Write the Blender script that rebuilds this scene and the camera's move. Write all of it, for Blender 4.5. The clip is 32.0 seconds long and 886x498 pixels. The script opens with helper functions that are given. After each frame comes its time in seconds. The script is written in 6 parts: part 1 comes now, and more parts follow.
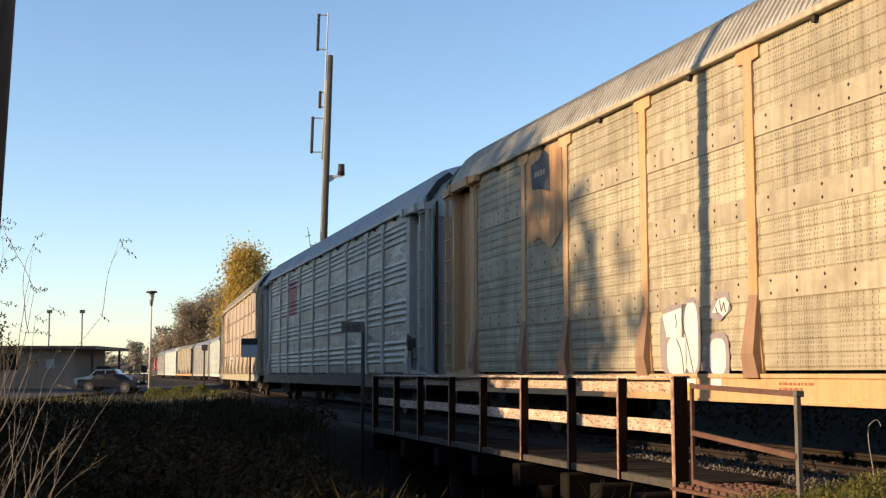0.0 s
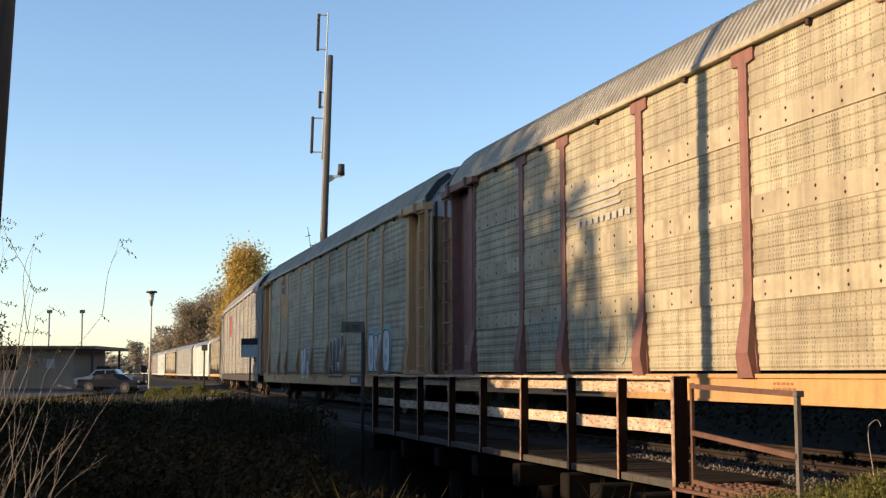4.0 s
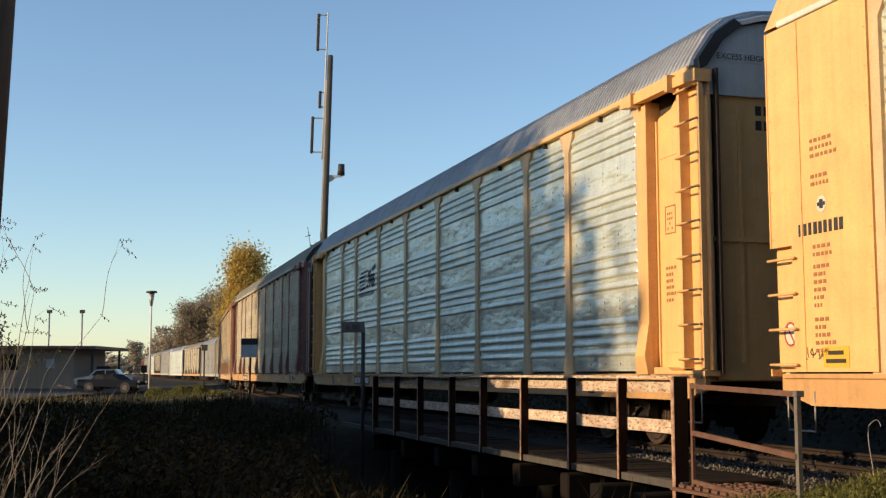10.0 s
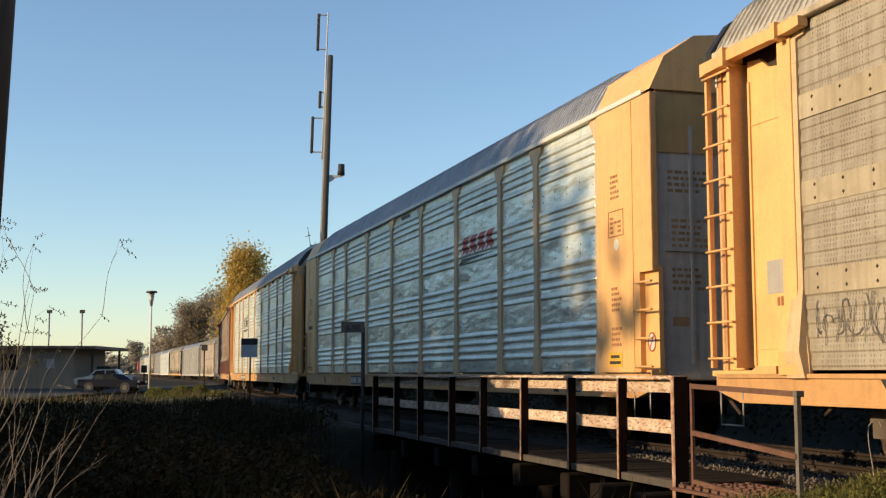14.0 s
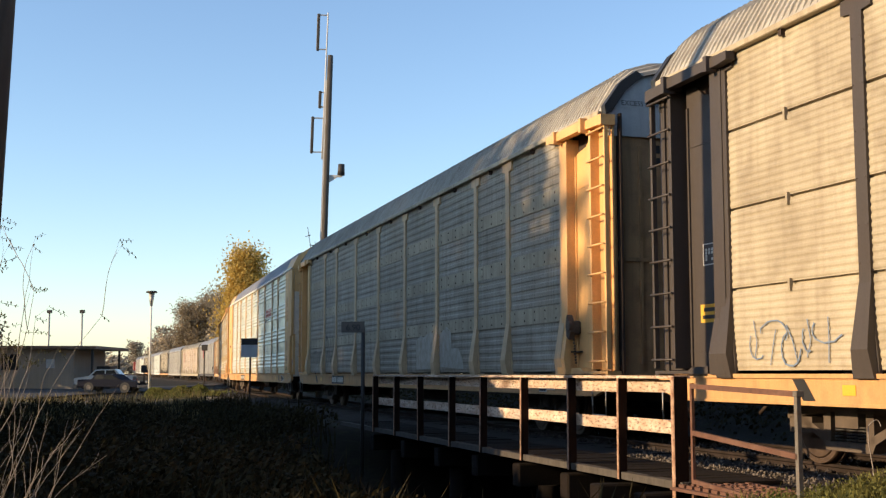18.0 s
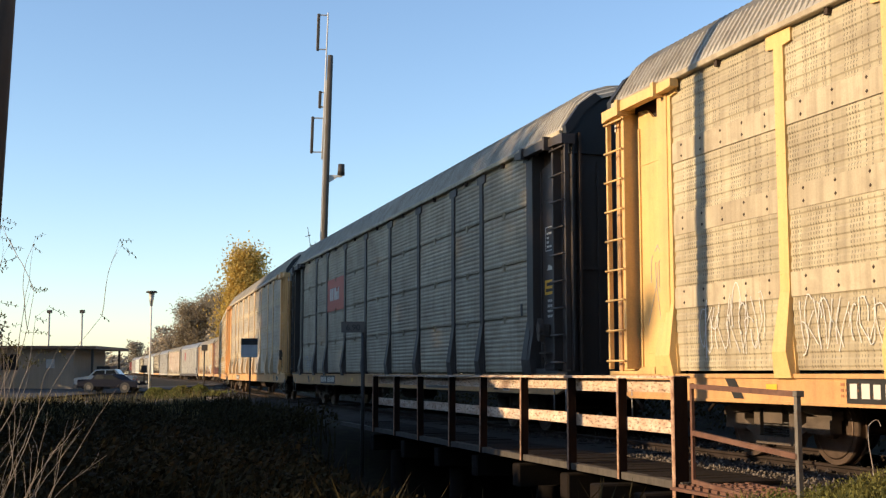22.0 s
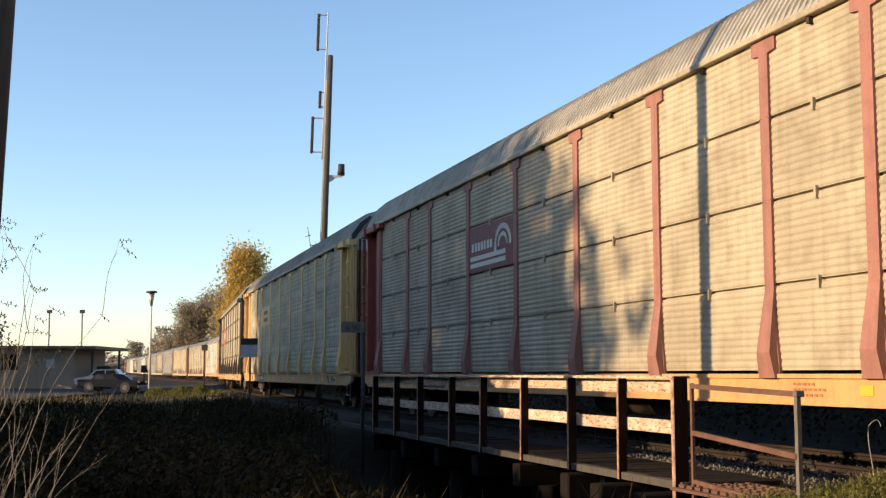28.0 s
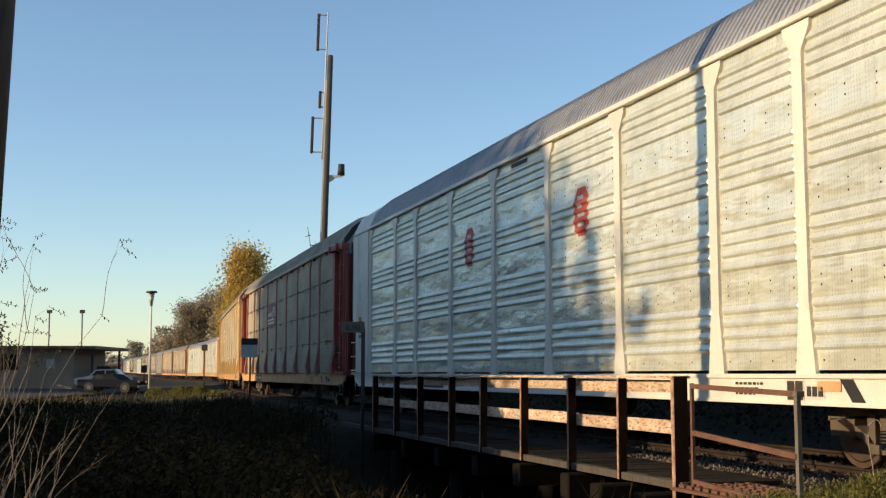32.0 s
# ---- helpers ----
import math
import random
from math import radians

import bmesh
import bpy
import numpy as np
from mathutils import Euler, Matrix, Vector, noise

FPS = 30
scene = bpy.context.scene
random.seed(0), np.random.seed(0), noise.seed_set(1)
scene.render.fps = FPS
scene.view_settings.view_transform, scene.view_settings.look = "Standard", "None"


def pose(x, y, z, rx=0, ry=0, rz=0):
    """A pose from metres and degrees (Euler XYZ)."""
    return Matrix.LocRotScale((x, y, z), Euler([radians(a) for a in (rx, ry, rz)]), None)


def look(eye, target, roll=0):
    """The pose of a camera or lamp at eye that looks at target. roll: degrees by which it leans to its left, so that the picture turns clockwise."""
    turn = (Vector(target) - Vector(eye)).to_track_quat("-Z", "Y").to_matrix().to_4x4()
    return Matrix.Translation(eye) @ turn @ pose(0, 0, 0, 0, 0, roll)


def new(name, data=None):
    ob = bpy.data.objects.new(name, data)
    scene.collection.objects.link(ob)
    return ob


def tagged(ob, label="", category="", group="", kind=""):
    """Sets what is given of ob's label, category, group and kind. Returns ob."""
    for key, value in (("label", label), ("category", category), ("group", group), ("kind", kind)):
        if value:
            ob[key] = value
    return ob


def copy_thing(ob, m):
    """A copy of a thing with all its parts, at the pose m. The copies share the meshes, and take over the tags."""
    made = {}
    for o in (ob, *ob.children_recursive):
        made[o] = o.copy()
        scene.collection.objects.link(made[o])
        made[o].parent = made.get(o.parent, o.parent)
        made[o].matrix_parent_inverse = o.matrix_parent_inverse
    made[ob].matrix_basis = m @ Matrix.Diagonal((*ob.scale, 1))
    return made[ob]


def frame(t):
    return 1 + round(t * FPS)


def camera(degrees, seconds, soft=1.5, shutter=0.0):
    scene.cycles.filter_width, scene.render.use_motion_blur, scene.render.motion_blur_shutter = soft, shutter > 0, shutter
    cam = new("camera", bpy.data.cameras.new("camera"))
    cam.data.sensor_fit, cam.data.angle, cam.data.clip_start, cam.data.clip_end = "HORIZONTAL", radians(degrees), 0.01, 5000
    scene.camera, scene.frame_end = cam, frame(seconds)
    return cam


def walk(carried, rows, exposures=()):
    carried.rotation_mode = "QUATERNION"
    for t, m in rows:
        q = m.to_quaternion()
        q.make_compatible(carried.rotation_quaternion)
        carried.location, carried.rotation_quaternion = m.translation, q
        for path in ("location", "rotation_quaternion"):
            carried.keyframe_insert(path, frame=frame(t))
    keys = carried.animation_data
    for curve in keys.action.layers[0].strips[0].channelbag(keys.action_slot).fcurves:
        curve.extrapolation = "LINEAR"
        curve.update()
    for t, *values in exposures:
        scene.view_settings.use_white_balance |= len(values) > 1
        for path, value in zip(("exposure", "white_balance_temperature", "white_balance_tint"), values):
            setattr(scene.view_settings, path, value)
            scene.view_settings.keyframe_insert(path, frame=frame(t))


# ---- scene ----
SECONDS = 32.0
EYE_H = 1.05                      # the lens stands level with the deck edge of the wagons
cam = camera(41.12, SECONDS, 1.3)
VIEW = pose(0, 0, EYE_H, 90 + 6.03, 0, 0)
walk(cam, [(0.0, VIEW), (SECONDS, VIEW)],
     exposures=[(0.0, 0.6, 6350, 13), (6.2, 0.63, 6350, 13), (7.4, 0.33, 6350, 10), (13.4, 0.3, 6350, 10), (14.2, 0.33, 6350, 10), (17.2, 0.5, 6350, 13),
                (18.0, 0.67, 6350, 13), (23.0, 0.65, 6350, 13), (25.0, 0.58, 6350, 13), (27.5, 0.65, 6350, 13), (29.2, 0.75, 6350, 13), (30.2, 0.3, 6350, 10), (SECONDS, 0.3, 6350, 10)])

# ---- light ----
SUN_EL = 16.0
SUN_AZ = 108.7                    # degrees from +y towards -x
to_sun = Vector((-math.sin(radians(SUN_AZ)) * math.cos(radians(SUN_EL)),
                 math.cos(radians(SUN_AZ)) * math.cos(radians(SUN_EL)), math.sin(radians(SUN_EL))))
world = bpy.data.worlds.new("sky")
scene.world = world
world.use_nodes = True
wn = world.node_tree.nodes
sky = wn.new("ShaderNodeTexSky")
sky.sky_type = "NISHITA"
sky.sun_disc = False
sky.sun_elevation = radians(SUN_EL)
sky.sun_rotation = radians(-SUN_AZ)
sky.air_density, sky.dust_density, sky.ozone_density = 1.0, 0.25, 2.2
wn["Background"].inputs["Strength"].default_value = 0.15
world.node_tree.links.new(sky.outputs[0], wn["Background"].inputs["Color"])
sun = new("sun", bpy.data.lights.new("sun", "SUN"))
sun.data.energy, sun.data.angle, sun.data.color = 4.9, radians(0.53), (1.0, 0.74, 0.43)
sun.matrix_world = look((0, 0, 40), Vector((0, 0, 40)) - to_sun)


# ---- materials ----
def mat(name, colour, rough=0.7, metal=0.0, second=None, scale=3.0, amount=0.5, grain=60.0, bump=0.15, streak=0.0,
        dirt=None, dirt_amount=0.0, stretch=(1, 1, 1), island=0.0, obj_var=0.0, transl=0.0, coat=0.0, spec=None):
    """A surface with broad stains, vertical streaks, fine grain and relief."""
    m = bpy.data.materials.new(name)
    m.use_nodes = True
    nt = m.node_tree
    N, Lk = nt.nodes, nt.links.new
    b = N["Principled BSDF"]
    b.inputs["Roughness"].default_value, b.inputs["Metallic"].default_value = rough, metal
    b.inputs["Specular IOR Level"].default_value = spec if spec is not None else (0.12 if rough >= 0.88 else 0.4)
    co = N.new("ShaderNodeTexCoord")
    mp = N.new("ShaderNodeMapping")
    mp.inputs["Scale"].default_value = stretch
    Lk(co.outputs["Object"], mp.inputs[0])
    src = mp.outputs[0]
    if obj_var:
        inf = N.new("ShaderNodeObjectInfo")
        ad = N.new("ShaderNodeVectorMath")
        ad.operation = "MULTIPLY_ADD"
        Lk(inf.outputs["Random"], ad.inputs[0])
        ad.inputs[1].default_value = (37, 53, 71)
        Lk(mp.outputs[0], ad.inputs[2])
        src = ad.outputs[0]

    def noise_at(s, detail=4.0, stretched=None):
        n = N.new("ShaderNodeTexNoise")
        n.inputs["Scale"].default_value, n.inputs["Detail"].default_value = s, detail
        if stretched:
            q = N.new("ShaderNodeMapping")
            q.inputs["Scale"].default_value = stretched
            Lk(src, q.inputs[0])
            Lk(q.outputs[0], n.inputs["Vector"])
        else:
            Lk(src, n.inputs["Vector"])
        return n.outputs["Fac"]

    def ramp(fac, lo, hi, top=1.0):
        r = N.new("ShaderNodeMapRange")
        r.inputs["From Min"].default_value, r.inputs["From Max"].default_value, r.inputs["To Max"].default_value = lo, hi, top
        Lk(fac, r.inputs["Value"])
        return r.outputs[0]

    def mix(fac, a, c, kind="MIX"):
        x = N.new("ShaderNodeMix")
        x.data_type, x.blend_type = "RGBA", kind
        if isinstance(fac, float):
            x.inputs[0].default_value = fac
        else:
            Lk(fac, x.inputs[0])
        for sock, val in ((x.inputs[6], a), (x.inputs[7], c)):
            if isinstance(val, tuple):
                sock.default_value = (*val, 1)
            else:
                Lk(val, sock)
        return x.outputs[2]

    second = second or tuple(c * 0.6 for c in colour)
    out = mix(ramp(noise_at(scale), 0.35, 0.7, amount), tuple(colour), tuple(second))
    if streak:
        out = mix(ramp(noise_at(1.0, 5.0, (9, 9, 0.35)), 0.45, 0.75, streak), out, dirt or tuple(c * 0.35 for c in colour))
    if dirt_amount:
        out = mix(ramp(noise_at(scale * 3.7, 6.0), 0.5, 0.68, dirt_amount), out, dirt or tuple(c * 0.35 for c in colour))
    g = noise_at(grain, 3.0)
    out = mix(ramp(g, 0.3, 0.75, 0.35), out, mix(1.0, out, (0.62, 0.6, 0.58), "MULTIPLY"))
    if island or obj_var:
        if island:
            ge = N.new("ShaderNodeNewGeometry")
            rnd = ge.outputs["Random Per Island"]
        else:
            rnd = inf.outputs["Random"]
        k = island or obj_var
        hs = N.new("ShaderNodeHueSaturation")
        r = N.new("ShaderNodeMapRange")
        r.inputs["To Min"].default_value, r.inputs["To Max"].default_value = 1 - k, 1 + k
        Lk(rnd, r.inputs["Value"])
        Lk(r.outputs[0], hs.inputs["Value"])
        Lk(out, hs.inputs["Color"])
        out = hs.outputs[0]
    Lk(out, b.inputs["Base Color"])
    rr = N.new("ShaderNodeMapRange")
    rr.inputs["To Min"].default_value, rr.inputs["To Max"].default_value = max(rough - 0.12, 0.03), min(rough + 0.15, 1)
    Lk(noise_at(scale * 2.3), rr.inputs["Value"])
    Lk(rr.outputs[0], b.inputs["Roughness"])
    if bump:
        bp = N.new("ShaderNodeBump")
        bp.inputs["Strength"].default_value, bp.inputs["Distance"].default_value = bump, 0.01
        Lk(g, bp.inputs["Height"])
        Lk(bp.outputs[0], b.inputs["Normal"])
    if coat:
        b.inputs["Coat Weight"].default_value = coat
    if transl:
        tr = N.new("ShaderNodeBsdfTranslucent")
        Lk(out, tr.inputs["Color"])
        ms = N.new("ShaderNodeMixShader")
        ms.inputs[0].default_value = transl
        Lk(b.outputs[0], ms.inputs[1])
        Lk(tr.outputs[0], ms.inputs[2])
        Lk(ms.outputs[0], N["Material Output"].inputs["Surface"])
    return m


def panel_mat(name, colour, second, rough, metal, holes, streak, dirt):
    """Sheet metal of a wagon side: rust streaks, and rows of small punched holes."""
    m = mat(name, colour, rough, metal, second, 0.9, 0.75, 45, 0.08, streak, dirt, 0.25, obj_var=0.07)
    nt = m.node_tree
    N, Lk = nt.nodes, nt.links.new
    b = N["Principled BSDF"]
    old = b.inputs["Base Color"].links[0].from_socket
    if holes:
        co = N.new("ShaderNodeTexCoord")
        sep = N.new("ShaderNodeSeparateXYZ")
        Lk(co.outputs["Object"], sep.inputs[0])

        def math_node(op, a, c=None):
            n = N.new("ShaderNodeMath")
            n.operation = op
            for sock, val in zip(n.inputs, (a, c)):
                if val is None:
                    continue
                if isinstance(val, (int, float)):
                    sock.default_value = val
                else:
                    Lk(val, sock)
            return n.outputs[0]

        def comb(v, pitch, width):
            w = math_node("FRACT", math_node("DIVIDE", v, pitch))
            return math_node("LESS_THAN", math_node("ABSOLUTE", math_node("SUBTRACT", w, 0.5)), width)

        def chance(v, pitch):
            w = N.new("ShaderNodeTexWhiteNoise")
            w.noise_dimensions = "1D"
            Lk(math_node("FLOOR", math_node("DIVIDE", v, pitch)), w.inputs["W"])
            return w.outputs["Value"]

        dash = math_node("MULTIPLY", comb(sep.outputs[1], 0.05, 0.16), comb(sep.outputs[2], 0.055, 0.3))
        column = math_node("GREATER_THAN", chance(sep.outputs[1], 0.05), 0.42)
        worn = N.new("ShaderNodeTexNoise")
        worn.inputs["Scale"].default_value = 5.0
        Lk(co.outputs["Object"], worn.inputs["Vector"])
        faded = math_node("MULTIPLY", math_node("MULTIPLY", worn.outputs["Fac"], 1.5), holes)
        hid = math_node("MULTIPLY", math_node("MULTIPLY", dash, column), faded)
        mx = N.new("ShaderNodeMix")
        mx.data_type = "RGBA"
        Lk(hid, mx.inputs[0])
        Lk(old, mx.inputs[6])
        mx.inputs[7].default_value = (*[c * 0.16 for c in colour], 1)
        Lk(mx.outputs[2], b.inputs["Base Color"])
    return m


def buckled(m, depth):
    """Broad dents in a thin sheet, so that it mirrors the sky unevenly."""
    N, Lk = m.node_tree.nodes, m.node_tree.links.new
    co, mp, n, bp = N.new("ShaderNodeTexCoord"), N.new("ShaderNodeMapping"), N.new("ShaderNodeTexNoise"), N.new("ShaderNodeBump")
    inf, ad = N.new("ShaderNodeObjectInfo"), N.new("ShaderNodeVectorMath")
    ad.operation = "MULTIPLY_ADD"
    ad.inputs[1].default_value = (31, 17, 43)
    mp.inputs["Scale"].default_value = (1, 0.7, 1.9)
    n.inputs["Scale"].default_value, n.inputs["Detail"].default_value = 1.3, 3.0
    bp.inputs["Strength"].default_value, bp.inputs["Distance"].default_value = 1.0, depth
    Lk(co.outputs["Object"], mp.inputs[0])
    Lk(inf.outputs["Random"], ad.inputs[0])
    Lk(mp.outputs[0], ad.inputs[2])
    Lk(ad.outputs[0], n.inputs["Vector"])
    Lk(n.outputs["Fac"], bp.inputs["Height"])
    b = N["Principled BSDF"]
    Lk(b.inputs["Normal"].links[0].from_socket, bp.inputs["Normal"])
    Lk(bp.outputs[0], b.inputs["Normal"])


RUST = (0.17, 0.075, 0.035)
GRIME = (0.13, 0.095, 0.06)
M_PANEL_A = panel_mat("weathered_galvanised_sheet", (0.5, 0.44, 0.3), (0.29, 0.24, 0.165), 0.72, 0.15, 0.8, 0.45, GRIME)
M_PANEL_A2 = panel_mat("grey_galvanised_sheet", (0.4, 0.355, 0.28), (0.29, 0.25, 0.185), 0.65, 0.25, 0.6, 0.35, GRIME)
M_PANEL_B = panel_mat("bright_corrugated_aluminium", (0.84, 0.855, 0.73), (0.69, 0.705, 0.6), 0.33, 0.5, 0.3, 0.12, (0.34, 0.32, 0.26))
M_PANEL_C = panel_mat("dirty_corrugated_sheet", (0.45, 0.39, 0.28), (0.29, 0.24, 0.165), 0.72, 0.1, 0.0, 0.25, GRIME)
M_PANEL_G = panel_mat("dull_grey_ribbed_sheet", (0.46, 0.415, 0.34), (0.28, 0.25, 0.2), 0.45, 0.4, 0.0, 0.4, GRIME)
M_PANEL_O = panel_mat("beige_orange_sheet", (0.42, 0.37, 0.31), (0.4, 0.31, 0.23), 0.7, 0.05, 0.0, 0.35, (0.45, 0.2, 0.08))
buckled(M_PANEL_B, 0.1)
buckled(M_PANEL_G, 0.1)
M_BAND_A = panel_mat("plain_steel_band", (0.5, 0.43, 0.3), (0.33, 0.27, 0.185), 0.7, 0.1, 0.0, 0.4, GRIME)


def paint(name, c, rough=0.5, dirty=0.3):
    return mat(name, c, rough, 0.0, tuple(0.72 * a + 0.02 for a in c), 1.3, 0.6, 40, 0.05, dirty, tuple(0.35 * a + 0.02 for a in c), dirty * 0.6, obj_var=0.05)


M_ORANGE = mat("faded_orange_paint", (0.6, 0.345, 0.155), 0.65, 0, (0.5, 0.35, 0.21), 1.6, 0.6, 40, 0.05, 0.4, (0.3, 0.17, 0.08), 0.25, obj_var=0.06)
M_ENDRUST = mat("rusty_orange_end_sheet", (0.62, 0.36, 0.165), 0.75, 0, (0.42, 0.23, 0.11), 0.8, 0.8, 40, 0.1, 0.5, (0.07, 0.035, 0.02), 0.3, obj_var=0.05)
M_YELLOW = paint("yellow_orange_paint", (0.8, 0.46, 0.175), 0.5, 0.2)
M_LEMON = paint("yellow_paint", (0.72, 0.47, 0.18), 0.5, 0.25)
M_RED = paint("oxide_red_paint", (0.27, 0.12, 0.092), 0.65, 0.5)
M_POSTRED = paint("faded_red_post_paint", (0.34, 0.15, 0.115), 0.65, 0.5)
M_POSTYELLOW = paint("dirty_yellow_post_paint", (0.66, 0.46, 0.255), 0.55, 0.35)
M_LADDER = paint("rubbed_pale_ladder_plate", (0.66, 0.52, 0.4), 0.6, 0.4)
M_FOOT = paint("brown_primer_post_foot", (0.36, 0.21, 0.125), 0.7, 0.3)
M_SILL = paint("dirty_orange_sill_paint", (0.58, 0.32, 0.125), 0.6, 0.35)
M_CRIMSON = paint("red_paint", (0.34, 0.07, 0.055), 0.55, 0.35)
M_BROWN = paint("dark_brown_paint", (0.058, 0.045, 0.038), 0.55, 0.3)
M_BLACK = paint("black_paint", (0.022, 0.021, 0.02), 0.5, 0.3)
M_WHITE = paint("white_paint", (0.72, 0.69, 0.61), 0.45, 0.12)
M_GREY = paint("grey_paint", (0.44, 0.41, 0.36), 0.55, 0.25)
M_LIGHTGREY = paint("pale_grey_paint", (0.6, 0.59, 0.56), 0.55, 0.25)
M_ROOF = mat("galvanised_roof_sheet", (0.45, 0.42, 0.36), 0.7, 0.1, (0.3, 0.28, 0.235), 0.7, 0.7, 30, 0.08, 0.25, GRIME, 0.3, obj_var=0.08)
M_ROOFGREY = mat("plain_grey_roof_sheet", (0.46, 0.47, 0.49), 0.5, 0.35, (0.36, 0.37, 0.385), 0.7, 0.7, 30, 0.06, 0.2, GRIME, 0.2, obj_var=0.08)
M_CREAM = paint("stained_cream_end_sheet", (0.78, 0.66, 0.52), 0.7, 0.4)
M_STEEL = mat("rusty_cast_steel", (0.075, 0.052, 0.04), 0.9, 0.0, (0.045, 0.035, 0.03), 5, 0.7, 70, 0.3)
M_BOGIE = mat("dusty_bogie_steel", (0.12, 0.092, 0.07), 0.85, 0.05, (0.06, 0.044, 0.035), 4, 0.7, 60, 0.3)
M_WHEEL = mat("worn_wheel_steel", (0.16, 0.11, 0.08), 0.5, 0.7, (0.07, 0.05, 0.04), 6, 0.6, 70, 0.2)
M_BOARD = paint("dull_brown_grey_board", (0.15, 0.135, 0.115), 0.7, 0.3)
M_INK_W = mat("white_lettering", (0.58, 0.56, 0.5), 0.6, 0, (0.6, 0.57, 0.5), 8, 0.5, 60, 0.0)
M_INK_K = mat("black_lettering", (0.03, 0.028, 0.026), 0.6, 0, (0.06, 0.05, 0.045), 8, 0.5, 60, 0.0)
M_INK_R = mat("red_lettering", (0.46, 0.075, 0.05), 0.55, 0, (0.45, 0.1, 0.07), 5, 0.5, 60, 0.0)
M_INK_RUST = mat("brown_lettering", (0.33, 0.13, 0.06), 0.6, 0, (0.4, 0.2, 0.08), 5, 0.5, 60, 0.0)
M_INK_BLUE = mat("pale_blue_spray_paint", (0.25, 0.42, 0.45), 0.6, 0, (0.35, 0.45, 0.42), 5, 0.6, 60, 0.0)
M_STICKER = mat("yellow_sticker", (0.72, 0.4, 0.05), 0.4, 0, (0.7, 0.42, 0.04), 5, 0.4, 60, 0.0)
M_SPRAY = mat("white_spray_paint", (0.7, 0.69, 0.66), 0.6, 0, (0.5, 0.5, 0.46), 4, 0.7, 60, 0.0)
M_HALO = mat("purple_grey_spray_paint", (0.26, 0.22, 0.24), 0.7, 0, (0.33, 0.28, 0.24), 6, 0.9, 60, 0.0)
M_FADED = mat("thin_white_rolled_paint", (0.46, 0.42, 0.345), 0.7, 0, (0.33, 0.285, 0.21), 6, 0.9, 60, 0.0)
M_SPRAY_K = mat("black_spray_paint", (0.05, 0.045, 0.05), 0.6, 0, (0.1, 0.09, 0.09), 4, 0.7, 60, 0.0)

# soil base set near black to match the bank's deep shade
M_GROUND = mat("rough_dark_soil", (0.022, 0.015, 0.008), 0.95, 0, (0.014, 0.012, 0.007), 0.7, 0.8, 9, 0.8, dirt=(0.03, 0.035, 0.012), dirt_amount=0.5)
M_BALLAST = mat("railway_ballast", (0.045, 0.036, 0.029), 0.95, 0, (0.024, 0.02, 0.016), 1.2, 0.7, 22, 0.9)
M_STONE = mat("ballast_stone", (0.16, 0.135, 0.11), 0.9, 0, (0.08, 0.066, 0.053), 9, 0.6, 50, 0.4, island=0.45)
M_ASPHALT = mat("worn_asphalt", (0.075, 0.07, 0.066), 0.9, 0, (0.05, 0.047, 0.045), 0.5, 0.7, 30, 0.4)
M_ROADDUST = mat("dusty_gravel_road", (0.2, 0.17, 0.135), 0.95, 0, (0.12, 0.1, 0.08), 0.6, 0.7, 14, 0.7)
# base below old timber's own tone, taking in the deck's black shade
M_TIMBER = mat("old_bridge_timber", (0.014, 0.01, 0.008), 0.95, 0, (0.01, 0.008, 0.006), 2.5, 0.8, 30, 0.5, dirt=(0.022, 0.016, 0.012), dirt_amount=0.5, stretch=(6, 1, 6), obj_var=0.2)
M_FENCE = mat("worn_red_painted_timber", (0.52, 0.35, 0.24), 0.8, 0, (0.72, 0.6, 0.46), 2.2, 0.9, 40, 0.5, dirt=(0.12, 0.055, 0.035), dirt_amount=0.85, stretch=(5, 1, 5), obj_var=0.15)
# post side towards the sun: worn wood, paled to carry the sunlight
M_LITWORN = mat("lit_worn_post_side", (0.5, 0.33, 0.23), 0.9, 0, (0.26, 0.13, 0.085), 9, 0.9, 40, 0.5, dirt=(0.05, 0.03, 0.02), dirt_amount=0.6)
M_POSTSTEEL = mat("weathered_grey_steel", (0.17, 0.155, 0.135), 0.8, 0.1, (0.1, 0.085, 0.07), 6, 0.7, 60, 0.2, dirt=(0.1, 0.05, 0.03), dirt_amount=0.4)
# other post faces: near-black base that carries their shade
M_SHADEPOST = mat("shaded_post_face", (0.015, 0.008, 0.006), 0.95, 0, (0.025, 0.013, 0.009), 3, 0.7, 40, 0.5, dirt=(0.022, 0.013, 0.01), dirt_amount=0.5, stretch=(5, 5, 1), obj_var=0.15)
M_RUSTSTEEL = mat("rusted_steel_rail", (0.13, 0.06, 0.04), 0.8, 0.2, (0.2, 0.11, 0.075), 3, 0.7, 50, 0.3, dirt=(0.06, 0.035, 0.025), dirt_amount=0.4)
M_RAIL = mat("dark_rail_steel", (0.025, 0.018, 0.014), 0.9, 0.0, (0.05, 0.035, 0.03), 3, 0.6, 50, 0.2)
M_GALV = mat("dull_galvanised_steel", (0.36, 0.35, 0.33), 0.55, 0.6, (0.25, 0.24, 0.22), 4, 0.6, 60, 0.1)
M_POLEWOOD = mat("grey_weathered_pole", (0.1, 0.088, 0.075), 0.9, 0, (0.06, 0.052, 0.045), 2, 0.7, 40, 0.5, stretch=(6, 6, 0.6))
M_DARKMETAL = mat("dark_weathered_metal", (0.06, 0.055, 0.05), 0.6, 0.4, (0.035, 0.03, 0.03), 3, 0.6, 50, 0.1)
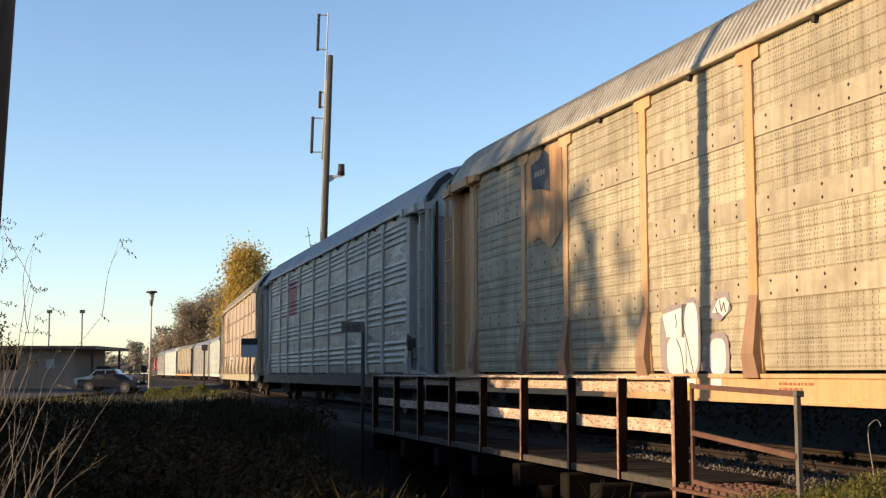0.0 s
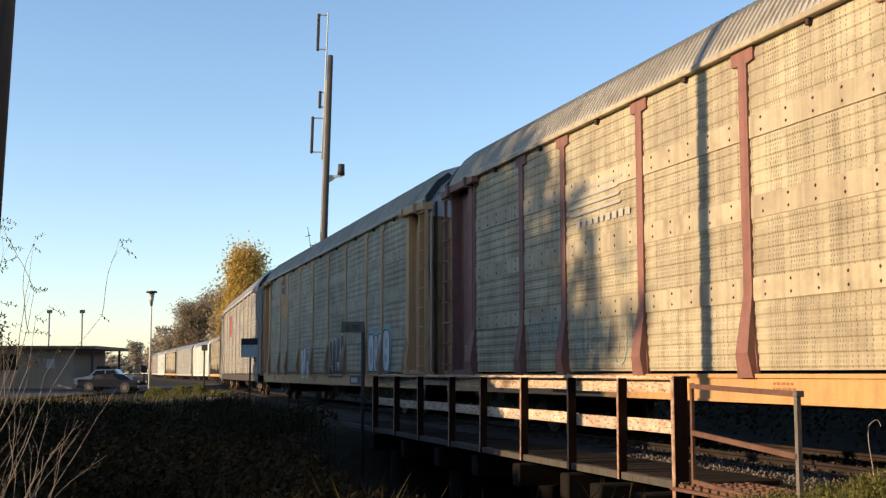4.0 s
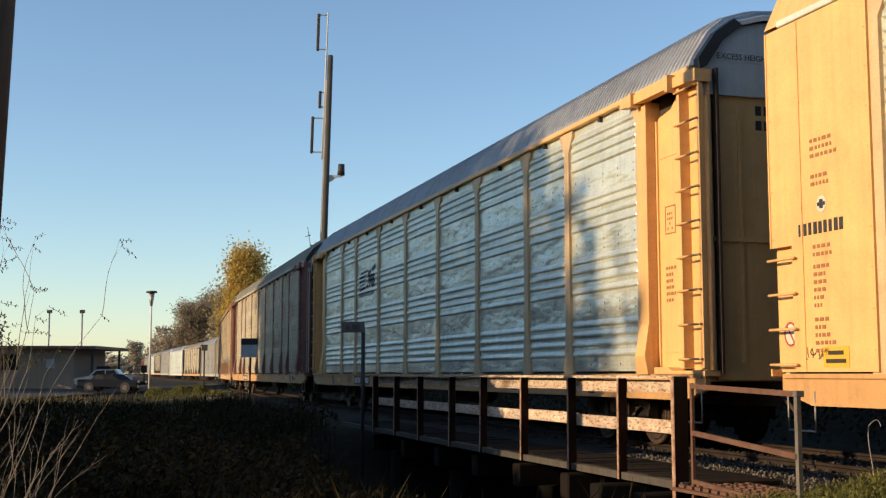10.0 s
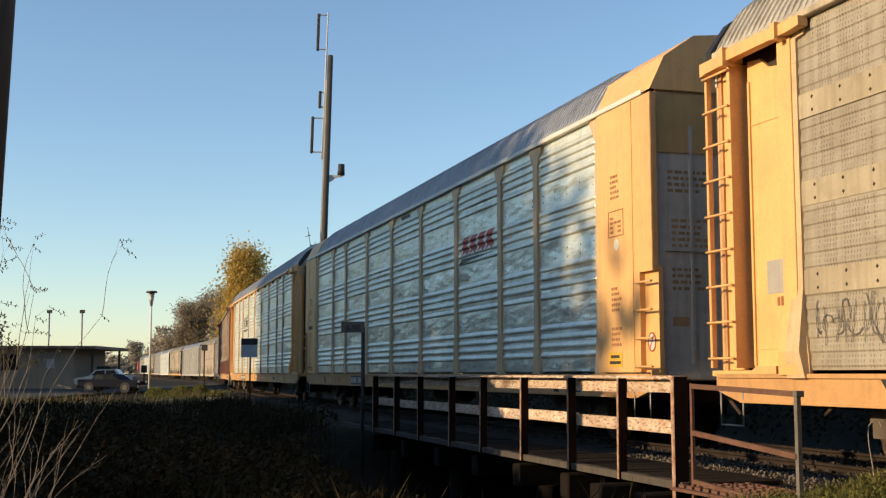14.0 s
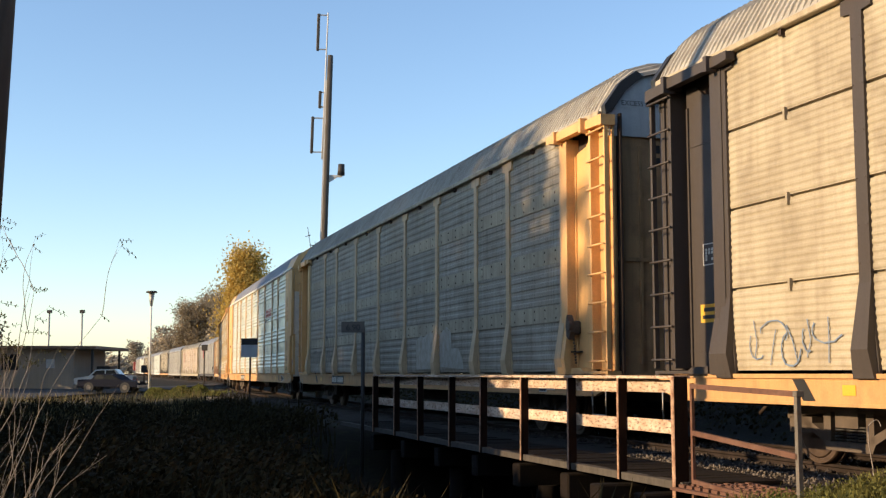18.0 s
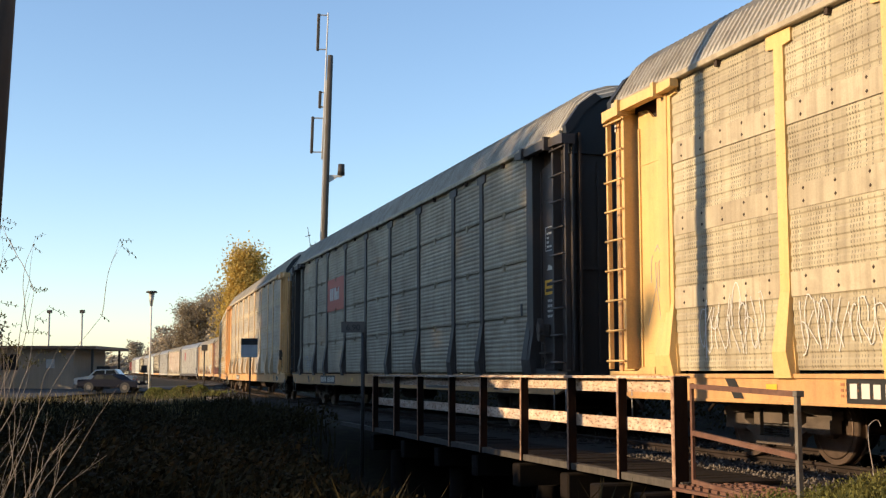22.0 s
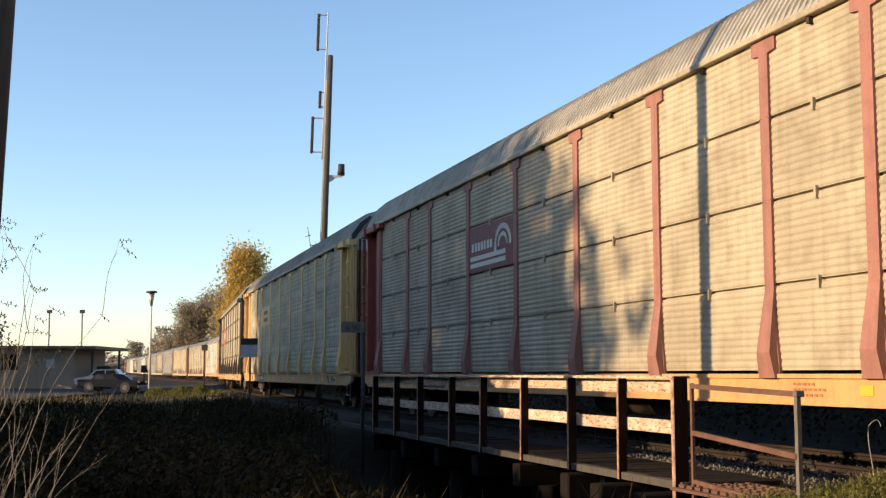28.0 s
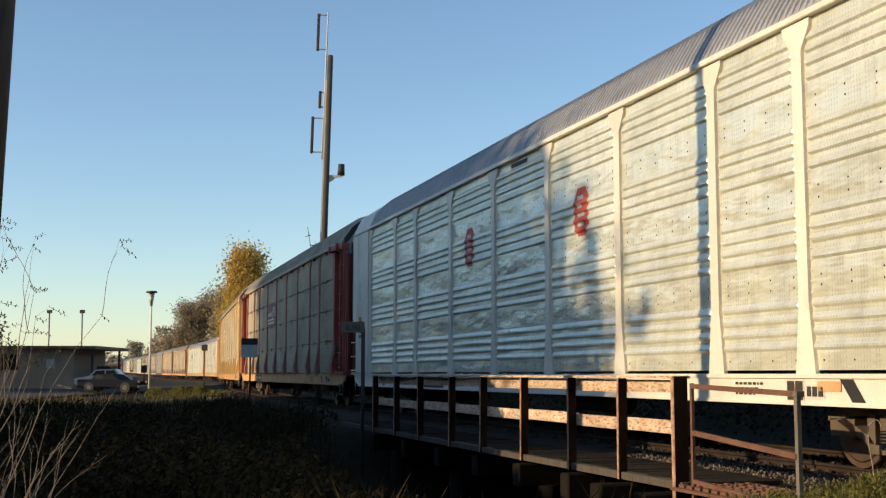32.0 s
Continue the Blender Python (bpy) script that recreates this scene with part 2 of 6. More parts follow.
M_BARK = mat("grey_brown_bark", (0.13, 0.095, 0.07), 0.95, 0, (0.07, 0.05, 0.035), 4, 0.7, 25, 0.8)
M_TWIG = mat("pale_dry_twig", (0.33, 0.29, 0.255), 0.9, 0, (0.17, 0.14, 0.12), 6, 0.6, 40, 0.3)


def leaf(name, c, c2, tr=0.35, var=0.55):
    return mat(name, c, 0.75, 0, c2, 0.35, 0.8, 8, 0, island=var, transl=tr, spec=0.12)


# autumn brown, lightened a little to take in distance haze
M_LEAF_BROWN = leaf("autumn_brown_foliage", (0.36, 0.295, 0.205), (0.28, 0.235, 0.165), 0.6, 0.2)
M_LEAF_GOLD = leaf("golden_poplar_foliage", (0.58, 0.41, 0.11), (0.43, 0.32, 0.1), 0.5, 0.25)
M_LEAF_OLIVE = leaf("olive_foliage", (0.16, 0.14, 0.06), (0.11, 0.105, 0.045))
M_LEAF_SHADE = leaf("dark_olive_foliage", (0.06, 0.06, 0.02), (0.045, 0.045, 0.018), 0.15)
# paler base colour stands in for the haze of distance
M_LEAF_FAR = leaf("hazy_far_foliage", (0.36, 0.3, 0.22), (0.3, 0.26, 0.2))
M_DARKSTONE = mat("dark_ballast_stone", (0.075, 0.06, 0.05), 0.95, 0, (0.04, 0.032, 0.027), 9, 0.6, 50, 0.4, island=0.5)
# bramble tones lowered to take in the shade they lie in
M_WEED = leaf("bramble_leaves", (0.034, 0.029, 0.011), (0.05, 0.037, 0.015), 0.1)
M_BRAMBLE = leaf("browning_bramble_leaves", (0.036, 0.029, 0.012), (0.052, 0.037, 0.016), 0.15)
M_GRASS = leaf("yellowing_grass", (0.13, 0.145, 0.035), (0.2, 0.17, 0.06), 0.35)
M_VERGE = leaf("verge_leaves", (0.075, 0.09, 0.025), (0.14, 0.125, 0.04), 0.3)
M_DRYGRASS = leaf("dry_grass", (0.28, 0.22, 0.1), (0.16, 0.13, 0.05), 0.3)


# ---- mesh tools ----
def part(name, bm, material, parent=None, label="", m=None):
    me = bpy.data.meshes.new(name)
    bm.to_mesh(me)
    bm.free()
    me.materials.append(material)
    return hang(name, me, parent, label, m)


def hang(name, me, parent=None, label="", m=None):
    ob = new(name, me)
    if parent is not None:
        ob.parent = parent
    if m is not None:
        ob.matrix_basis = m
    return tagged(ob, label)


def empty(name, m, label, category, group="", kind=""):
    ob = new(name)
    ob.empty_display_size = 0.3
    ob.matrix_basis = m
    return tagged(ob, label, category, group, kind)


def add_box(bm, x0, x1, y0, y1, z0, z1, bevel=0.0):
    vs = [bm.verts.new((x, y, z)) for x in (x0, x1) for y in (y0, y1) for z in (z0, z1)]
    fs = [bm.faces.new([vs[i] for i in q]) for q in ((0, 1, 3, 2), (4, 6, 7, 5), (0, 4, 5, 1), (2, 3, 7, 6), (0, 2, 6, 4), (1, 5, 7, 3))]
    if bevel:
        bmesh.ops.bevel(bm, geom=list({e for f in fs for e in f.edges}), offset=bevel, segments=1, affect="EDGES")
    return bm


def box(x0, x1, y0, y1, z0, z1, bevel=0.0):
    return add_box(bmesh.new(), x0, x1, y0, y1, z0, z1, bevel)


def add_tube(bm, p, q, r0, r1=None, n=8, cap=True):
    p, q = Vector(p), Vector(q)
    r1 = r0 if r1 is None else r1
    d = (q - p).normalized()
    u = d.orthogonal().normalized()
    w = d.cross(u)
    rings = []
    for c, r in ((p, r0), (q, r1)):
        rings.append([bm.verts.new(c + (u * math.cos(2 * math.pi * i / n) + w * math.sin(2 * math.pi * i / n)) * r) for i in range(n)])
    for i in range(n):
        f = bm.faces.new((rings[0][i], rings[0][(i + 1) % n], rings[1][(i + 1) % n], rings[1][i]))
        f.smooth = True
    if cap:
        bm.faces.new(rings[0][::-1])
        bm.faces.new(rings[1])
    return bm


def tube(p, q, r0, r1=None, n=8):
    return add_tube(bmesh.new(), p, q, r0, r1, n)


def add_prism(bm, outline, x0, x1, axis="x"):
    """A plate of the given outline (pairs) between two places along an axis."""
    def at(a, b, c):
        return (c, a, b) if axis == "x" else ((a, c, b) if axis == "y" else (a, b, c))
    lo = [bm.verts.new(at(a, b, x0)) for a, b in outline]
    hi = [bm.verts.new(at(a, b, x1)) for a, b in outline]
    n = len(outline)
    for i in range(n):
        bm.faces.new((lo[i], lo[(i + 1) % n], hi[(i + 1) % n], hi[i]))
    bm.faces.new(lo[::-1])
    bm.faces.new(hi)
    bmesh.ops.recalc_face_normals(bm, faces=bm.faces)
    return bm


def prism(outline, x0, x1, axis="x"):
    return add_prism(bmesh.new(), outline, x0, x1, axis)


# ---- the line of the track ----
KNOTS = (0, 25, 50, 75, 100, 130, 160, 200, 280, 500)
TURN = (0.3171, 0.2959, 0.2833, 0.2302, 0.1814, 0.1855, 0.251, 0.316, 0.284, 0.3045)
SIDE = 7.9                        # from the lens to the near side of the passing wagons
S_AXIS = np.arange(-160.0, 721.0, 1.0)
_th = np.interp(S_AXIS, KNOTS, TURN)
_k = np.hanning(17)
_th = np.convolve(np.pad(_th, 8, mode="edge"), _k / _k.sum(), mode="valid")
_dx, _dy = -np.sin(_th), np.cos(_th)
_px = np.concatenate([[0], np.cumsum((_dx[1:] + _dx[:-1]) / 2)])
_py = np.concatenate([[0], np.cumsum((_dy[1:] + _dy[:-1]) / 2)])
_px += SIDE * math.cos(TURN[0]) - _px[160]
_py += SIDE * math.sin(TURN[0]) - _py[160]


def along(s, off=0.0, z=0.0):
    """The place s metres along the track's near side line, off metres to the right of it."""
    a = float(np.interp(s, S_AXIS, _th))
    rise = 0.0000085 * max(s - 150, 0) ** 2 if s < 450 else 0.765 + 0.00306 * min(s - 450, 100)
    return Vector((float(np.interp(s, S_AXIS, _px)) + off * math.cos(a), float(np.interp(s, S_AXIS, _py)) + off * math.sin(a), z + rise))


def heading(s):
    return math.degrees(float(np.interp(s, S_AXIS, _th)))


HALF = 1.52                       # half a wagon's width


def ride(s):
    """The pose of a wagon whose middle stands at s."""
    a, b = along(s - 10, HALF), along(s + 10, HALF)
    d = b - a
    turn = Matrix.Rotation(math.atan2(-d.x, d.y), 4, "Z") @ Matrix.Rotation(math.atan2(d.z, d.xy.length), 4, "X")
    return Matrix.Translation((a + b) / 2) @ turn


# ---- ground ----
def ground_z(x, y):
    """Height of the land: an embankment under the track, a ditch under the footbridge, a low yard beyond."""
    i = int(np.argmin((_px - x) ** 2 + (_py - y) ** 2))
    s, a = float(S_AXIS[i]), float(_th[i])
    off = (x - _px[i]) * math.cos(a) + (y - _py[i]) * math.sin(a)
    rise = along(s).z
    bed = -0.24
    left = min(max((-off - 1.9) / 2.5, 0), 1)
    yard = -0.45 - 0.35 * max(0, 1 - max(y - 25, 0) / 30) + rise
    z = bed + rise + (yard - bed - rise) * left
    ditch = min(1.0, max(0, 1 - abs(s - 19) / 9.0) * 2) * min(max((3.2 - abs(off + 1.2)) / 1.2, 0), 1)
    z -= 1.5 * ditch
    # bank beyond the rails, added to shut out sky below the wagons
    if s < 70:
        z += 1.5 * min(max((off - 5.6) / 3.5, 0), 1) * min(1, (70 - s) / 20)
    z += 0.42 * math.exp(-((x - 3.5) / 1.1) ** 2 - ((y - 9.0) / 1.3) ** 2)
    near = max(0, 1 - math.hypot(x, y) / 7.0)
    z = z * (1 - near) + near * -0.6
    return z + 0.12 * noise.noise((x * 0.21, y * 0.21, 0)) * min(1, left + 0.1)


def build_ground():
    xs = sorted(set([*np.arange(-60, 30, 1.5), *np.arange(0.2, 7, 0.4), *np.arange(-300, 301, 20), *np.arange(-2500, 2501, 250)]))
    ys = sorted(set([*np.arange(-15, 90, 1.5), *np.arange(6.2, 13, 0.4), *np.arange(-300, 601, 20), *np.arange(-2500, 4001, 250)]))
    bm = bmesh.new()
    grid = [[bm.verts.new((x, y, ground_z(x, y))) for x in xs] for y in ys]
    for a, b in zip(grid, grid[1:]):
        for i in range(len(xs) - 1):
            f = bm.faces.new((a[i], a[i + 1], b[i + 1], b[i]))
            f.smooth = True
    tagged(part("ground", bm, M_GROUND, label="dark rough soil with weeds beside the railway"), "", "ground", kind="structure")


build_ground()


# ---- the wagons ----
DECK, EAVE = 1.07, 5.08
END, P1 = 13.52, 11.67
POSTS = (-11.67, -8.98, -7.05, -4.23, -1.41, 1.41, 4.23, 7.05, 8.98, 11.67)
MESHES = {}


def shared(key, make, *mats):
    if key not in MESHES:
        bm = make()
        me = bpy.data.meshes.new(key if isinstance(key, str) else str(key[0]))
        bm.to_mesh(me)
        bm.free()
        for m in mats:
            me.materials.append(m)
        MESHES[key] = me
    return MESHES[key]


RIBS = (1.33, 1.49, 1.64, 1.80, 2.34, 2.52, 2.67, 2.83, 3.36, 3.52, 3.68, 3.81, 4.37, 4.54, 4.69, 4.83)
FLATS = (1.2, 2.03, 2.15, 3.01, 3.15, 4.05, 4.17)


def side_profile(kind):
    """Depth of the sheet (outwards) against height."""
    pts = [(DECK + 0.02, 0.0)]
    if kind == "rib":
        for z in RIBS:
            pts += [(z - 0.02, 0.0), (z + 0.01, 0.032), (z + 0.035, 0.032), (z + 0.095, 0.0)]
    elif kind == "fine":
        for g in range(4):
            base = DECK + 0.03 + g * 1.0
            for k in range(11):
                z = base + 0.02 + k * 0.086
                pts += [(z, 0.0), (z + 0.022, 0.009), (z + 0.048, 0.009), (z + 0.068, 0.0)]
            if g < 3:
                zs = base + 0.975
                pts += [(zs, 0.0), (zs + 0.004, -0.05), (zs + 0.032, -0.05), (zs + 0.036, 0.006)]
    else:
        for k in range(25):
            z = DECK + 0.05 + k * 0.158
            pts += [(z, 0.0), (z + 0.02, 0.011), (z + 0.085, 0.01), (z + 0.11, 0.0)]
    pts.append((EAVE, 0.0))
    return pts


def make_panel(kind, w):
    bm = bmesh.new()
    rows = []
    if kind == "rib":
        cols = [(-w / 2, 0), (-w / 2 + 0.09, 0), (-w / 2 + 0.14, 1), (w / 2 - 0.14, 1), (w / 2 - 0.09, 0), (w / 2, 0)]
    else:
        cols = [(-w / 2, 1), (w / 2, 1)]
    for z, d in side_profile(kind):
        rows.append([bm.verts.new((-1.455 - d * k, y, z)) for y, k in cols])
    for a, b in zip(rows, rows[1:]):
        for i in range(len(cols) - 1):
            bm.faces.new((a[i], b[i], b[i + 1], a[i + 1]))
    bmesh.ops.recalc_face_normals(bm, faces=bm.faces)
    if kind == "rib":
        for z in FLATS:
            n = max(int(w / 0.45), 2)
            for i in range(n):
                add_rivet(bm, -1.455, -w / 2 + w * (i + 0.5) / n, z, 0.017, 1)
    if kind == "fine":
        for z in (2.09, 3.09, 4.09):
            add_box(bm, -1.5, -1.45, -0.02, 0.02, z - 0.09, z + 0.05)
    return bm


def add_rivet(bm, x, y, z, r, mi=0):
    ring = [bm.verts.new((x, y + r * a, z + r * b)) for a, b in ((1, 0), (0, 1), (-1, 0), (0, -1))]
    top = bm.verts.new((x - 0.6 * r, y, z))
    for i in range(4):
        f = bm.faces.new((ring[i], ring[(i + 1) % 4], top))
        f.material_index = mi


def make_band(w):
    bm = box(-1.475, -1.458, -w / 2, w / 2, -0.14, 0.14)
    n = max(round(w / 0.55), 2)
    for i in range(n):
        for z in (-0.07, 0.08):
            add_rivet(bm, -1.476, -w / 2 + w * (i + 0.5) / n, z, 0.025, 1)
    return bm


def make_post(kind):
    a = 0.095
    if kind == "tee":
        right = [(0.17, 1.02), (0.165, 1.2), (0.13, 1.45), (a, 1.75), (a, 4.88), (0.25, 4.9), (0.25, 5.06)]
    else:
        right = [(0.19, 1.02), (0.165, 1.25), (a, 1.85), (a, 4.72), (0.26, 4.98), (0.27, 5.06)]
    outline = right + [(-y, z) for y, z in reversed(right)]
    bm = bmesh.new()
    add_prism(bm, outline, -1.495 if kind == "tee" else -1.505, -1.45)
    if kind == "tee":
        # the foot stands out from the side and folds back to the sill
        ring = []
        for z, hw, x in ((2.0, 0.095, -1.498), (1.3, 0.135, -1.605), (1.0, 0.17, -1.56)):
            ring.append([bm.verts.new((x, -hw, z)), bm.verts.new((x, hw, z)), bm.verts.new((-1.5, hw, z)), bm.verts.new((-1.5, -hw, z))])
        for a, b in zip(ring, ring[1:]):
            for k in range(4):
                bm.faces.new((a[k], a[(k + 1) % 4], b[(k + 1) % 4], b[k])).material_index = 1
        bm.faces.new(ring[0])
        bm.faces.new(ring[-1][::-1])
        bmesh.ops.recalc_face_normals(bm, faces=bm.faces)
        for z in (2.2, 2.6, 3.1, 3.6, 4.1, 4.6):
            for y in (-0.07, 0.07):
                add_rivet(bm, -1.496, y, z, 0.016)
    else:
        for k in range(22):
            for y in (-0.115, 0.115):
                add_rivet(bm, -1.47, y, 1.95 + k * 0.125, 0.018)
    return bm


def make_roof(length):
    """An arched sheet roof with cross ribs, rounded down at both ends."""
    prof = [(-1.54, 5.14), (-1.47, 5.24), (-1.22, 5.64), (-0.98, 5.84), (-0.55, 5.98), (0, 6.03)]
    prof += [(-x, z) for x, z in reversed(prof[:-1])]
    bm = bmesh.new()
    rows = []
    n = int(length / 0.135)
    for i in range(n):
        y0 = -length / 2 + length * i / n
        for dy, up in ((0.0, 0.0), (0.008, 0.058), (0.052, 0.052), (0.08, 0.0)):
            y = y0 + dy
            e = max(abs(y) - (length / 2 - 0.5), 0) / 0.5
            rows.append([bm.verts.new((x * (1 - 0.05 * e * e), y, z + (up if abs(x) < 1.5 else 0) - 0.22 * e * e * (z - 5.1))) for x, z in prof])
    for a, b in zip(rows, rows[1:]):
        for i in range(len(prof) - 1):
            bm.faces.new((a[i], a[i + 1], b[i + 1], b[i]))
    bmesh.ops.recalc_face_normals(bm, faces=bm.faces)
    if sum(f.normal.z for f in bm.faces) < 0:
        bmesh.ops.reverse_faces(bm, faces=bm.faces)
    return bm


def make_end_wall(shift=0.0):
    """A wagon's end: two folding doors with ribs under a rounded head."""
    prof = [(-1.42, 0.95), (-1.42, 5.1), (-1.15, 5.52), (-0.9, 5.68), (0, 5.86), (0.9, 5.68), (1.15, 5.52), (1.42, 5.1), (1.42, 0.95)]
    return prism(prof, 0.0, 0.08, "y")


def make_end_leaf():
    """The raised frame of an end door leaf."""
    bm = bmesh.new()
    for x in (-0.9, 0.86):
        add_box(bm, x, x + 0.05, 0.08, 0.11, 1.2, 4.6)
    add_box(bm, -0.03, 0.03, 0.08, 0.11, 1.08, 4.65)
    for z in (1.3, 2.55):
        add_box(bm, -0.75, -0.25, 0.08, 0.1, z, z + 0.04)
    for x in (-0.75, -0.29):
        add_box(bm, x, x + 0.04, 0.08, 0.1, 1.34, 2.55)
    add_box(bm, -1.3, 1.3, 0.08, 0.12, 2.78, 2.84)
    return bm


def add_end_ribs(wall, material):
    hang("end_leaf", shared(("end_leaf", material.name), make_end_leaf, material), wall)
    hang("end_sill", shared(("end_sill", material.name), lambda: box(-1.3, 1.3, 0.08, 0.14, 0.97, 1.07), material), wall)


def make_wheelset():
    bm = tube((-0.75, 0, 0), (0.75, 0, 0), 0.085, n=10)
    for sx in (-1, 1):
        x = 0.74 * sx
        add_tube(bm, (x, 0, 0), (x + 0.11 * sx, 0, 0), 0.42, n=28)
        add_tube(bm, (x - 0.03 * sx, 0, 0), (x, 0, 0), 0.445, n=28)
        add_tube(bm, (x + 0.11 * sx, 0, 0), (x + 0.12 * sx, 0, 0), 0.36, 0.34, n=28)
        add_tube(bm, (x + 0.11 * sx, 0, 0), (x + 0.24 * sx, 0, 0), 0.13, 0.11, n=14)
        for k in range(3):
            t = k * 2.094
            add_box(bm, x + 0.24 * sx - 0.02, x + 0.24 * sx + 0.02, 0.06 * math.cos(t) - 0.015, 0.06 * math.cos(t) + 0.015,
                    0.06 * math.sin(t) - 0.015, 0.06 * math.sin(t) + 0.015)
    return bm


def rect_yz(y0, y1, z0, z1):
    return [(y0, z0), (y1, z0), (y1, z1), (y0, z1)]


def make_bogie():
    bm = bmesh.new()
    for sx in (-1, 1):
        x = 1.0 * sx
        for o in ([(-1.14, 0.52), (-1.14, 0.62), (-0.42, 0.77), (0.42, 0.77), (1.14, 0.62), (1.14, 0.52), (0.45, 0.62), (-0.45, 0.62)],
                  [(-0.98, 0.53), (-0.46, 0.29), (-0.4, 0.19), (0.4, 0.19), (0.46, 0.29), (0.98, 0.53), (0.82, 0.55), (0.4, 0.37), (0.32, 0.29), (-0.32, 0.29), (-0.4, 0.37), (-0.82, 0.55)],
                  rect_yz(-0.44, -0.31, 0.3, 0.66), rect_yz(0.31, 0.44, 0.3, 0.66), rect_yz(-1.1, -0.66, 0.36, 0.55), rect_yz(0.66, 1.1, 0.36, 0.55)):
            add_prism(bm, o, x - 0.08, x + 0.08)
    add_box(bm, -1.1, 1.1, -0.2, 0.2, 0.45, 0.72)
    return bm


def make_springs():
    bm = bmesh.new()
    for y in (-0.2, 0, 0.2):
        for k in range(7):
            z = 0.24 + k * 0.035
            add_tube(bm, (0, y, z), (0, y, z + 0.02), 0.085, n=10)
    return bm


def make_underframe():
    bm = box(-0.38, 0.38, -13.3, 13.3, 0.62, 1.0)
    for k in range(-6, 7):
        add_box(bm, -1.42, 1.42, k * 2.05 - 0.08, k * 2.05 + 0.08, 0.72, 1.0)
    add_box(bm, -1.42, 1.42, -13.3, 13.3, 0.98, 1.03)
    add_tube(bm, (-0.9, -3.2, 0.62), (-0.9, -1.2, 0.62), 0.2, n=12)
    add_tube(bm, (-1.05, -13, 0.74), (-1.05, 13, 0.74), 0.025, n=6)
    return bm


def make_sill():
    """A channel with its lip outwards and sloped ends."""
    bm = bmesh.new()
    add_prism(bm, [(-13.45, 0.84), (-13.45, 1.05), (13.45, 1.05), (13.45, 0.84), (12.9, 0.7), (-12.9, 0.7)], -1.5, -1.42)
    add_box(bm, -1.53, -1.5, -13.4, 13.4, 1.0, 1.05)
    add_box(bm, -1.525, -1.5, -12.9, 12.9, 0.7, 0.735)
    return bm


def make_coupler():
    bm = box(-0.11, 0.11, 0, 0.62, 0.74, 0.96)
    add_prism(bm, [(-0.17, 0.6), (-0.17, 0.8), (-0.04, 0.92), (0.02, 0.8), (0.06, 0.66), (0.2, 0.74), (0.19, 0.58)], 0.7, 1.0, "z")
    add_tube(bm, (0.3, 0.0, 0.75), (0.33, 0.45, 0.48), 0.03, n=6)
    return bm


def make_far_side():
    bm = box(1.4, 1.455, -13.4, 13.4, DECK, EAVE)
    for y in POSTS:
        add_box(bm, 1.455, 1.54, y - 0.1, y + 0.1, 1.0, 5.06)
    return bm


def make_ladder_plate():
    """The back of the ladder's recess."""
    return box(-1.39, -1.36, -0.29, 0.27, 1.1, 4.9)


def make_stile(w):
    return box(-1.545, -1.28 if w > 0.06 else -1.47, -w / 2, w / 2, 1.12, 4.92, 0.006)


def make_rung():
    bm = tube((-1.575, -0.31, 0), (-1.575, 0.29, 0), 0.016, n=6)
    for y in (-0.27, 0.27):
        add_tube(bm, (-1.575, y, 0), (-1.5, y, 0), 0.014, n=5)
    return bm


def make_end_door():
    """The sliding door leaf set back in the side's end bay: a sheet with turned edges and a raised hook at its head."""
    bm = prism([(-0.5, 1.12), (-0.5, 4.6), (-0.42, 4.7), (-0.05, 4.76), (0.12, 4.9), (0.4, 4.93), (0.4, 1.12)], -1.34, -1.3)
    for y in (-0.46, 0.36):
        add_box(bm, -1.365, -1.34, y - 0.02, y + 0.02, 1.15, 4.66)
    add_box(bm, -1.35, -1.34, -0.44, 0.34, 1.34, 1.36)
    add_box(bm, -1.35, -1.34, -0.44, 0.34, 4.1, 4.115)
    return bm


def make_jamb():
    """The deep upright between the last side post and the door, kicked out at its foot."""
    bm = box(-1.515, -1.28, -0.13, 0.13, 1.05, 4.95, 0.006)
    ring = []
    for z, hw, x in ((1.75, 0.13, -1.52), (1.3, 0.15, -1.6), (1.04, 0.19, -1.57)):
        ring.append([bm.verts.new((x, -hw, z)), bm.verts.new((x, hw, z)), bm.verts.new((-1.48, hw, z)), bm.verts.new((-1.48, -hw, z))])
    for a, b in zip(ring, ring[1:]):
        for k in range(4):
            bm.faces.new((a[k], a[(k + 1) % 4], b[(k + 1) % 4], b[k]))
    bm.faces.new(ring[0])
    bm.faces.new(ring[-1][::-1])
    bmesh.ops.recalc_face_normals(bm, faces=bm.faces)
    return bm


def make_door_track():
    """The hanging rail over the door, in two lengths with a splice plate and a hood at the corner."""
    bm = prism([(-1.25, 4.96), (-1.25, 5.07), (0.3, 5.08), (0.3, 4.93), (-1.0, 4.94)], -1.63, -1.5)
    add_prism(bm, [(0.3, 4.92), (0.3, 5.06), (0.95, 5.05), (0.95, 4.88), (0.8, 4.9)], -1.6, -1.36)
    add_box(bm, -1.68, -1.5, -0.86, -0.78, 4.9, 5.1)
    add_box(bm, -1.68, -1.5, 0.26, 0.34, 4.87, 5.1)
    return bm


def make_foot():
    return prism([(-0.5, 1.02), (-0.5, 1.14), (-0.1, 1.14), (0.0, 1.09), (0.9, 1.09), (0.9, 1.02)], -1.53, -1.3)


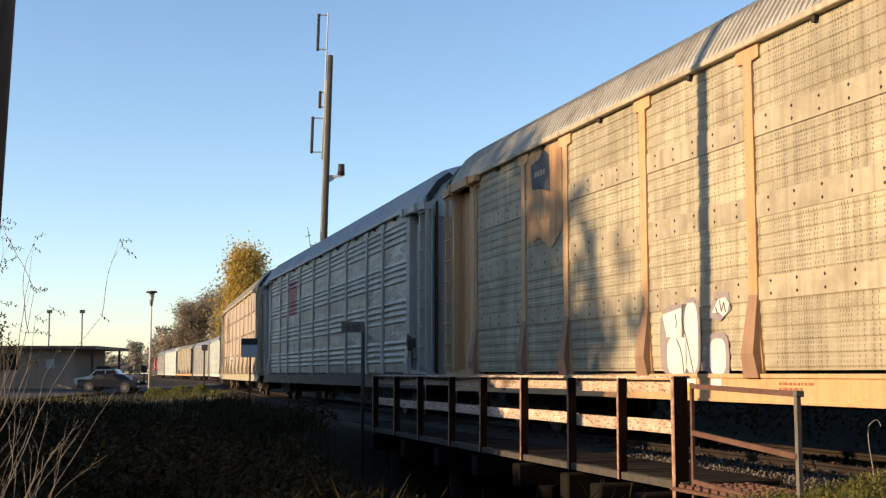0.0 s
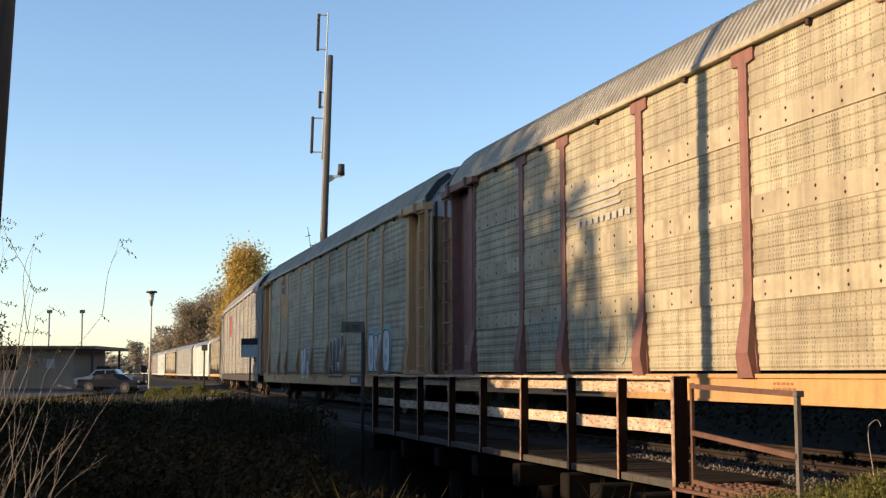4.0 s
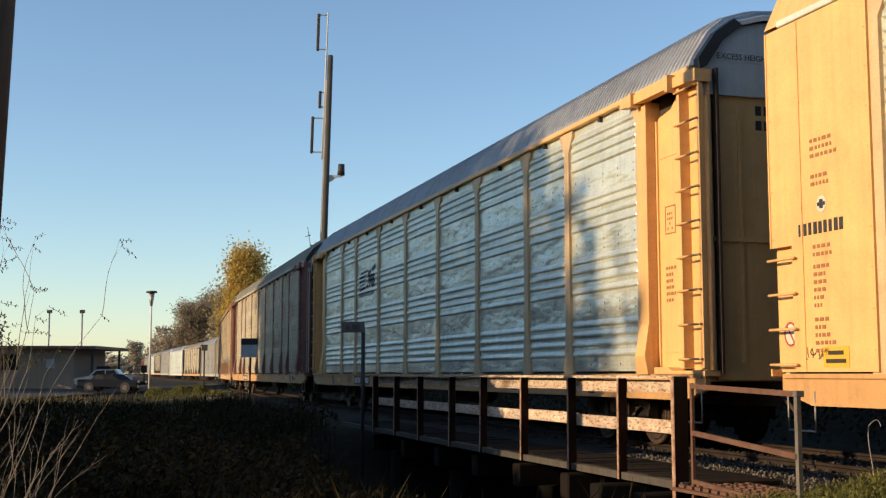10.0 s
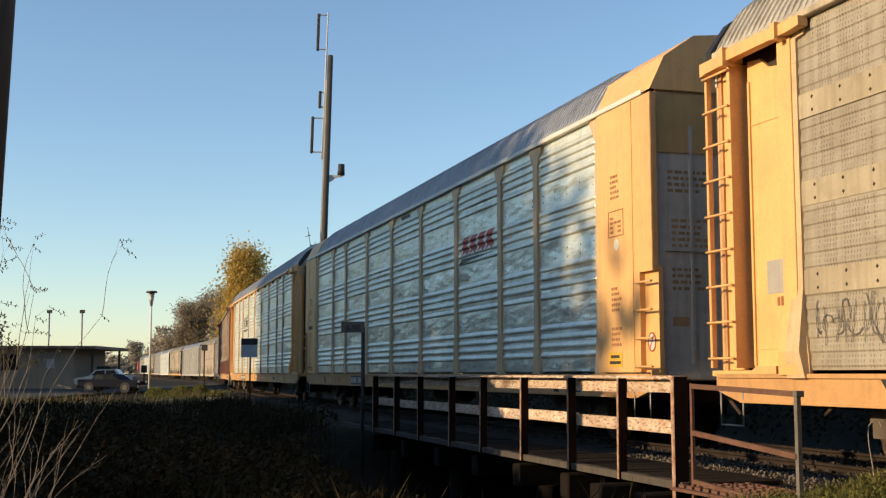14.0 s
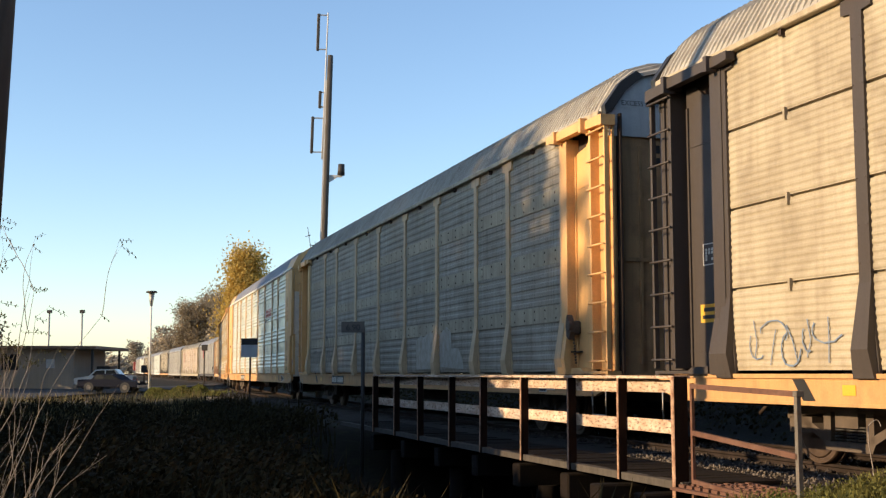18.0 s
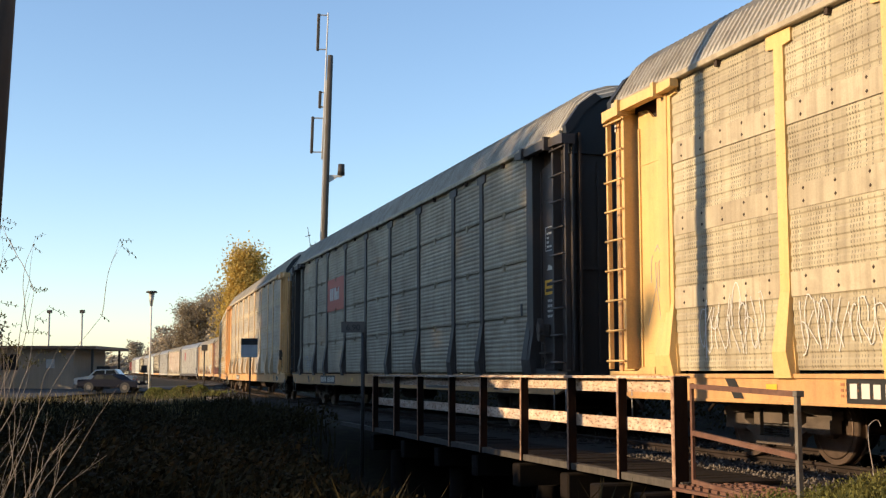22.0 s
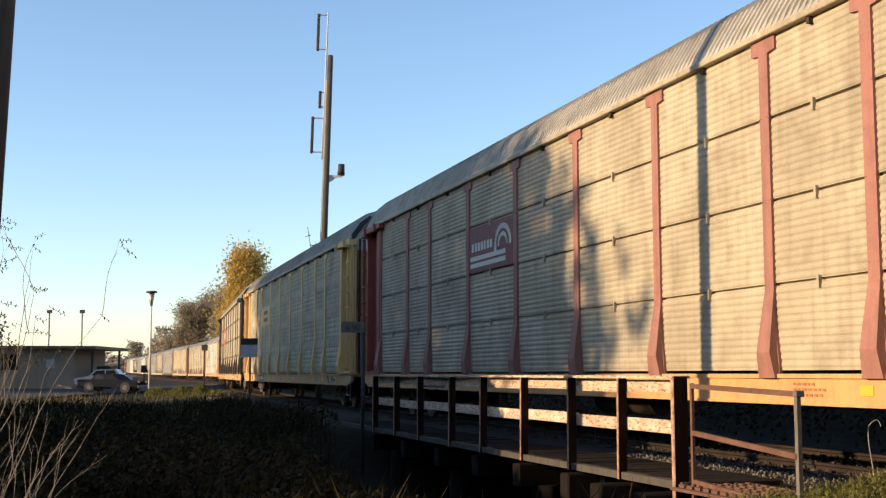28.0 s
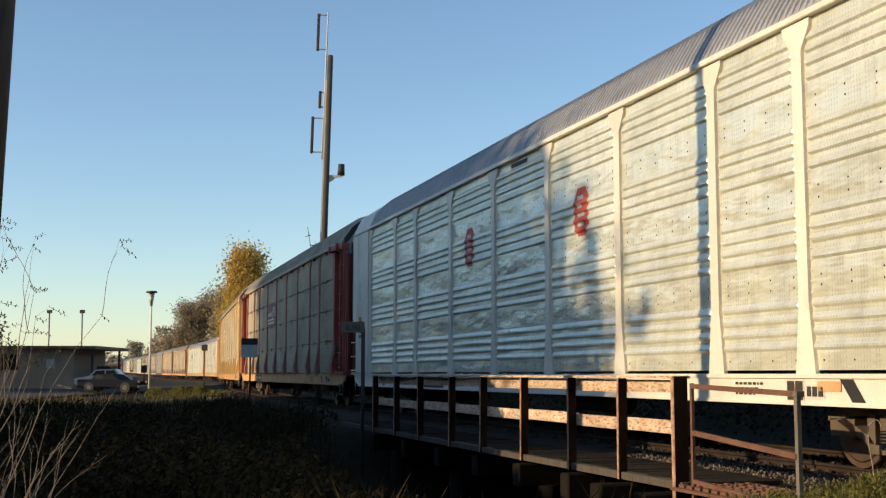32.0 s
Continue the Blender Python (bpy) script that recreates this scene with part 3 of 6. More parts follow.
def make_stirrup():
    bm = bmesh.new()
    for y in (-0.25, 0.25):
        add_tube(bm, (-1.5, y, 0.86), (-1.5, y, 0.42), 0.012, n=6)
    add_tube(bm, (-1.5, -0.25, 0.42), (-1.5, 0.25, 0.42), 0.012, n=6)
    return bm


def make_brake_gear():
    bm = box(-1.62, -1.48, -0.12, 0.12, 1.75, 2.1, 0.03)
    add_prism(bm, [(-0.2, 1.8), (-0.1, 2.1), (0.02, 2.25), (0.1, 2.05), (0.05, 1.7), (-0.1, 1.62)], -1.7, -1.6)
    add_tube(bm, (-1.72, -0.1, 1.95), (-1.66, -0.1, 1.95), 0.13, n=14)
    for k in range(10):
        z = 1.7 - k * 0.07
        add_tube(bm, (-1.6 + 0.01 * (k % 2), -0.05 - 0.015 * k, z), (-1.6, -0.06 - 0.015 * k, z - 0.05), 0.018, n=5)
    add_box(bm, -1.6, -1.5, -0.3, 0.3, 1.3, 1.34)
    return bm


def make_solid_bay():
    """A plain closed end bay of sheet with a seam, bolts, and a notch at its lower corner for the steps."""
    bm = box(-1.535, -1.45, -0.92, 0.5, DECK, 5.06)
    add_box(bm, -1.535, -1.45, 0.5, 0.92, 2.5, 5.06)
    add_box(bm, -1.45, -1.38, 0.44, 0.92, DECK, 2.56)
    add_box(bm, -1.545, -1.535, 0.28, 0.31, DECK, 5.06)
    add_box(bm, -1.545, -1.535, 0.89, 0.915, 2.5, 5.06)
    for k in range(9):
        add_rivet(bm, -1.536, 0.86, 2.6 + k * 0.28, 0.02)
        add_rivet(bm, -1.536, -0.88, 1.3 + k * 0.42, 0.02)
    return bm


def make_bay_roof():
    """The chamfered head of a closed end."""
    prof = [(-1.54, 5.1), (-1.3, 5.6), (-0.82, 5.93), (0, 6.02), (0.82, 5.93), (1.3, 5.6), (1.54, 5.1)]
    bm = bmesh.new()
    rows = [[bm.verts.new((x, y, z)) for x, z in prof] for y in (-0.95, 0.92)]
    for a, b in zip(rows, rows[1:]):
        for i in range(len(prof) - 1):
            bm.faces.new((a[i], a[i + 1], b[i + 1], b[i]))
    for r in rows:
        bm.faces.new(r)
    bmesh.ops.recalc_face_normals(bm, faces=bm.faces)
    return bm


def sheet_depth(kind, z):
    zs, ds = zip(*side_profile(kind))
    return float(np.interp(z, zs, ds))


def painted(parts, kind, lift):
    """A film of paint that follows the ribs of the sheet."""
    bm = bmesh.new()
    for o in parts:
        bm.faces.new([bm.verts.new((0, y, z)) for y, z in o])
    for z, _ in side_profile(kind):
        bmesh.ops.bisect_plane(bm, geom=[*bm.verts, *bm.edges, *bm.faces], dist=1e-5, plane_co=(0, 0, z), plane_no=(0, 0, 1))
    for v in bm.verts:
        v.co.x = -1.455 - sheet_depth(kind, v.co.z) - lift
    return bm


def flat(parts, x=-1.0, t=0.003):
    """Thin plates (outlines in y, z) lying on the near side."""
    bm = bmesh.new()
    for o in parts:
        if len(o) >= 3:
            add_prism(bm, o, x - t, x)
    return bm


def rect(y0, y1, z0, z1):
    return [(y0, z0), (y1, z0), (y1, z1), (y0, z1)]


def bars(y0, z0, width, height, n, rng, gap=0.28):
    """A row of n upright bars in place of figures. y0 is the row's start; it runs towards the rear."""
    out = []
    step = width / n
    for i in range(n):
        w = step * (1 - gap) * rng.uniform(0.8, 1.0)
        y = y0 - i * step
        out.append(rect(y - w, y, z0, z0 + height * rng.uniform(0.92, 1.0)))
    return out


def text_lines(y0, z0, width, rows, pitch, rng, h=0.5):
    out = []
    for r in range(rows):
        y, end = y0, y0 - width * rng.uniform(0.6, 1)
        while y > end:
            w = rng.uniform(0.05, 0.14) * max(width, 0.5)
            out.append(rect(y - w, y, z0 - r * pitch, z0 - r * pitch + pitch * h))
            y -= w + 0.02 + 0.02 * width
    return out


def stroke(points, w):
    """Quads along a line of (y, z) points."""
    out = []
    for (a, b), (c, d) in zip(points, points[1:]):
        n = math.hypot(c - a, d - b) or 1
        u, v = -(d - b) / n * w / 2, (c - a) / n * w / 2
        e, g = (c - a) / n * w * 0.25, (d - b) / n * w * 0.25
        out.append([(a + u - e, b + v - g), (a - u - e, b - v - g), (c - u + e, d - v + g), (c + u + e, d + v + g)])
    return out


def loop(cy, cz, ry, rz, a0=0, a1=360, n=16, wob=0.0, rng=None):
    return [(cy + ry * math.cos(radians(a0 + (a1 - a0) * i / n)) * (1 + (rng.uniform(-wob, wob) if rng else 0)),
             cz + rz * math.sin(radians(a0 + (a1 - a0) * i / n)) * (1 + (rng.uniform(-wob, wob) if rng else 0))) for i in range(n + 1)]


FACE = -1.478


class Wagon:
    """One covered car carrier: body in kind 'dots' (old punched sheet), 'fine' or 'rib'."""

    def __init__(self, label, kind, trim, panel, sill, end, top, ends="open", roof=None, seed=1, back=None, post_paint=None, foot_paint=None, ladder_paint=None):
        self.rng = random.Random(seed)
        self.kind, self.back, self.ladder_paint = kind, back or end, ladder_paint or trim
        root = self.root = empty("railway_wagon", Matrix(), label, "railway wagon", "wagons of the freight train")
        tag = (kind, trim.name)
        post = "tee" if ends == "open" else "gusset"
        if kind == "rib":
            post = "gusset"
        hang("underframe", shared("underframe", make_underframe, M_STEEL), root)
        hang("side_sill", shared(("side_sill", sill.name), make_sill, sill), root)
        hang("side_sill", MESHES[("side_sill", sill.name)], root, m=pose(0, 0, 0, 0, 0, 180))
        for a, b in zip(POSTS, POSTS[1:]):
            w = round(b - a - 0.02, 2)
            mid = pose(0, (a + b) / 2, 0)
            hang("side_panel", shared(("side_panel", kind, panel.name, w), lambda: make_panel(kind, w), panel, M_STEEL), root, m=mid)
            if kind == "dots":
                for z in (2.07, 3.07, 4.07):
                    hang("steel_band", shared(("steel_band", w), lambda: make_band(w - 0.16), M_BAND_A, M_STEEL), root, m=pose(0, (a + b) / 2, z))
            if kind != "rib" or ends == "open":
                hang("eave_clip", shared("eave_clip", lambda: prism([(-0.03, 4.99), (0.03, 4.99), (0.03, 5.08), (-0.03, 5.08)], -1.52, -1.45), M_STEEL), root, m=mid)
        for y in POSTS:
            hang("post", shared(("post", post, (post_paint or trim).name), lambda: make_post(post), post_paint or trim, foot_paint or post_paint or trim), root, m=pose(0, y, 0))
        hang("side_wall", shared(("side_wall", panel.name), make_far_side, panel), root)
        rl = 27.0 if ends == "open" else 23.6
        roof = roof or (M_ROOFGREY if kind == "rib" else M_ROOF)
        hang("roof", shared(("roof", rl, roof.name), lambda: make_roof(rl), roof), root)
        rail = M_BAND_A if kind != "rib" else trim if ends == "open" else M_WHITE
        hang("eave_rail", shared(("eave_rail", rail.name), lambda: box(-1.555, -1.44, -13.3, 13.3, 5.07, 5.15, 0.01), rail), root)
        hang("eave_rail", MESHES[("eave_rail", rail.name)], root, m=pose(0, 0, 0, 0, 0, 180))
        for sy in (1, -1):
            if ends == "open":
                self.open_bay(sy, trim, end, top)
            else:
                self.closed_bay(sy, trim, end, top)
            hang("coupler", shared("coupler", make_coupler, M_STEEL), root, m=pose(0, 13.35, 0) if sy > 0 else pose(0, -13.35, 0, 0, 0, 180))
            hang("stirrup_step", shared("stirrup_step", make_stirrup, M_GALV), root, m=pose(0, 13.1 * sy, 0))
            hang("bogie", shared("bogie", make_bogie, M_BOGIE), root, m=pose(0, 9.9 * sy, 0))
            for sx in (-1, 1):
                tagged(hang("spring_nest", shared("spring_nest", make_springs, M_DARKMETAL), root, m=pose(1.0 * sx, 9.9 * sy, 0)), kind="stuff")
        self.wheels = []
        for y in (-10.77, -9.03, 9.03, 10.77):
            w = hang("wheelset", shared("wheelset", make_wheelset, M_WHEEL), root, m=pose(0, y, 0.42))
            self.wheels.append((w, y))

    def open_bay(self, sy, trim, end, top):
        root = self.root
        mir = (lambda y: pose(0, y * sy, 0) if sy > 0 else Matrix.Translation((0, y * sy, 0)) @ Matrix.Diagonal((1, -1, 1, 1)))
        mid = (P1 + END) / 2
        hang("end_door", shared(("end_door", end.name), make_end_door, end), root, m=mir(mid - 0.18))
        hang("bay_back", shared("bay_back", lambda: box(-1.28, -1.24, -0.92, 0.92, 1.05, 5.08), M_STEEL), root, m=mir(mid))
        hang("door_jamb", shared(("door_jamb", trim.name), make_jamb, trim), root, m=mir(mid - 0.8))
        hang("door_track", shared(("door_track", trim.name), make_door_track, trim), root, m=mir(mid - 0.02))
        hang("door_sill", shared(("door_sill", trim.name), make_foot, trim), root, m=mir(mid))
        lad = hang("ladder", shared(("ladder", self.ladder_paint.name), make_ladder_plate, self.ladder_paint), root, m=mir(mid + 0.62))
        for y, w in ((-0.27, 0.07), (0.27, 0.05)):
            hang("stile", shared(("stile", trim.name, w), lambda: make_stile(w), trim), lad, m=pose(0, y, 0))
        for k in range(9):
            hang("rung", shared(("rung", trim.name), make_rung, trim), lad, m=pose(0, 0, 1.24 + k * 0.45))
        wall = hang("end_wall", shared(("end_wall", self.back.name), make_end_wall, self.back), root, m=pose(0, 13.3 * sy, 0, 0, 0, 0 if sy > 0 else 180))
        add_end_ribs(wall, self.back)
        hang("end_head", shared(("end_head", top.name), lambda: prism([(-1.43, 4.74), (-1.43, 5.1), (-1.16, 5.53), (-0.9, 5.69), (0, 5.87), (0.9, 5.69), (1.16, 5.53), (1.43, 5.1), (1.43, 4.74)], 0.084, 0.13, "y"), top), wall)
        hang("buffer_beam", shared("buffer_beam", lambda: box(-0.7, 0.1, 0.1, 0.28, 2.95, 3.1, 0.02), M_STEEL), wall)
        hang("roof_hood", shared("roof_hood", lambda: prism([(-1.5, 5.05), (-1.52, 5.2), (-1.25, 5.58), (-0.97, 5.78), (-0.85, 5.7), (-1.15, 5.46), (-1.4, 5.1)], 0.0, 0.14, "y"), M_BLACK), root, m=pose(0, 13.36 * sy - (0.14 if sy < 0 else 0), 0))

    def closed_bay(self, sy, trim, end, top):
        root = self.root
        mir = (lambda y: pose(0, y * sy, 0) if sy > 0 else Matrix.Translation((0, y * sy, 0)) @ Matrix.Diagonal((1, -1, 1, 1)))
        mid = (P1 + END) / 2 + 0.05
        hang("end_bay", shared(("end_bay", end.name), make_solid_bay, end), root, m=mir(mid))
        hang("roof_end", shared(("roof_end", end.name), make_bay_roof, end), root, m=mir(mid))
        lad = hang("step_ladder", shared(("low_ladder", end.name), lambda: box(-1.58, -1.38, 0.885, 0.91, 1.02, 1.1), end), root, m=mir(mid))
        for k in range(4):
            hang("rung", shared(("low_rung", end.name), lambda: tube((-1.57, 0.4, 0), (-1.57, 0.93, 0), 0.017, n=6), end), lad, m=pose(0, 0, 1.15 + k * 0.4))
        wall = hang("end_wall", shared(("end_wall", "w" + top.name), make_end_wall, top), root, m=pose(0, 13.42 * sy, 0, 0, 0, 0 if sy > 0 else 180))
        add_end_ribs(wall, top)
        hang("end_head", shared(("end_head", end.name), lambda: prism([(-1.43, 4.2), (-1.43, 5.1), (-1.16, 5.4), (-0.9, 5.5), (0, 5.6), (0.9, 5.5), (1.16, 5.4), (1.43, 5.1), (1.43, 4.2)], 0.084, 0.1, "y"), end), wall)

    def plate(self, name, outlines, material, label="", x=FACE):
        """Flat painted marks on the near side; each bar or block is a piece of its own."""
        follow = self.kind == "rib" and abs(x - FACE) < 0.02

        def film(outlines):
            return painted(outlines, "rib", 0.003 + FACE - x) if follow else flat(outlines, x)

        for many, one in (("_bars", "_bar"), ("_blocks", "_block"), ("_stripes", "_stripe"), ("_letters", "_letter"), ("_fields", "_field")):
            if name.endswith(many):
                return [part(name[:-len(many)] + one, film([o]), material, self.root, label) for o in outlines]
        ob = part(name, film([o for o in outlines if len(o) >= 3]), material, self.root, label)
        if name in ("stencil_lines", "sill_stencil"):
            tagged(ob, kind="stuff")
        return ob


RUN_T = (-4.0, 0.0, 3.0, 6.0, 9.0, 13.0, 17.0, 21.0, 25.0, 28.0, 32.0, 36.0)
RUN_S = (-46.0, -17.53, 3.92, 25.67, 47.93, 77.95, 107.98, 138.09, 167.96, 190.55, 220.22, 249.8)


def run(t):
    """A smooth curve through the timings (Catmull-Rom)."""
    i = max(j for j in range(1, len(RUN_T) - 2) if RUN_T[j] <= t or j == 1)
    t0, t1 = RUN_T[i], RUN_T[i + 1]
    u = (t - t0) / (t1 - t0)
    m0 = (RUN_S[i + 1] - RUN_S[i - 1]) / (RUN_T[i + 1] - RUN_T[i - 1]) * (t1 - t0)
    m1 = (RUN_S[i + 2] - RUN_S[i]) / (RUN_T[i + 2] - RUN_T[i]) * (t1 - t0)
    return (2 * u ** 3 - 3 * u * u + 1) * RUN_S[i] + (u ** 3 - 2 * u * u + u) * m0 + (3 * u * u - 2 * u ** 3) * RUN_S[i + 1] + (u ** 3 - u * u) * m1


PITCH = 28.57
TRAIN = []
SLACK = {1: -0.03, 3: 0.07, 4: 0.02, 6: 0.05, 8: -0.04, 9: 0.08}    # play in the couplings


def couple(wagon, k):
    k -= SLACK.get(k, 0.0) / PITCH
    TRAIN.append((wagon, k))
    wagon.root.matrix_basis = ride(run(0.0) - PITCH * (k - 2))


W1 = Wagon("weathered covered car carrier with orange posts and graffiti on rails", "dots", M_ORANGE, M_PANEL_A, M_ORANGE, M_ORANGE, M_LIGHTGREY, seed=1, back=M_ENDRUST, foot_paint=M_FOOT, ladder_paint=M_LADDER)
couple(W1, 1)
W2 = Wagon("weathered covered car carrier with oxide red posts on yellow sills", "dots", M_RED, M_PANEL_A, M_SILL, M_RED, M_LIGHTGREY, seed=2, ladder_paint=M_LADDER)
couple(W2, 2)
W3 = Wagon("bright ribbed aluminium car carrier with yellow posts and sill", "rib", M_YELLOW, M_PANEL_B, M_SILL, M_YELLOW, M_LIGHTGREY, seed=3, post_paint=M_POSTYELLOW)
couple(W3, 3)
W4 = Wagon("bright ribbed aluminium car carrier with closed orange ends", "rib", M_YELLOW, M_PANEL_B, M_SILL, M_YELLOW, M_CREAM, ends="closed", seed=4, post_paint=M_POSTYELLOW)
couple(W4, 4)
W5 = Wagon("weathered covered car carrier with yellow posts and torn posters", "dots", M_YELLOW, M_PANEL_A2, M_SILL, M_YELLOW, M_LIGHTGREY, seed=5, back=M_ENDRUST, post_paint=M_POSTYELLOW)
couple(W5, 5)
W6 = Wagon("dirty corrugated car carrier with dark brown posts and red emblem", "fine", M_BROWN, M_PANEL_C, M_SILL, M_BROWN, M_BLACK, seed=6)
couple(W6, 6)
W7 = Wagon("weathered covered car carrier with lemon yellow posts", "dots", M_LEMON, M_PANEL_A, M_SILL, M_LEMON, M_LIGHTGREY, seed=7, back=M_ENDRUST)
couple(W7, 7)
W8 = Wagon("dirty corrugated car carrier with red posts and dark emblem", "fine", M_CRIMSON, M_PANEL_C, M_SILL, M_CRIMSON, M_LIGHTGREY, seed=8, post_paint=M_POSTRED)
couple(W8, 8)
W9 = Wagon("bright ribbed aluminium car carrier with white posts and ends", "rib", M_WHITE, M_PANEL_B, M_WHITE, M_WHITE, M_WHITE, ends="closed", seed=9)
couple(W9, 9)
W0 = Wagon("dull grey ribbed car carrier with a faded red emblem", "rib", M_GREY, M_PANEL_G, M_BROWN, M_GREY, M_LIGHTGREY, seed=10)
couple(W0, 0)
WA = Wagon("beige weathered car carrier with a red emblem", "fine", M_BAND_A, M_PANEL_O, M_BAND_A, M_BAND_A, M_LIGHTGREY, seed=11)
couple(WA, -1)
WB = Wagon("weathered grey car carrier seen far ahead in the train", "rib", M_GREY, M_PANEL_G, M_GREY, M_GREY, M_LIGHTGREY, seed=12)
couple(WB, -2)


class Copy:
    def __init__(self, src):
        self.root = copy_thing(src.root, Matrix())
        self.wheels = [(o, y) for o, (_, y) in zip([c for c in self.root.children if c.name.startswith("wheelset")], src.wheels)]


for k, src in ((-3, W6), (-4, W9), (-5, WB), (-6, W6), (-7, W9), (-8, WB)):
    couple(Copy(src), k)



# ---- the railway line ----
def sweep(line, profile, closed=True):
    """A strip of the given cross-section (offset, height) along stations of the track."""
    bm = bmesh.new()
    rows = [[bm.verts.new(along(s, o, z)) for o, z in profile] for s in line]
    n = len(profile)
    for a, b in zip(rows, rows[1:]):
        for i in range(n if closed else n - 1):
            bm.faces.new((a[i], a[(i + 1) % n], b[(i + 1) % n], b[i]))
    if closed:
        bm.faces.new(rows[0])
        bm.faces.new(rows[-1][::-1])
    bmesh.ops.recalc_face_normals(bm, faces=bm.faces)
    return bm


STATIONS = [*range(-60, 120, 4), *range(120, 640, 10)]
tagged(part("ballast_bed", sweep(STATIONS, [(-0.9, -0.5), (-0.35, -0.16), (0.3, -0.09), (2.8, -0.09), (3.9, -0.5)]), M_BALLAST, label="grey brown crushed stone bed under the track"), "", "ballast", kind="structure")
RAILS = []
for o in (HALF - 0.755, HALF + 0.755):
    prof = [(-0.075, -0.17), (-0.075, -0.15), (-0.012, -0.125), (-0.012, -0.045), (-0.036, -0.03), (-0.036, -0.002), (-0.028, 0.0)]
    prof = [(o + a, z) for a, z in prof] + [(o - a, z) for a, z in reversed(prof)]
    RAILS.append(tagged(part("rail", sweep(STATIONS, prof), M_RAIL, label="rusty steel rail with a worn bright head"), "", "rail", kind="structure"))
track = empty("railway_track", Matrix(), "dark timber sleepers of the railway track on ballast", "railway track", kind="structure")
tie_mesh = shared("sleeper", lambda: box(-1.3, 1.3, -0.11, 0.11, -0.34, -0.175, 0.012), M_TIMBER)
rng = random.Random(5)
for i in range(230):
    s = -20 + i * 0.52
    hang("sleeper", tie_mesh, track, m=Matrix.Translation(along(s, HALF)) @ pose(0, 0, 0.085 + rng.uniform(-0.01, 0.008), 0, 0, heading(s) + rng.uniform(-1, 1)))
bm = bmesh.new()
for i in range(700):
    s = 100 + i * 0.62
    c, a = along(s, HALF), radians(heading(s))
    u, v = Vector((math.cos(a), math.sin(a), 0)), Vector((-math.sin(a), math.cos(a), 0))
    q = [bm.verts.new(c + u * x * 1.3 + v * y * 0.11 + Vector((0, 0, -0.083))) for x, y in ((-1, -1), (1, -1), (1, 1), (-1, 1))]
    bm.faces.new(q)
tagged(part("far_sleepers", bm, M_TIMBER, track), kind="stuff")


def stones(count, place, lo, hi, seed):
    """Loose crushed stones as small skewed lumps."""
    r = random.Random(seed)
    verts, faces = [], []
    for _ in range(count):
        c = place(r)
        k = r.uniform(lo, hi)
        base = len(verts)
        for d in ((1, 0, 0), (-1, 0, 0), (0, 1, 0), (0, -1, 0), (0, 0, 1), (0, 0, -1)):
            verts.append(tuple(c[j] + k * d[j] * r.uniform(0.6, 1.1) + k * 0.2 * r.uniform(-1, 1) for j in range(3)))
        for a, b, e in ((0, 2, 4), (2, 1, 4), (1, 3, 4), (3, 0, 4), (2, 0, 5), (1, 2, 5), (3, 1, 5), (0, 3, 5)):
            faces.append((base + a, base + b, base + e))
    me = bpy.data.meshes.new("stones")
    me.from_pydata(verts, [], faces)
    return me


me = stones(9000, lambda r: along(r.uniform(-2, 24), r.uniform(0.4, 3.0), -0.09 + r.uniform(-0.03, 0.02)), 0.018, 0.05, 3)
me.materials.append(M_DARKSTONE)
tagged(hang("track_ballast", me), "dark oily crushed stones between the rails", "ballast", kind="stuff")
me = stones(3000, lambda r: (lambda s, o: along(s, o, -0.12 + 0.09 * min(o, 0) + abs(r.gauss(0, 0.025))))(r.uniform(4, 15.5), r.gauss(-0.1, 0.26)), 0.008, 0.026, 4)
me.materials.append(M_STONE)
tagged(hang("loose_gravel", me), "pale grey and tan gravel on the track shoulder", "gravel", kind="stuff")

# ---- the timber footbridge with its railing ----
OFF = -1.78


def on_line(s, off=OFF, z=0.0):
    return Matrix.Translation(along(s, off, z)) @ pose(0, 0, 0, 0, 0, heading(s))


deck = empty("footway_deck", Matrix(), "old planked footway along the railway bridge", "walkway")
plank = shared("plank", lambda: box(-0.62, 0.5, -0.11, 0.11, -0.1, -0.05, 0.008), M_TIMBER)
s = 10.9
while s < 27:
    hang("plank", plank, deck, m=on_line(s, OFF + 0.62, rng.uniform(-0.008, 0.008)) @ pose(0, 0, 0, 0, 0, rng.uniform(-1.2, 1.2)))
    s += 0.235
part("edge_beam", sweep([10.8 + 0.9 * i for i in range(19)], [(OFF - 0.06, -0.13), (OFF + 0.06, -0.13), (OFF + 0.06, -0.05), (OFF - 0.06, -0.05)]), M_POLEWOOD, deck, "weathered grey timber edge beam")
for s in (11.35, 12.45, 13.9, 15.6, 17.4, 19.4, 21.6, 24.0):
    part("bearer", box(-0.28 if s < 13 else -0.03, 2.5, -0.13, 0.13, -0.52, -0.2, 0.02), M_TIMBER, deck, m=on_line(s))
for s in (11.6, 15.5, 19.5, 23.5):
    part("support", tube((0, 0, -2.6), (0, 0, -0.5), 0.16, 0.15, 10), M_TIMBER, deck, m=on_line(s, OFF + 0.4))

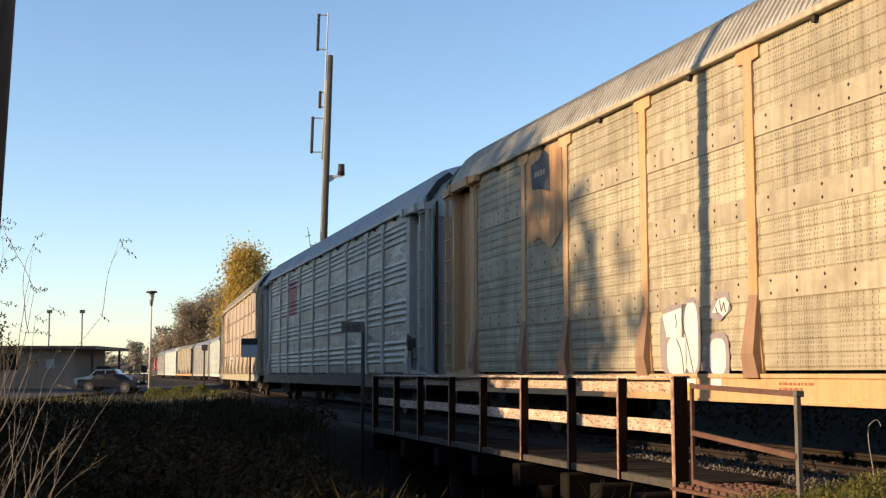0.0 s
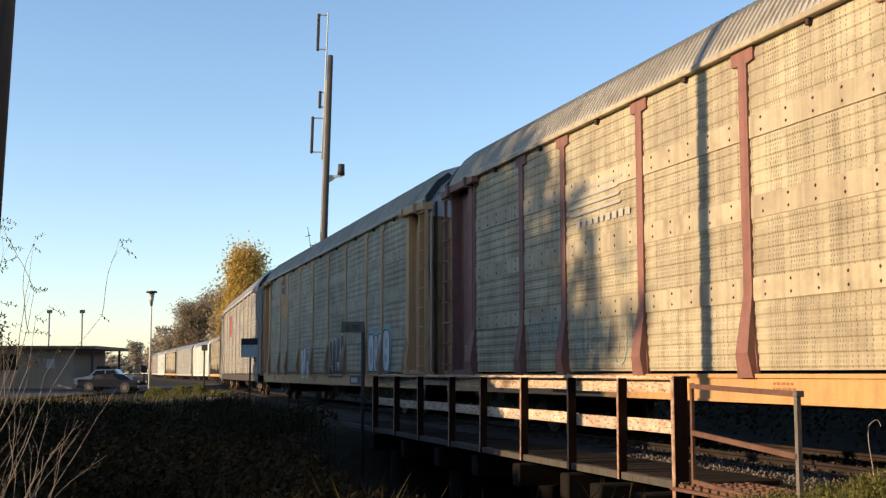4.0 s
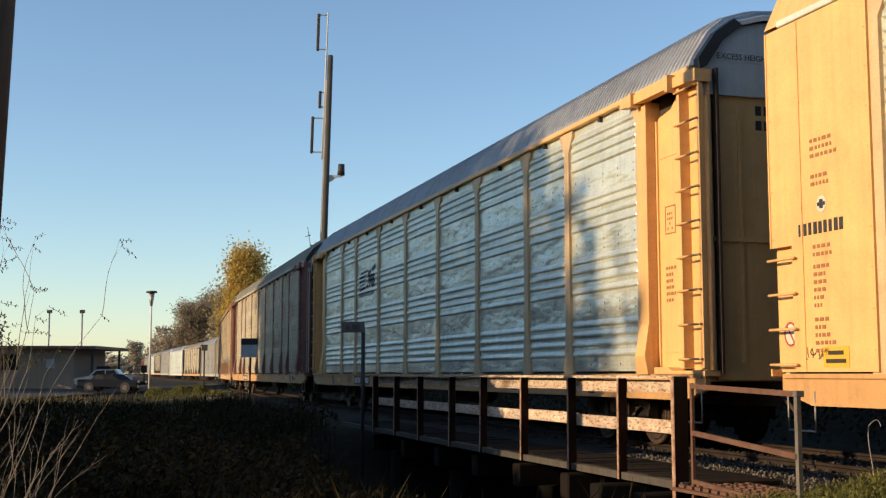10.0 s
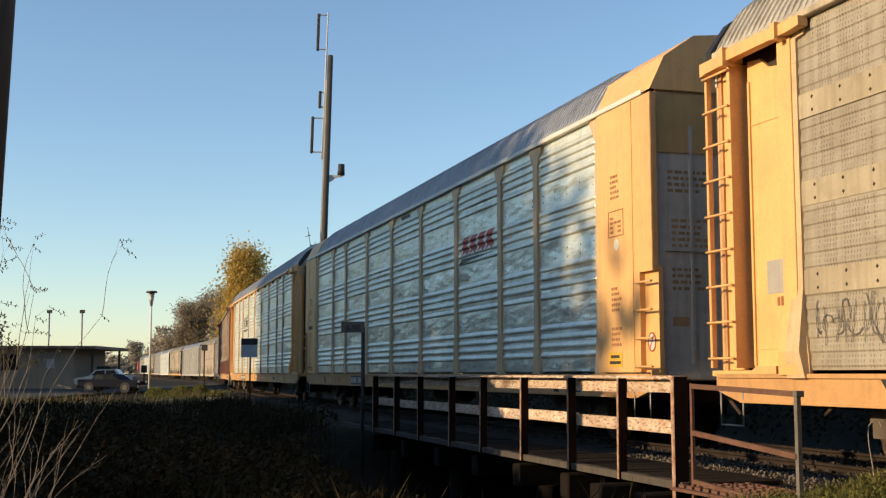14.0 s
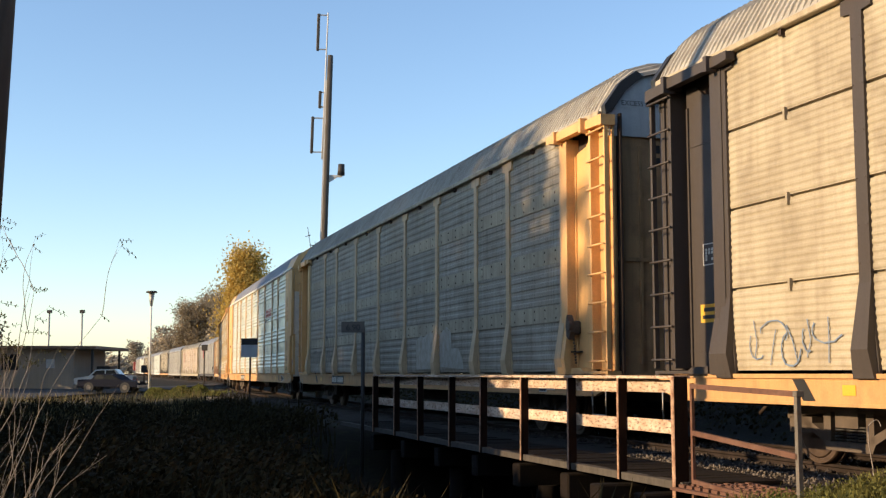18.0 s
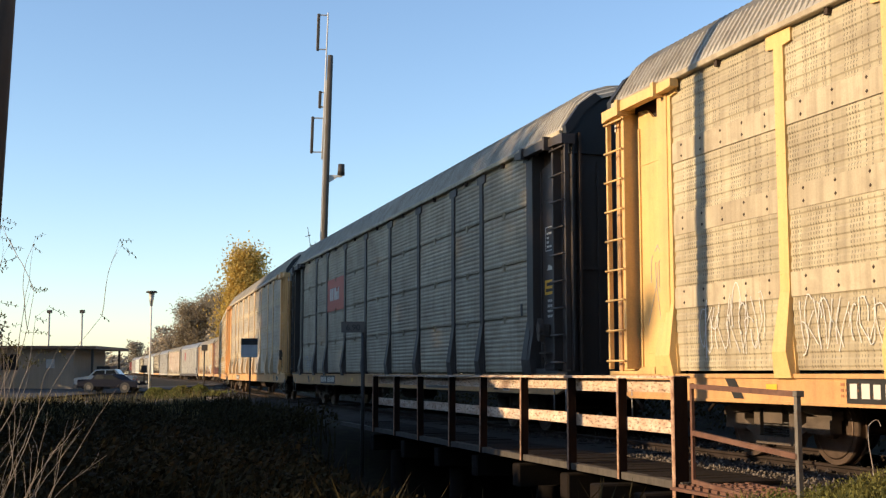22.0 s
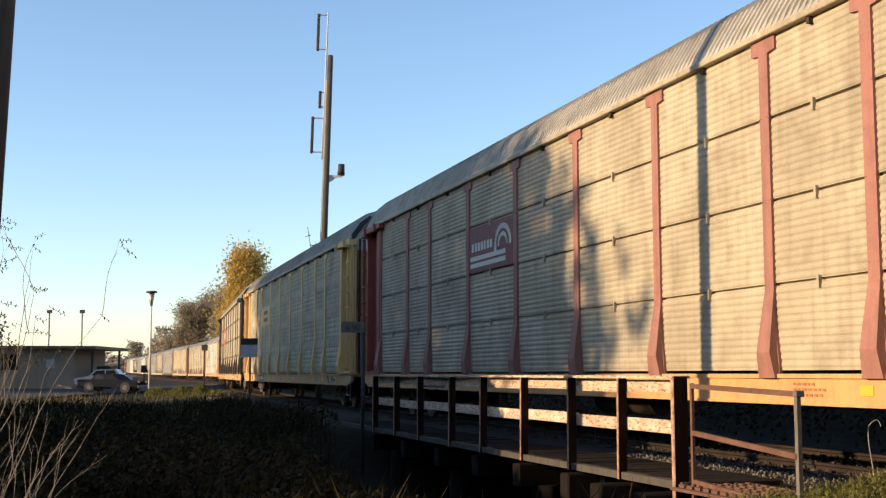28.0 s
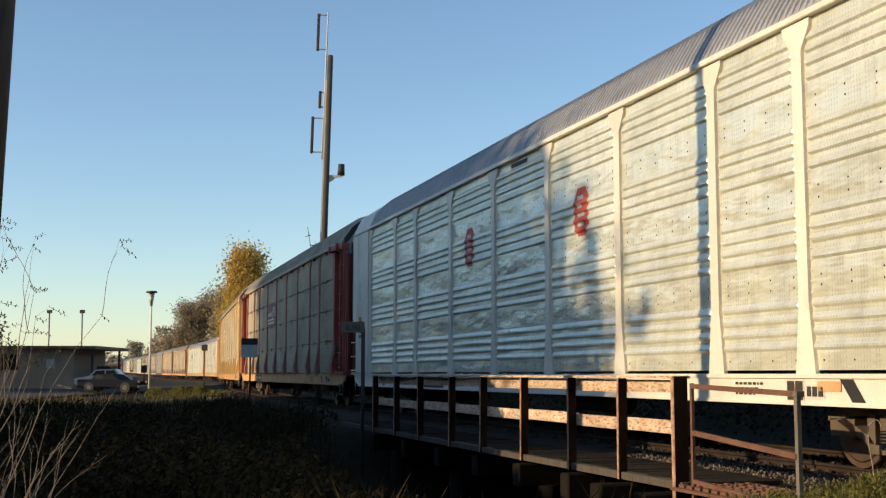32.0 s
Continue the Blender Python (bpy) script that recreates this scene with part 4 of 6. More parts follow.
def lit_side_post(half, deep, z0, z1, edge):
    """A squared post: sun side and top in paler worn wood, standing in for sunlight."""
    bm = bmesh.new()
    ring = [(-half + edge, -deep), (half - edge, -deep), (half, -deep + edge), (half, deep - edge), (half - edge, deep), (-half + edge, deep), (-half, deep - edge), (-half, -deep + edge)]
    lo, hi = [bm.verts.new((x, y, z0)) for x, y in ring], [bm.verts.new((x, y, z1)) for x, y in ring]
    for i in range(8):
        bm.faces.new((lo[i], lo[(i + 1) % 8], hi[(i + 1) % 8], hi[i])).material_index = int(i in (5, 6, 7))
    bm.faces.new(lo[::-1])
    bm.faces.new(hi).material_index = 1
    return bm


fence = empty("timber_railing", Matrix(), "worn red painted timber railing on the footbridge", "railing")
F_POSTS = (23.7, 22.0, 20.35, 18.5, 16.95, 15.25, 13.62, 12.22, 10.88)
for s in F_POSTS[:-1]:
    part("post", lit_side_post(0.062, 0.018, -0.13, 1.0, 0.007), M_SHADEPOST, fence, m=on_line(s, OFF - 0.035) @ pose(0, 0, 0, rng.uniform(-0.6, 0.6), rng.uniform(-0.6, 0.6), rng.uniform(5, 8)))
part("end_post", lit_side_post(0.092, 0.028, -1.2, 1.02, 0.009), M_SHADEPOST, fence, m=on_line(F_POSTS[-1], OFF - 0.035) @ pose(0, 0, 0, 0, 0, 6))
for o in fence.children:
    o.data.materials.append(M_LITWORN)
for a, b in zip(F_POSTS, F_POSTS[1:]):
    line = [a + (b - a) * i / 3 for i in range(4)]
    g = 0.004
    line = [line[0] - g, *line[1:-1], line[-1] + g]
    part("cap_rail", sweep(line, [(OFF - 0.1, 1.0), (OFF + 0.1, 1.0), (OFF + 0.1, 1.03), (OFF - 0.1, 1.03)]), M_FENCE, fence)
    w = rng.uniform(-0.008, 0.008)
    part("upper_board", sweep(line, [(OFF + 0.03, 0.85 + w), (OFF + 0.065, 0.85 + w), (OFF + 0.065, 0.985), (OFF + 0.03, 0.985)]), M_FENCE, fence)
    part("middle_board", sweep(line, [(OFF + 0.03, 0.42 + w), (OFF + 0.065, 0.42 + w), (OFF + 0.065, 0.56 + w), (OFF + 0.03, 0.56 + w)]), M_FENCE, fence)

gate = empty("steel_end_rail", Matrix(), "rusty angle iron rail beside the footbridge end", "railing")
A, B = Vector((2.51, 12.0, 0)), Vector((3.05, 10.25, 0))
ga = math.degrees(math.atan2(-(A - B).x, (A - B).y))


def between(z0, z1, h, w=0.025):
    p, q = A + Vector((0, 0, z0)), B + Vector((0, 0, z1))
    bm = bmesh.new()
    u = Vector((math.cos(radians(ga)), math.sin(radians(ga)), 0)) * w
    up = Vector((0, 0, h))
    ring = [[bm.verts.new(c + k) for k in (-u - up, u - up, u + up, -u + up)] for c in (p, q)]
    for i in range(4):
        bm.faces.new((ring[0][i], ring[0][(i + 1) % 4], ring[1][(i + 1) % 4], ring[1][i]))
    bm.faces.new(ring[0])
    bm.faces.new(ring[1][::-1])
    bmesh.ops.recalc_face_normals(bm, faces=bm.faces)
    return bm


part("top_bar", between(0.925, 0.875, 0.024, 0.02), M_RUSTSTEEL, gate)
part("middle_bar", between(0.46, 0.34, 0.024, 0.02), M_RUSTSTEEL, gate)
part("bottom_bar", between(-0.02, -0.12, 0.02, 0.02), M_RUSTSTEEL, gate)
part("upright", box(-0.015, 0.015, -0.02, 0.02, -0.25, 0.955), M_RUSTSTEEL, gate, m=Matrix.Translation(A) @ pose(0, 0, 0, 0, 0, ga))
up = part("upright", box(-0.02, 0.02, -0.024, 0.024, -0.25, 0.9), M_POSTSTEEL, gate, "dull grey steel post", m=Matrix.Translation(B) @ pose(0, 0, 0, 0, 0, ga))
part("cap", box(-0.028, 0.055, -0.03, 0.03, 0.85, 0.905, 0.006), M_POSTSTEEL, up)

grate = empty("steel_step_grating", on_line(10.3, OFF + 0.35, -0.1), "rusty slotted steel plate at the footbridge end", "grating")
part("plate", box(-0.5, 0.4, -0.75, 0.6, -0.03, 0.0), M_RUSTSTEEL, grate)
cleat = shared("cleat", lambda: box(-0.025, 0.025, -0.055, 0.055, 0.0, 0.034, 0.004), M_RUSTSTEEL)
for i in range(7):
    for j in range(8):
        hang("cleat", cleat, grate, m=pose(-0.42 + i * 0.125, -0.65 + j * 0.16 + 0.05 * (i % 2), 0))


# ---- posts, signs and lamps ----
def sign_post(name, label, x, y, z_top, r, base):
    root = empty(name, pose(x, y, base), label, "sign")
    part("pole", tube((0, 0, -0.3), (0, 0, z_top - base), r, r, 8), M_DARKMETAL, root)
    return root


mile = sign_post("mile_board", "dark mile board on a steel post by the footbridge", -1.62, 24.0, 2.0, 0.04, -0.7)
part("board", box(-0.44, 0.03, -0.06, -0.045, 2.58, 2.8), M_BOARD, mile, "dull grey board")
fig = bpy.data.curves.new("figures", "FONT")
fig.body, fig.size, fig.align_x, fig.extrude = "6.90", 0.17, "CENTER", 0.002
fo = new("figures", fig)
me = bpy.data.meshes.new_from_object(fo.evaluated_get(bpy.context.evaluated_depsgraph_get()))
bpy.data.objects.remove(fo)
me.materials.append(M_INK_K)
hang("figures", me, mile, "dark figures", pose(-0.2, -0.065, 2.625, 90, 0, 0))

info = sign_post("notice_board", "blue and white notice board on a thin post", -6.5, 40.0, 2.2, 0.03, -0.6)
part("panel", box(-0.31, 0.25, -0.05, -0.03, 2.2, 2.62, 0.004), M_LIGHTGREY, info, "pale blue white lower field")
part("header", box(-0.31, 0.25, -0.06, -0.05, 2.62, 2.84, 0.004), M_DARKMETAL, info, "dark header")

small = sign_post("track_sign", "small dark sign on a grey post beside the track", -16.1, 80.0, 3.0, 0.05, -0.5)
part("panel", box(-0.18, 0.22, -0.09, -0.06, 3.1, 3.5), M_DARKMETAL, small)

stand = sign_post("switch_stand", "dark switch stand beside the distant track", -30.2, 120.0, 1.9, 0.06, -0.45)
part("target", box(-0.3, 0.3, -0.09, -0.06, 1.6, 2.35, 0.01), M_DARKMETAL, stand)
part("base", box(-0.5, 0.5, -0.4, 0.4, -0.2, 0.35, 0.03), M_DARKMETAL, stand)

lamp = empty("yard_lamp", pose(-21.0, 85.0, -0.6), "white yard lamp post with a flat disc head", "street lamp")
part("pole", tube((0, 0, 0), (0, 0, 7.2), 0.085, 0.065, 12), M_WHITE, lamp)
bm = tube((0, 0, 6.5), (0, 0, 7.45), 0.09, 0.22, 12)
part("lantern", bm, M_GALV, lamp, "grey conical lantern")
part("disc", tube((0, 0, 7.45), (0, 0, 7.58), 0.42, 0.36, 18), M_DARKMETAL, lamp, "dark flat disc")
for x in (-53.3, -48.85):
    far = empty("light_mast", pose(x, 160, -0.5), "thin grey light mast far beyond the yard building", "light mast", "light masts")
    part("pole", tube((0, 0, 0), (0, 0, 9.9), 0.16, 0.11, 8), M_GALV, far)
    part("head", box(-0.3, 0.3, -0.3, 0.3, 9.7, 10.15, 0.05), M_DARKMETAL, far)

mast = empty("radio_mast", pose(-6.49, 62, -0.8, 0, 1.35, 0), "tall weathered pole carrying whip and loop radio antennas", "radio mast")
part("pole", tube((0, 0, 0), (0, 0, 18.85), 0.19, 0.15, 12), M_POLEWOOD, mast)
part("cable_duct", box(-0.21, -0.13, -0.08, 0.08, 8, 17.5), M_LIGHTGREY, mast)
whip = part("antenna_pole", tube((-0.26, 0, 13.2), (-0.2, 0, 21.2), 0.05, 0.04, 8), M_LIGHTGREY, mast, "white antenna pole")
for z0, z1, off in ((19.1, 21.15, -0.42), (15.95, 16.9, -0.2), (13.5, 15.5, -0.55)):
    ant = part("dipole", box(off - 0.36, off - 0.2, -0.05, 0.05, z0, z1, 0.03), M_DARKMETAL, mast, "grey folded dipole antenna")
    for z in (z0 + 0.08, z1 - 0.08):
        part("bracket", box(off - 0.22, -0.2, -0.025, 0.025, z - 0.03, z + 0.03), M_GALV, ant)
cam_arm = part("camera_arm", box(0.15, 0.85, -0.05, 0.05, 12.25, 12.36), M_LIGHTGREY, mast)
part("brace", prism([(0.15, 11.95), (0.15, 12.25), (0.6, 12.25)], -0.03, 0.03, "y"), M_LIGHTGREY, mast)
part("dome_camera", tube((0.78, 0, 12.36), (0.78, 0, 12.95), 0.2, 0.17, 12), M_DARKMETAL, mast)
yagi = part("yagi_boom", tube((-0.72, -0.3, 8.55), (0.0, -0.1, 8.6), 0.022, 0.022, 6), M_DARKMETAL, mast)
for p, q in (((-0.86, -0.3, 9.5), (-0.6, -0.3, 8.05)), ((-0.45, -0.28, 8.75), (-0.4, -0.28, 8.4)), ((-0.98, -0.3, 9.0), (-0.66, -0.3, 9.1)), ((-0.7, -0.34, 8.2), (-0.5, -0.3, 8.55))):
    part("element", tube(p, q, 0.018, 0.018, 5), M_DARKMETAL, yagi)

pole = empty("utility_pole", pose(-5.02, 12.62, -0.7, 0, 1.7, 0), "dark leaning wooden utility pole with a cable", "utility pole")
part("shaft", tube((0, 0, 0), (0, 0, 11.5), 0.155, 0.13, 14), M_POLEWOOD, pole)
part("conduit", tube((-0.1, -0.08, 0), (-0.08, -0.06, 10.5), 0.022, 0.022, 8), M_GALV, pole)
part("crossarm", box(-0.06, 0.06, -1.1, 1.1, 10.6, 10.75), M_POLEWOOD, pole)


# ---- the yard: asphalt, building, vehicles ----
def slab(name, x0, x1, y0, y1, dz, material, label):
    bm = bmesh.new()
    nx, ny = max(int((x1 - x0) / 3), 1), max(int((y1 - y0) / 3), 1)
    g = [[bm.verts.new((x0 + (x1 - x0) * i / nx, y0 + (y1 - y0) * j / ny, ground_z(x0 + (x1 - x0) * i / nx, y0 + (y1 - y0) * j / ny) + dz)) for i in range(nx + 1)] for j in range(ny + 1)]
    for a, b in zip(g, g[1:]):
        for i in range(nx):
            bm.faces.new((a[i], a[i + 1], b[i + 1], b[i]))
    return tagged(part(name, bm, material, label=label), "", "pavement", kind="structure")


slab("pavement", -75, -24, 62, 135, 0.12, M_ASPHALT, "grey worn asphalt of the yard")
slab("road", -26, -9.5, 52, 62, 0.1, M_ROADDUST, "grey gravelly access road beside the track")

M_WALL = mat("beige_render", (0.38, 0.315, 0.245), 0.9, 0, (0.3, 0.245, 0.185), 0.6, 0.6, 30, 0.3, 0.2)
M_ROOFSLAB = mat("brown_roof_edge", (0.28, 0.17, 0.1), 0.7, 0, (0.18, 0.1, 0.06), 0.6, 0.6, 30, 0.2, 0.2)
M_GLASS = mat("dark_window_glass", (0.02, 0.022, 0.025), 0.08, 0, (0.03, 0.03, 0.03), 2, 0.5, 20, 0.0)
house = empty("yard_office", pose(-41, 112, -0.45), "low beige flat roofed yard office with a porch", "building")
part("wall", box(-18, 7.4, -4, 6, -0.3, 3.72), M_WALL, house)
part("lower_wall", box(-18.02, 7.42, -4.04, 6.02, -0.3, 1.45), M_WALL, house, "stained lower wall")
roofp = part("roof", box(-18.4, 9.6, -4.8, 6.6, 3.72, 4.02, 0.03), M_ROOFSLAB, house)
for x in (-3.2, -2.7):
    part("vent_pipe", tube((x, 0, 4.0), (x, 0, 4.9 + 0.4 * (x > -3)), 0.12, 0.12, 8), M_GALV, roofp)
for x0, x1, z0, z1 in ((0.9, 2.3, 1.9, 3.2), (-2.2, -1.2, 1.8, 2.4), (-6.6, -5.2, 1.9, 3.2), (-8.0, -6.8, 1.9, 3.2)):
    win = part("window", box(x0, x1, -4.08, -4.0, z0, z1), M_GLASS, house)
    for a, b, c, d in ((x0 - 0.08, x0, z0 - 0.08, z1 + 0.08), (x1, x1 + 0.08, z0 - 0.08, z1 + 0.08), (x0, x1, z1, z1 + 0.08), (x0, x1, z0 - 0.08, z0)):
        part("window_frame", box(a, b, -4.12, -4.0, c, d), M_DARKMETAL, win)
part("notice", box(4.9, 5.65, -4.09, -4.044, 2.0, 2.8), M_LIGHTGREY, house, "white notice panel on the wall")
for x in (9.2,):
    for y in (-4.4, 4.5):
        part("porch_post", box(x - 0.09, x + 0.09, y - 0.09, y + 0.09, -0.3, 3.72), M_DARKMETAL, house)
part("cabinet", box(8.6, 9.9, -1, 1.2, -0.3, 2.2, 0.03), M_DARKMETAL, house, "dark service cabinet in the porch")


def vehicle(name, label, m, paint_m, outline, width, wheel_y, wheel_r, glass):
    """A road vehicle along x: side outline (x, z) spread over the width, with windows, lamps and wheels."""
    root = empty(name, m, label, "car")
    bm = prism(outline, -width / 2, width / 2, "y")
    bmesh.ops.bevel(bm, geom=bm.edges[:], offset=0.04, segments=2, affect="EDGES", clamp_overlap=True)
    part("body", bm, paint_m, root)
    for o in glass:
        part("window", prism(o, -width / 2 - 0.012, width / 2 + 0.012, "y"), M_GLASS, root)
    for x in wheel_y:
        for y in (-width / 2 + 0.1, width / 2 - 0.1):
            w = part("wheel", tube((x, y - 0.11, wheel_r), (x, y + 0.11, wheel_r), wheel_r, wheel_r, 18), M_BLACK, root, "black tyre")
            part("rim", tube((x, y - 0.12, wheel_r), (x, y + 0.12, wheel_r), wheel_r * 0.5, wheel_r * 0.5, 14), M_POSTSTEEL, w)
    xs = [p[0] for p in outline]
    for x in (min(xs) - 0.01, max(xs) + 0.01):
        for y in (-width / 2 + 0.25, width / 2 - 0.25):
            part("headlight" if x < 0 else "tail_light", box(x - 0.03, x + 0.03, y - 0.16, y + 0.16, 0.7, 0.86, 0.02), M_WHITE if x < 0 else M_CRIMSON, root)
        part("bumper", box(x - 0.06, x + 0.06, -width / 2 + 0.05, width / 2 - 0.05, 0.36, 0.56, 0.03), M_GALV if x < 0 else M_BLACK, root)
    return root


M_CARBLUE = mat("dark_blue_car_paint", (0.012, 0.014, 0.024), 0.75, 0, (0.016, 0.017, 0.022), 2, 0.3, 30, 0, spec=0.08)
M_CARWHITE = mat("silver_car_paint", (0.5, 0.5, 0.5), 0.3, 0.3, (0.42, 0.42, 0.42), 2, 0.3, 30, 0, coat=0.5)
vehicle("parked_pickup", "dark blue pickup truck parked in the yard", pose(-24.5, 88, -0.33, 0, 0, 172), M_CARBLUE,
        [(-2.3, 0.4), (-2.35, 0.8), (-1.1, 0.92), (-0.45, 1.34), (0.9, 1.38), (1.2, 0.98), (2.3, 0.95), (2.3, 0.42)], 1.9, (-1.4, 1.4), 0.38,
        [[(-0.85, 0.97), (-0.4, 1.27), (0.1, 1.29), (0.1, 0.97)], [(0.2, 0.97), (0.2, 1.29), (0.8, 1.3), (1.0, 0.99)]])
vehicle("parked_wagon_car", "pale silver estate car parked behind the pickup", pose(-27.2, 96, -0.2, 0, 0, 4), M_CARWHITE,
        [(-2.3, 0.4), (-2.35, 0.9), (-1.6, 1.02), (-1.2, 1.08), (-0.7, 1.58), (0.9, 1.62), (1.3, 1.12), (2.3, 1.05), (2.3, 0.42)], 1.85, (-1.5, 1.5), 0.35,
        [[(-1.0, 1.12), (-0.62, 1.5), (0.05, 1.52), (0.05, 1.12)], [(0.15, 1.12), (0.15, 1.52), (0.8, 1.54), (1.05, 1.12)]])


# ---- trees ----
def tree(label, m, h, spread, leaf_m, seed, count=1800, size=0.32, shape="round", bare=0.0, low=0.25, name="tree", trunk=0.2):
    """Tapered trunk, forked limbs, and a crown of many small leaf sprays gathered in clumps round the limb ends."""
    r = random.Random(seed)
    root = empty(name, m, label, name)
    bm = bmesh.new()
    pts, tips = [], []
    p = Vector((0, 0, -0.4))
    n = 7
    for i in range(n):
        q = Vector((r.uniform(-0.12, 0.12) * h / 10, r.uniform(-0.12, 0.12) * h / 10, h * 0.82 * (i + 1) / n))
        k0, k1 = trunk * (1 - i / n * 0.85), trunk * (1 - (i + 1) / n * 0.85)
        add_tube(bm, p, q, k0, k1, 7, cap=False)
        pts.append((q, k1))
        p = q
    tips.append(p)
    limbs = int(9 + h * 1.1)
    for i in range(limbs):
        f = low + (0.97 - low) * (i + r.random() * 0.6) / limbs
        j = min(int(f * n), n - 1)
        base, k = pts[j]
        base = base + Vector((0, 0, (f * n - j - 1) * h * 0.82 / n))
        ang = i * 2.4 + r.uniform(-0.4, 0.4)
        if shape == "column":
            reach, lift = spread * (0.35 + 0.65 * math.sin(math.pi * min(f * 0.95, 1))) * r.uniform(0.6, 1), 1.5
        elif shape == "spire":
            reach, lift = spread * max(1.05 - f, 0.05) * r.uniform(0.75, 1.1), 1.3
        else:
            reach, lift = spread * math.sqrt(max(1 - ((f - 0.55) / 0.6) ** 2, 0.08)) * r.uniform(0.7, 1.05), 0.55
        d = Vector((math.cos(ang), math.sin(ang), lift)).normalized()
        mid = base + d * reach * 0.5 + Vector((0, 0, -0.02 * reach))
        tip = base + d * reach + Vector((r.uniform(-.1, .1), r.uniform(-.1, .1), r.uniform(0, .2))) * reach
        add_tube(bm, base, mid, k * 0.5, k * 0.3, 5, cap=False)
        add_tube(bm, mid, tip, k * 0.3, k * 0.08, 4, cap=False)
        tips += [mid, tip, (mid + tip) / 2]
        for _ in range(3):
            e = mid.lerp(tip, r.random()) + Vector((r.uniform(-1, 1), r.uniform(-1, 1), r.uniform(-0.3, 1))) * reach * 0.35
            add_tube(bm, mid.lerp(tip, r.random() * 0.6), e, k * 0.14, k * 0.04, 3, cap=False)
            tips.append(e)
    part("trunk", bm, M_BARK, root)
    verts, faces = [], []
    for _ in range(int(count * (1 - bare))):
        t = tips[r.randrange(1, len(tips))] if len(tips) > 1 else tips[0]
        g = spread * 0.2
        c = t + Vector((r.gauss(0, g), r.gauss(0, g), r.gauss(0, g * 0.8)))
        u = Vector((r.gauss(0, 1), r.gauss(0, 1), r.gauss(0, 1))).normalized()
        w = u.orthogonal().normalized()
        w = (Matrix.Rotation(r.uniform(0, 6.28), 3, u) @ w)
        v = u.cross(w)
        k = size * r.uniform(0.5, 1.3)
        b = len(verts)
        verts += [tuple(c + w * k), tuple(c + v * k * 0.5 + u * k * 0.12), tuple(c - w * k), tuple(c - v * k * 0.5 - u * k * 0.1)]
        faces += [(b, b + 1, b + 2, b + 3)]
    me = bpy.data.meshes.new("crown")
    me.from_pydata(verts, [], faces)
    me.materials.append(leaf_m)
    hang("crown", me, root)
    return root


def on_land(x, y, dz=0.0):
    return pose(x, y, ground_z(x, y) + dz)


# the group behind the train
tree("tall golden autumn poplar behind the train", on_land(-38.4, 230), 30.5, 8.0, M_LEAF_GOLD, 11, 24000, 0.3, "spire", low=0.12, trunk=0.4)
tree("golden autumn poplar beside a taller one", on_land(-35.4, 236), 25.0, 4.4, M_LEAF_GOLD, 12, 7000, 0.32, "spire", trunk=0.35)
tree("golden autumn poplar with a thin crown", on_land(-42.0, 234), 22.5, 3.4, M_LEAF_GOLD, 24, 3000, 0.34, "spire", trunk=0.35)
tree("brown autumn tree with thinning leaves", on_land(-63.0, 300), 21.0, 5.4, M_LEAF_BROWN, 13, 20000, 0.28, trunk=0.45)
tree("brown autumn tree with thinning leaves", on_land(-57.0, 305), 24.0, 6.5, M_LEAF_BROWN, 14, 19000, 0.28, trunk=0.45)
tree("brown autumn tree with thinning leaves", on_land(-50.0, 290), 19.0, 6.0, M_LEAF_BROWN, 25, 15000, 0.28, trunk=0.4)
tree("nearly bare tree with fine pale twigs", on_land(-45.2, 240), 22.5, 4.0, M_LEAF_BROWN, 15, 900, 0.3, "column", trunk=0.35)
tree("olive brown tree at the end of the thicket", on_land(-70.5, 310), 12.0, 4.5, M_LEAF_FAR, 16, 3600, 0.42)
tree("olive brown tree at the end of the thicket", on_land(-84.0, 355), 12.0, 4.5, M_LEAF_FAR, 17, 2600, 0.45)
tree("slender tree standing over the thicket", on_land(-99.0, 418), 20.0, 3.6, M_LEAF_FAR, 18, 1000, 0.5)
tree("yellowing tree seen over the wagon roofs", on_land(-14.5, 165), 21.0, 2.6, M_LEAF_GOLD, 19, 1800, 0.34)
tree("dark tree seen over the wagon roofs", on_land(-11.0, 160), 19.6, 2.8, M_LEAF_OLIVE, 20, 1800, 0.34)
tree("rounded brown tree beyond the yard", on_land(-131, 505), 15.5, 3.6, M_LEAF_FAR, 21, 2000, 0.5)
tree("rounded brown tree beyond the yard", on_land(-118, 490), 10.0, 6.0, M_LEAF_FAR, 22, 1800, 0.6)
tree("reddish garden tree beside the yard office", on_land(-59, 150), 8.6, 3.4, M_LEAF_BROWN, 23, 2600, 0.3)


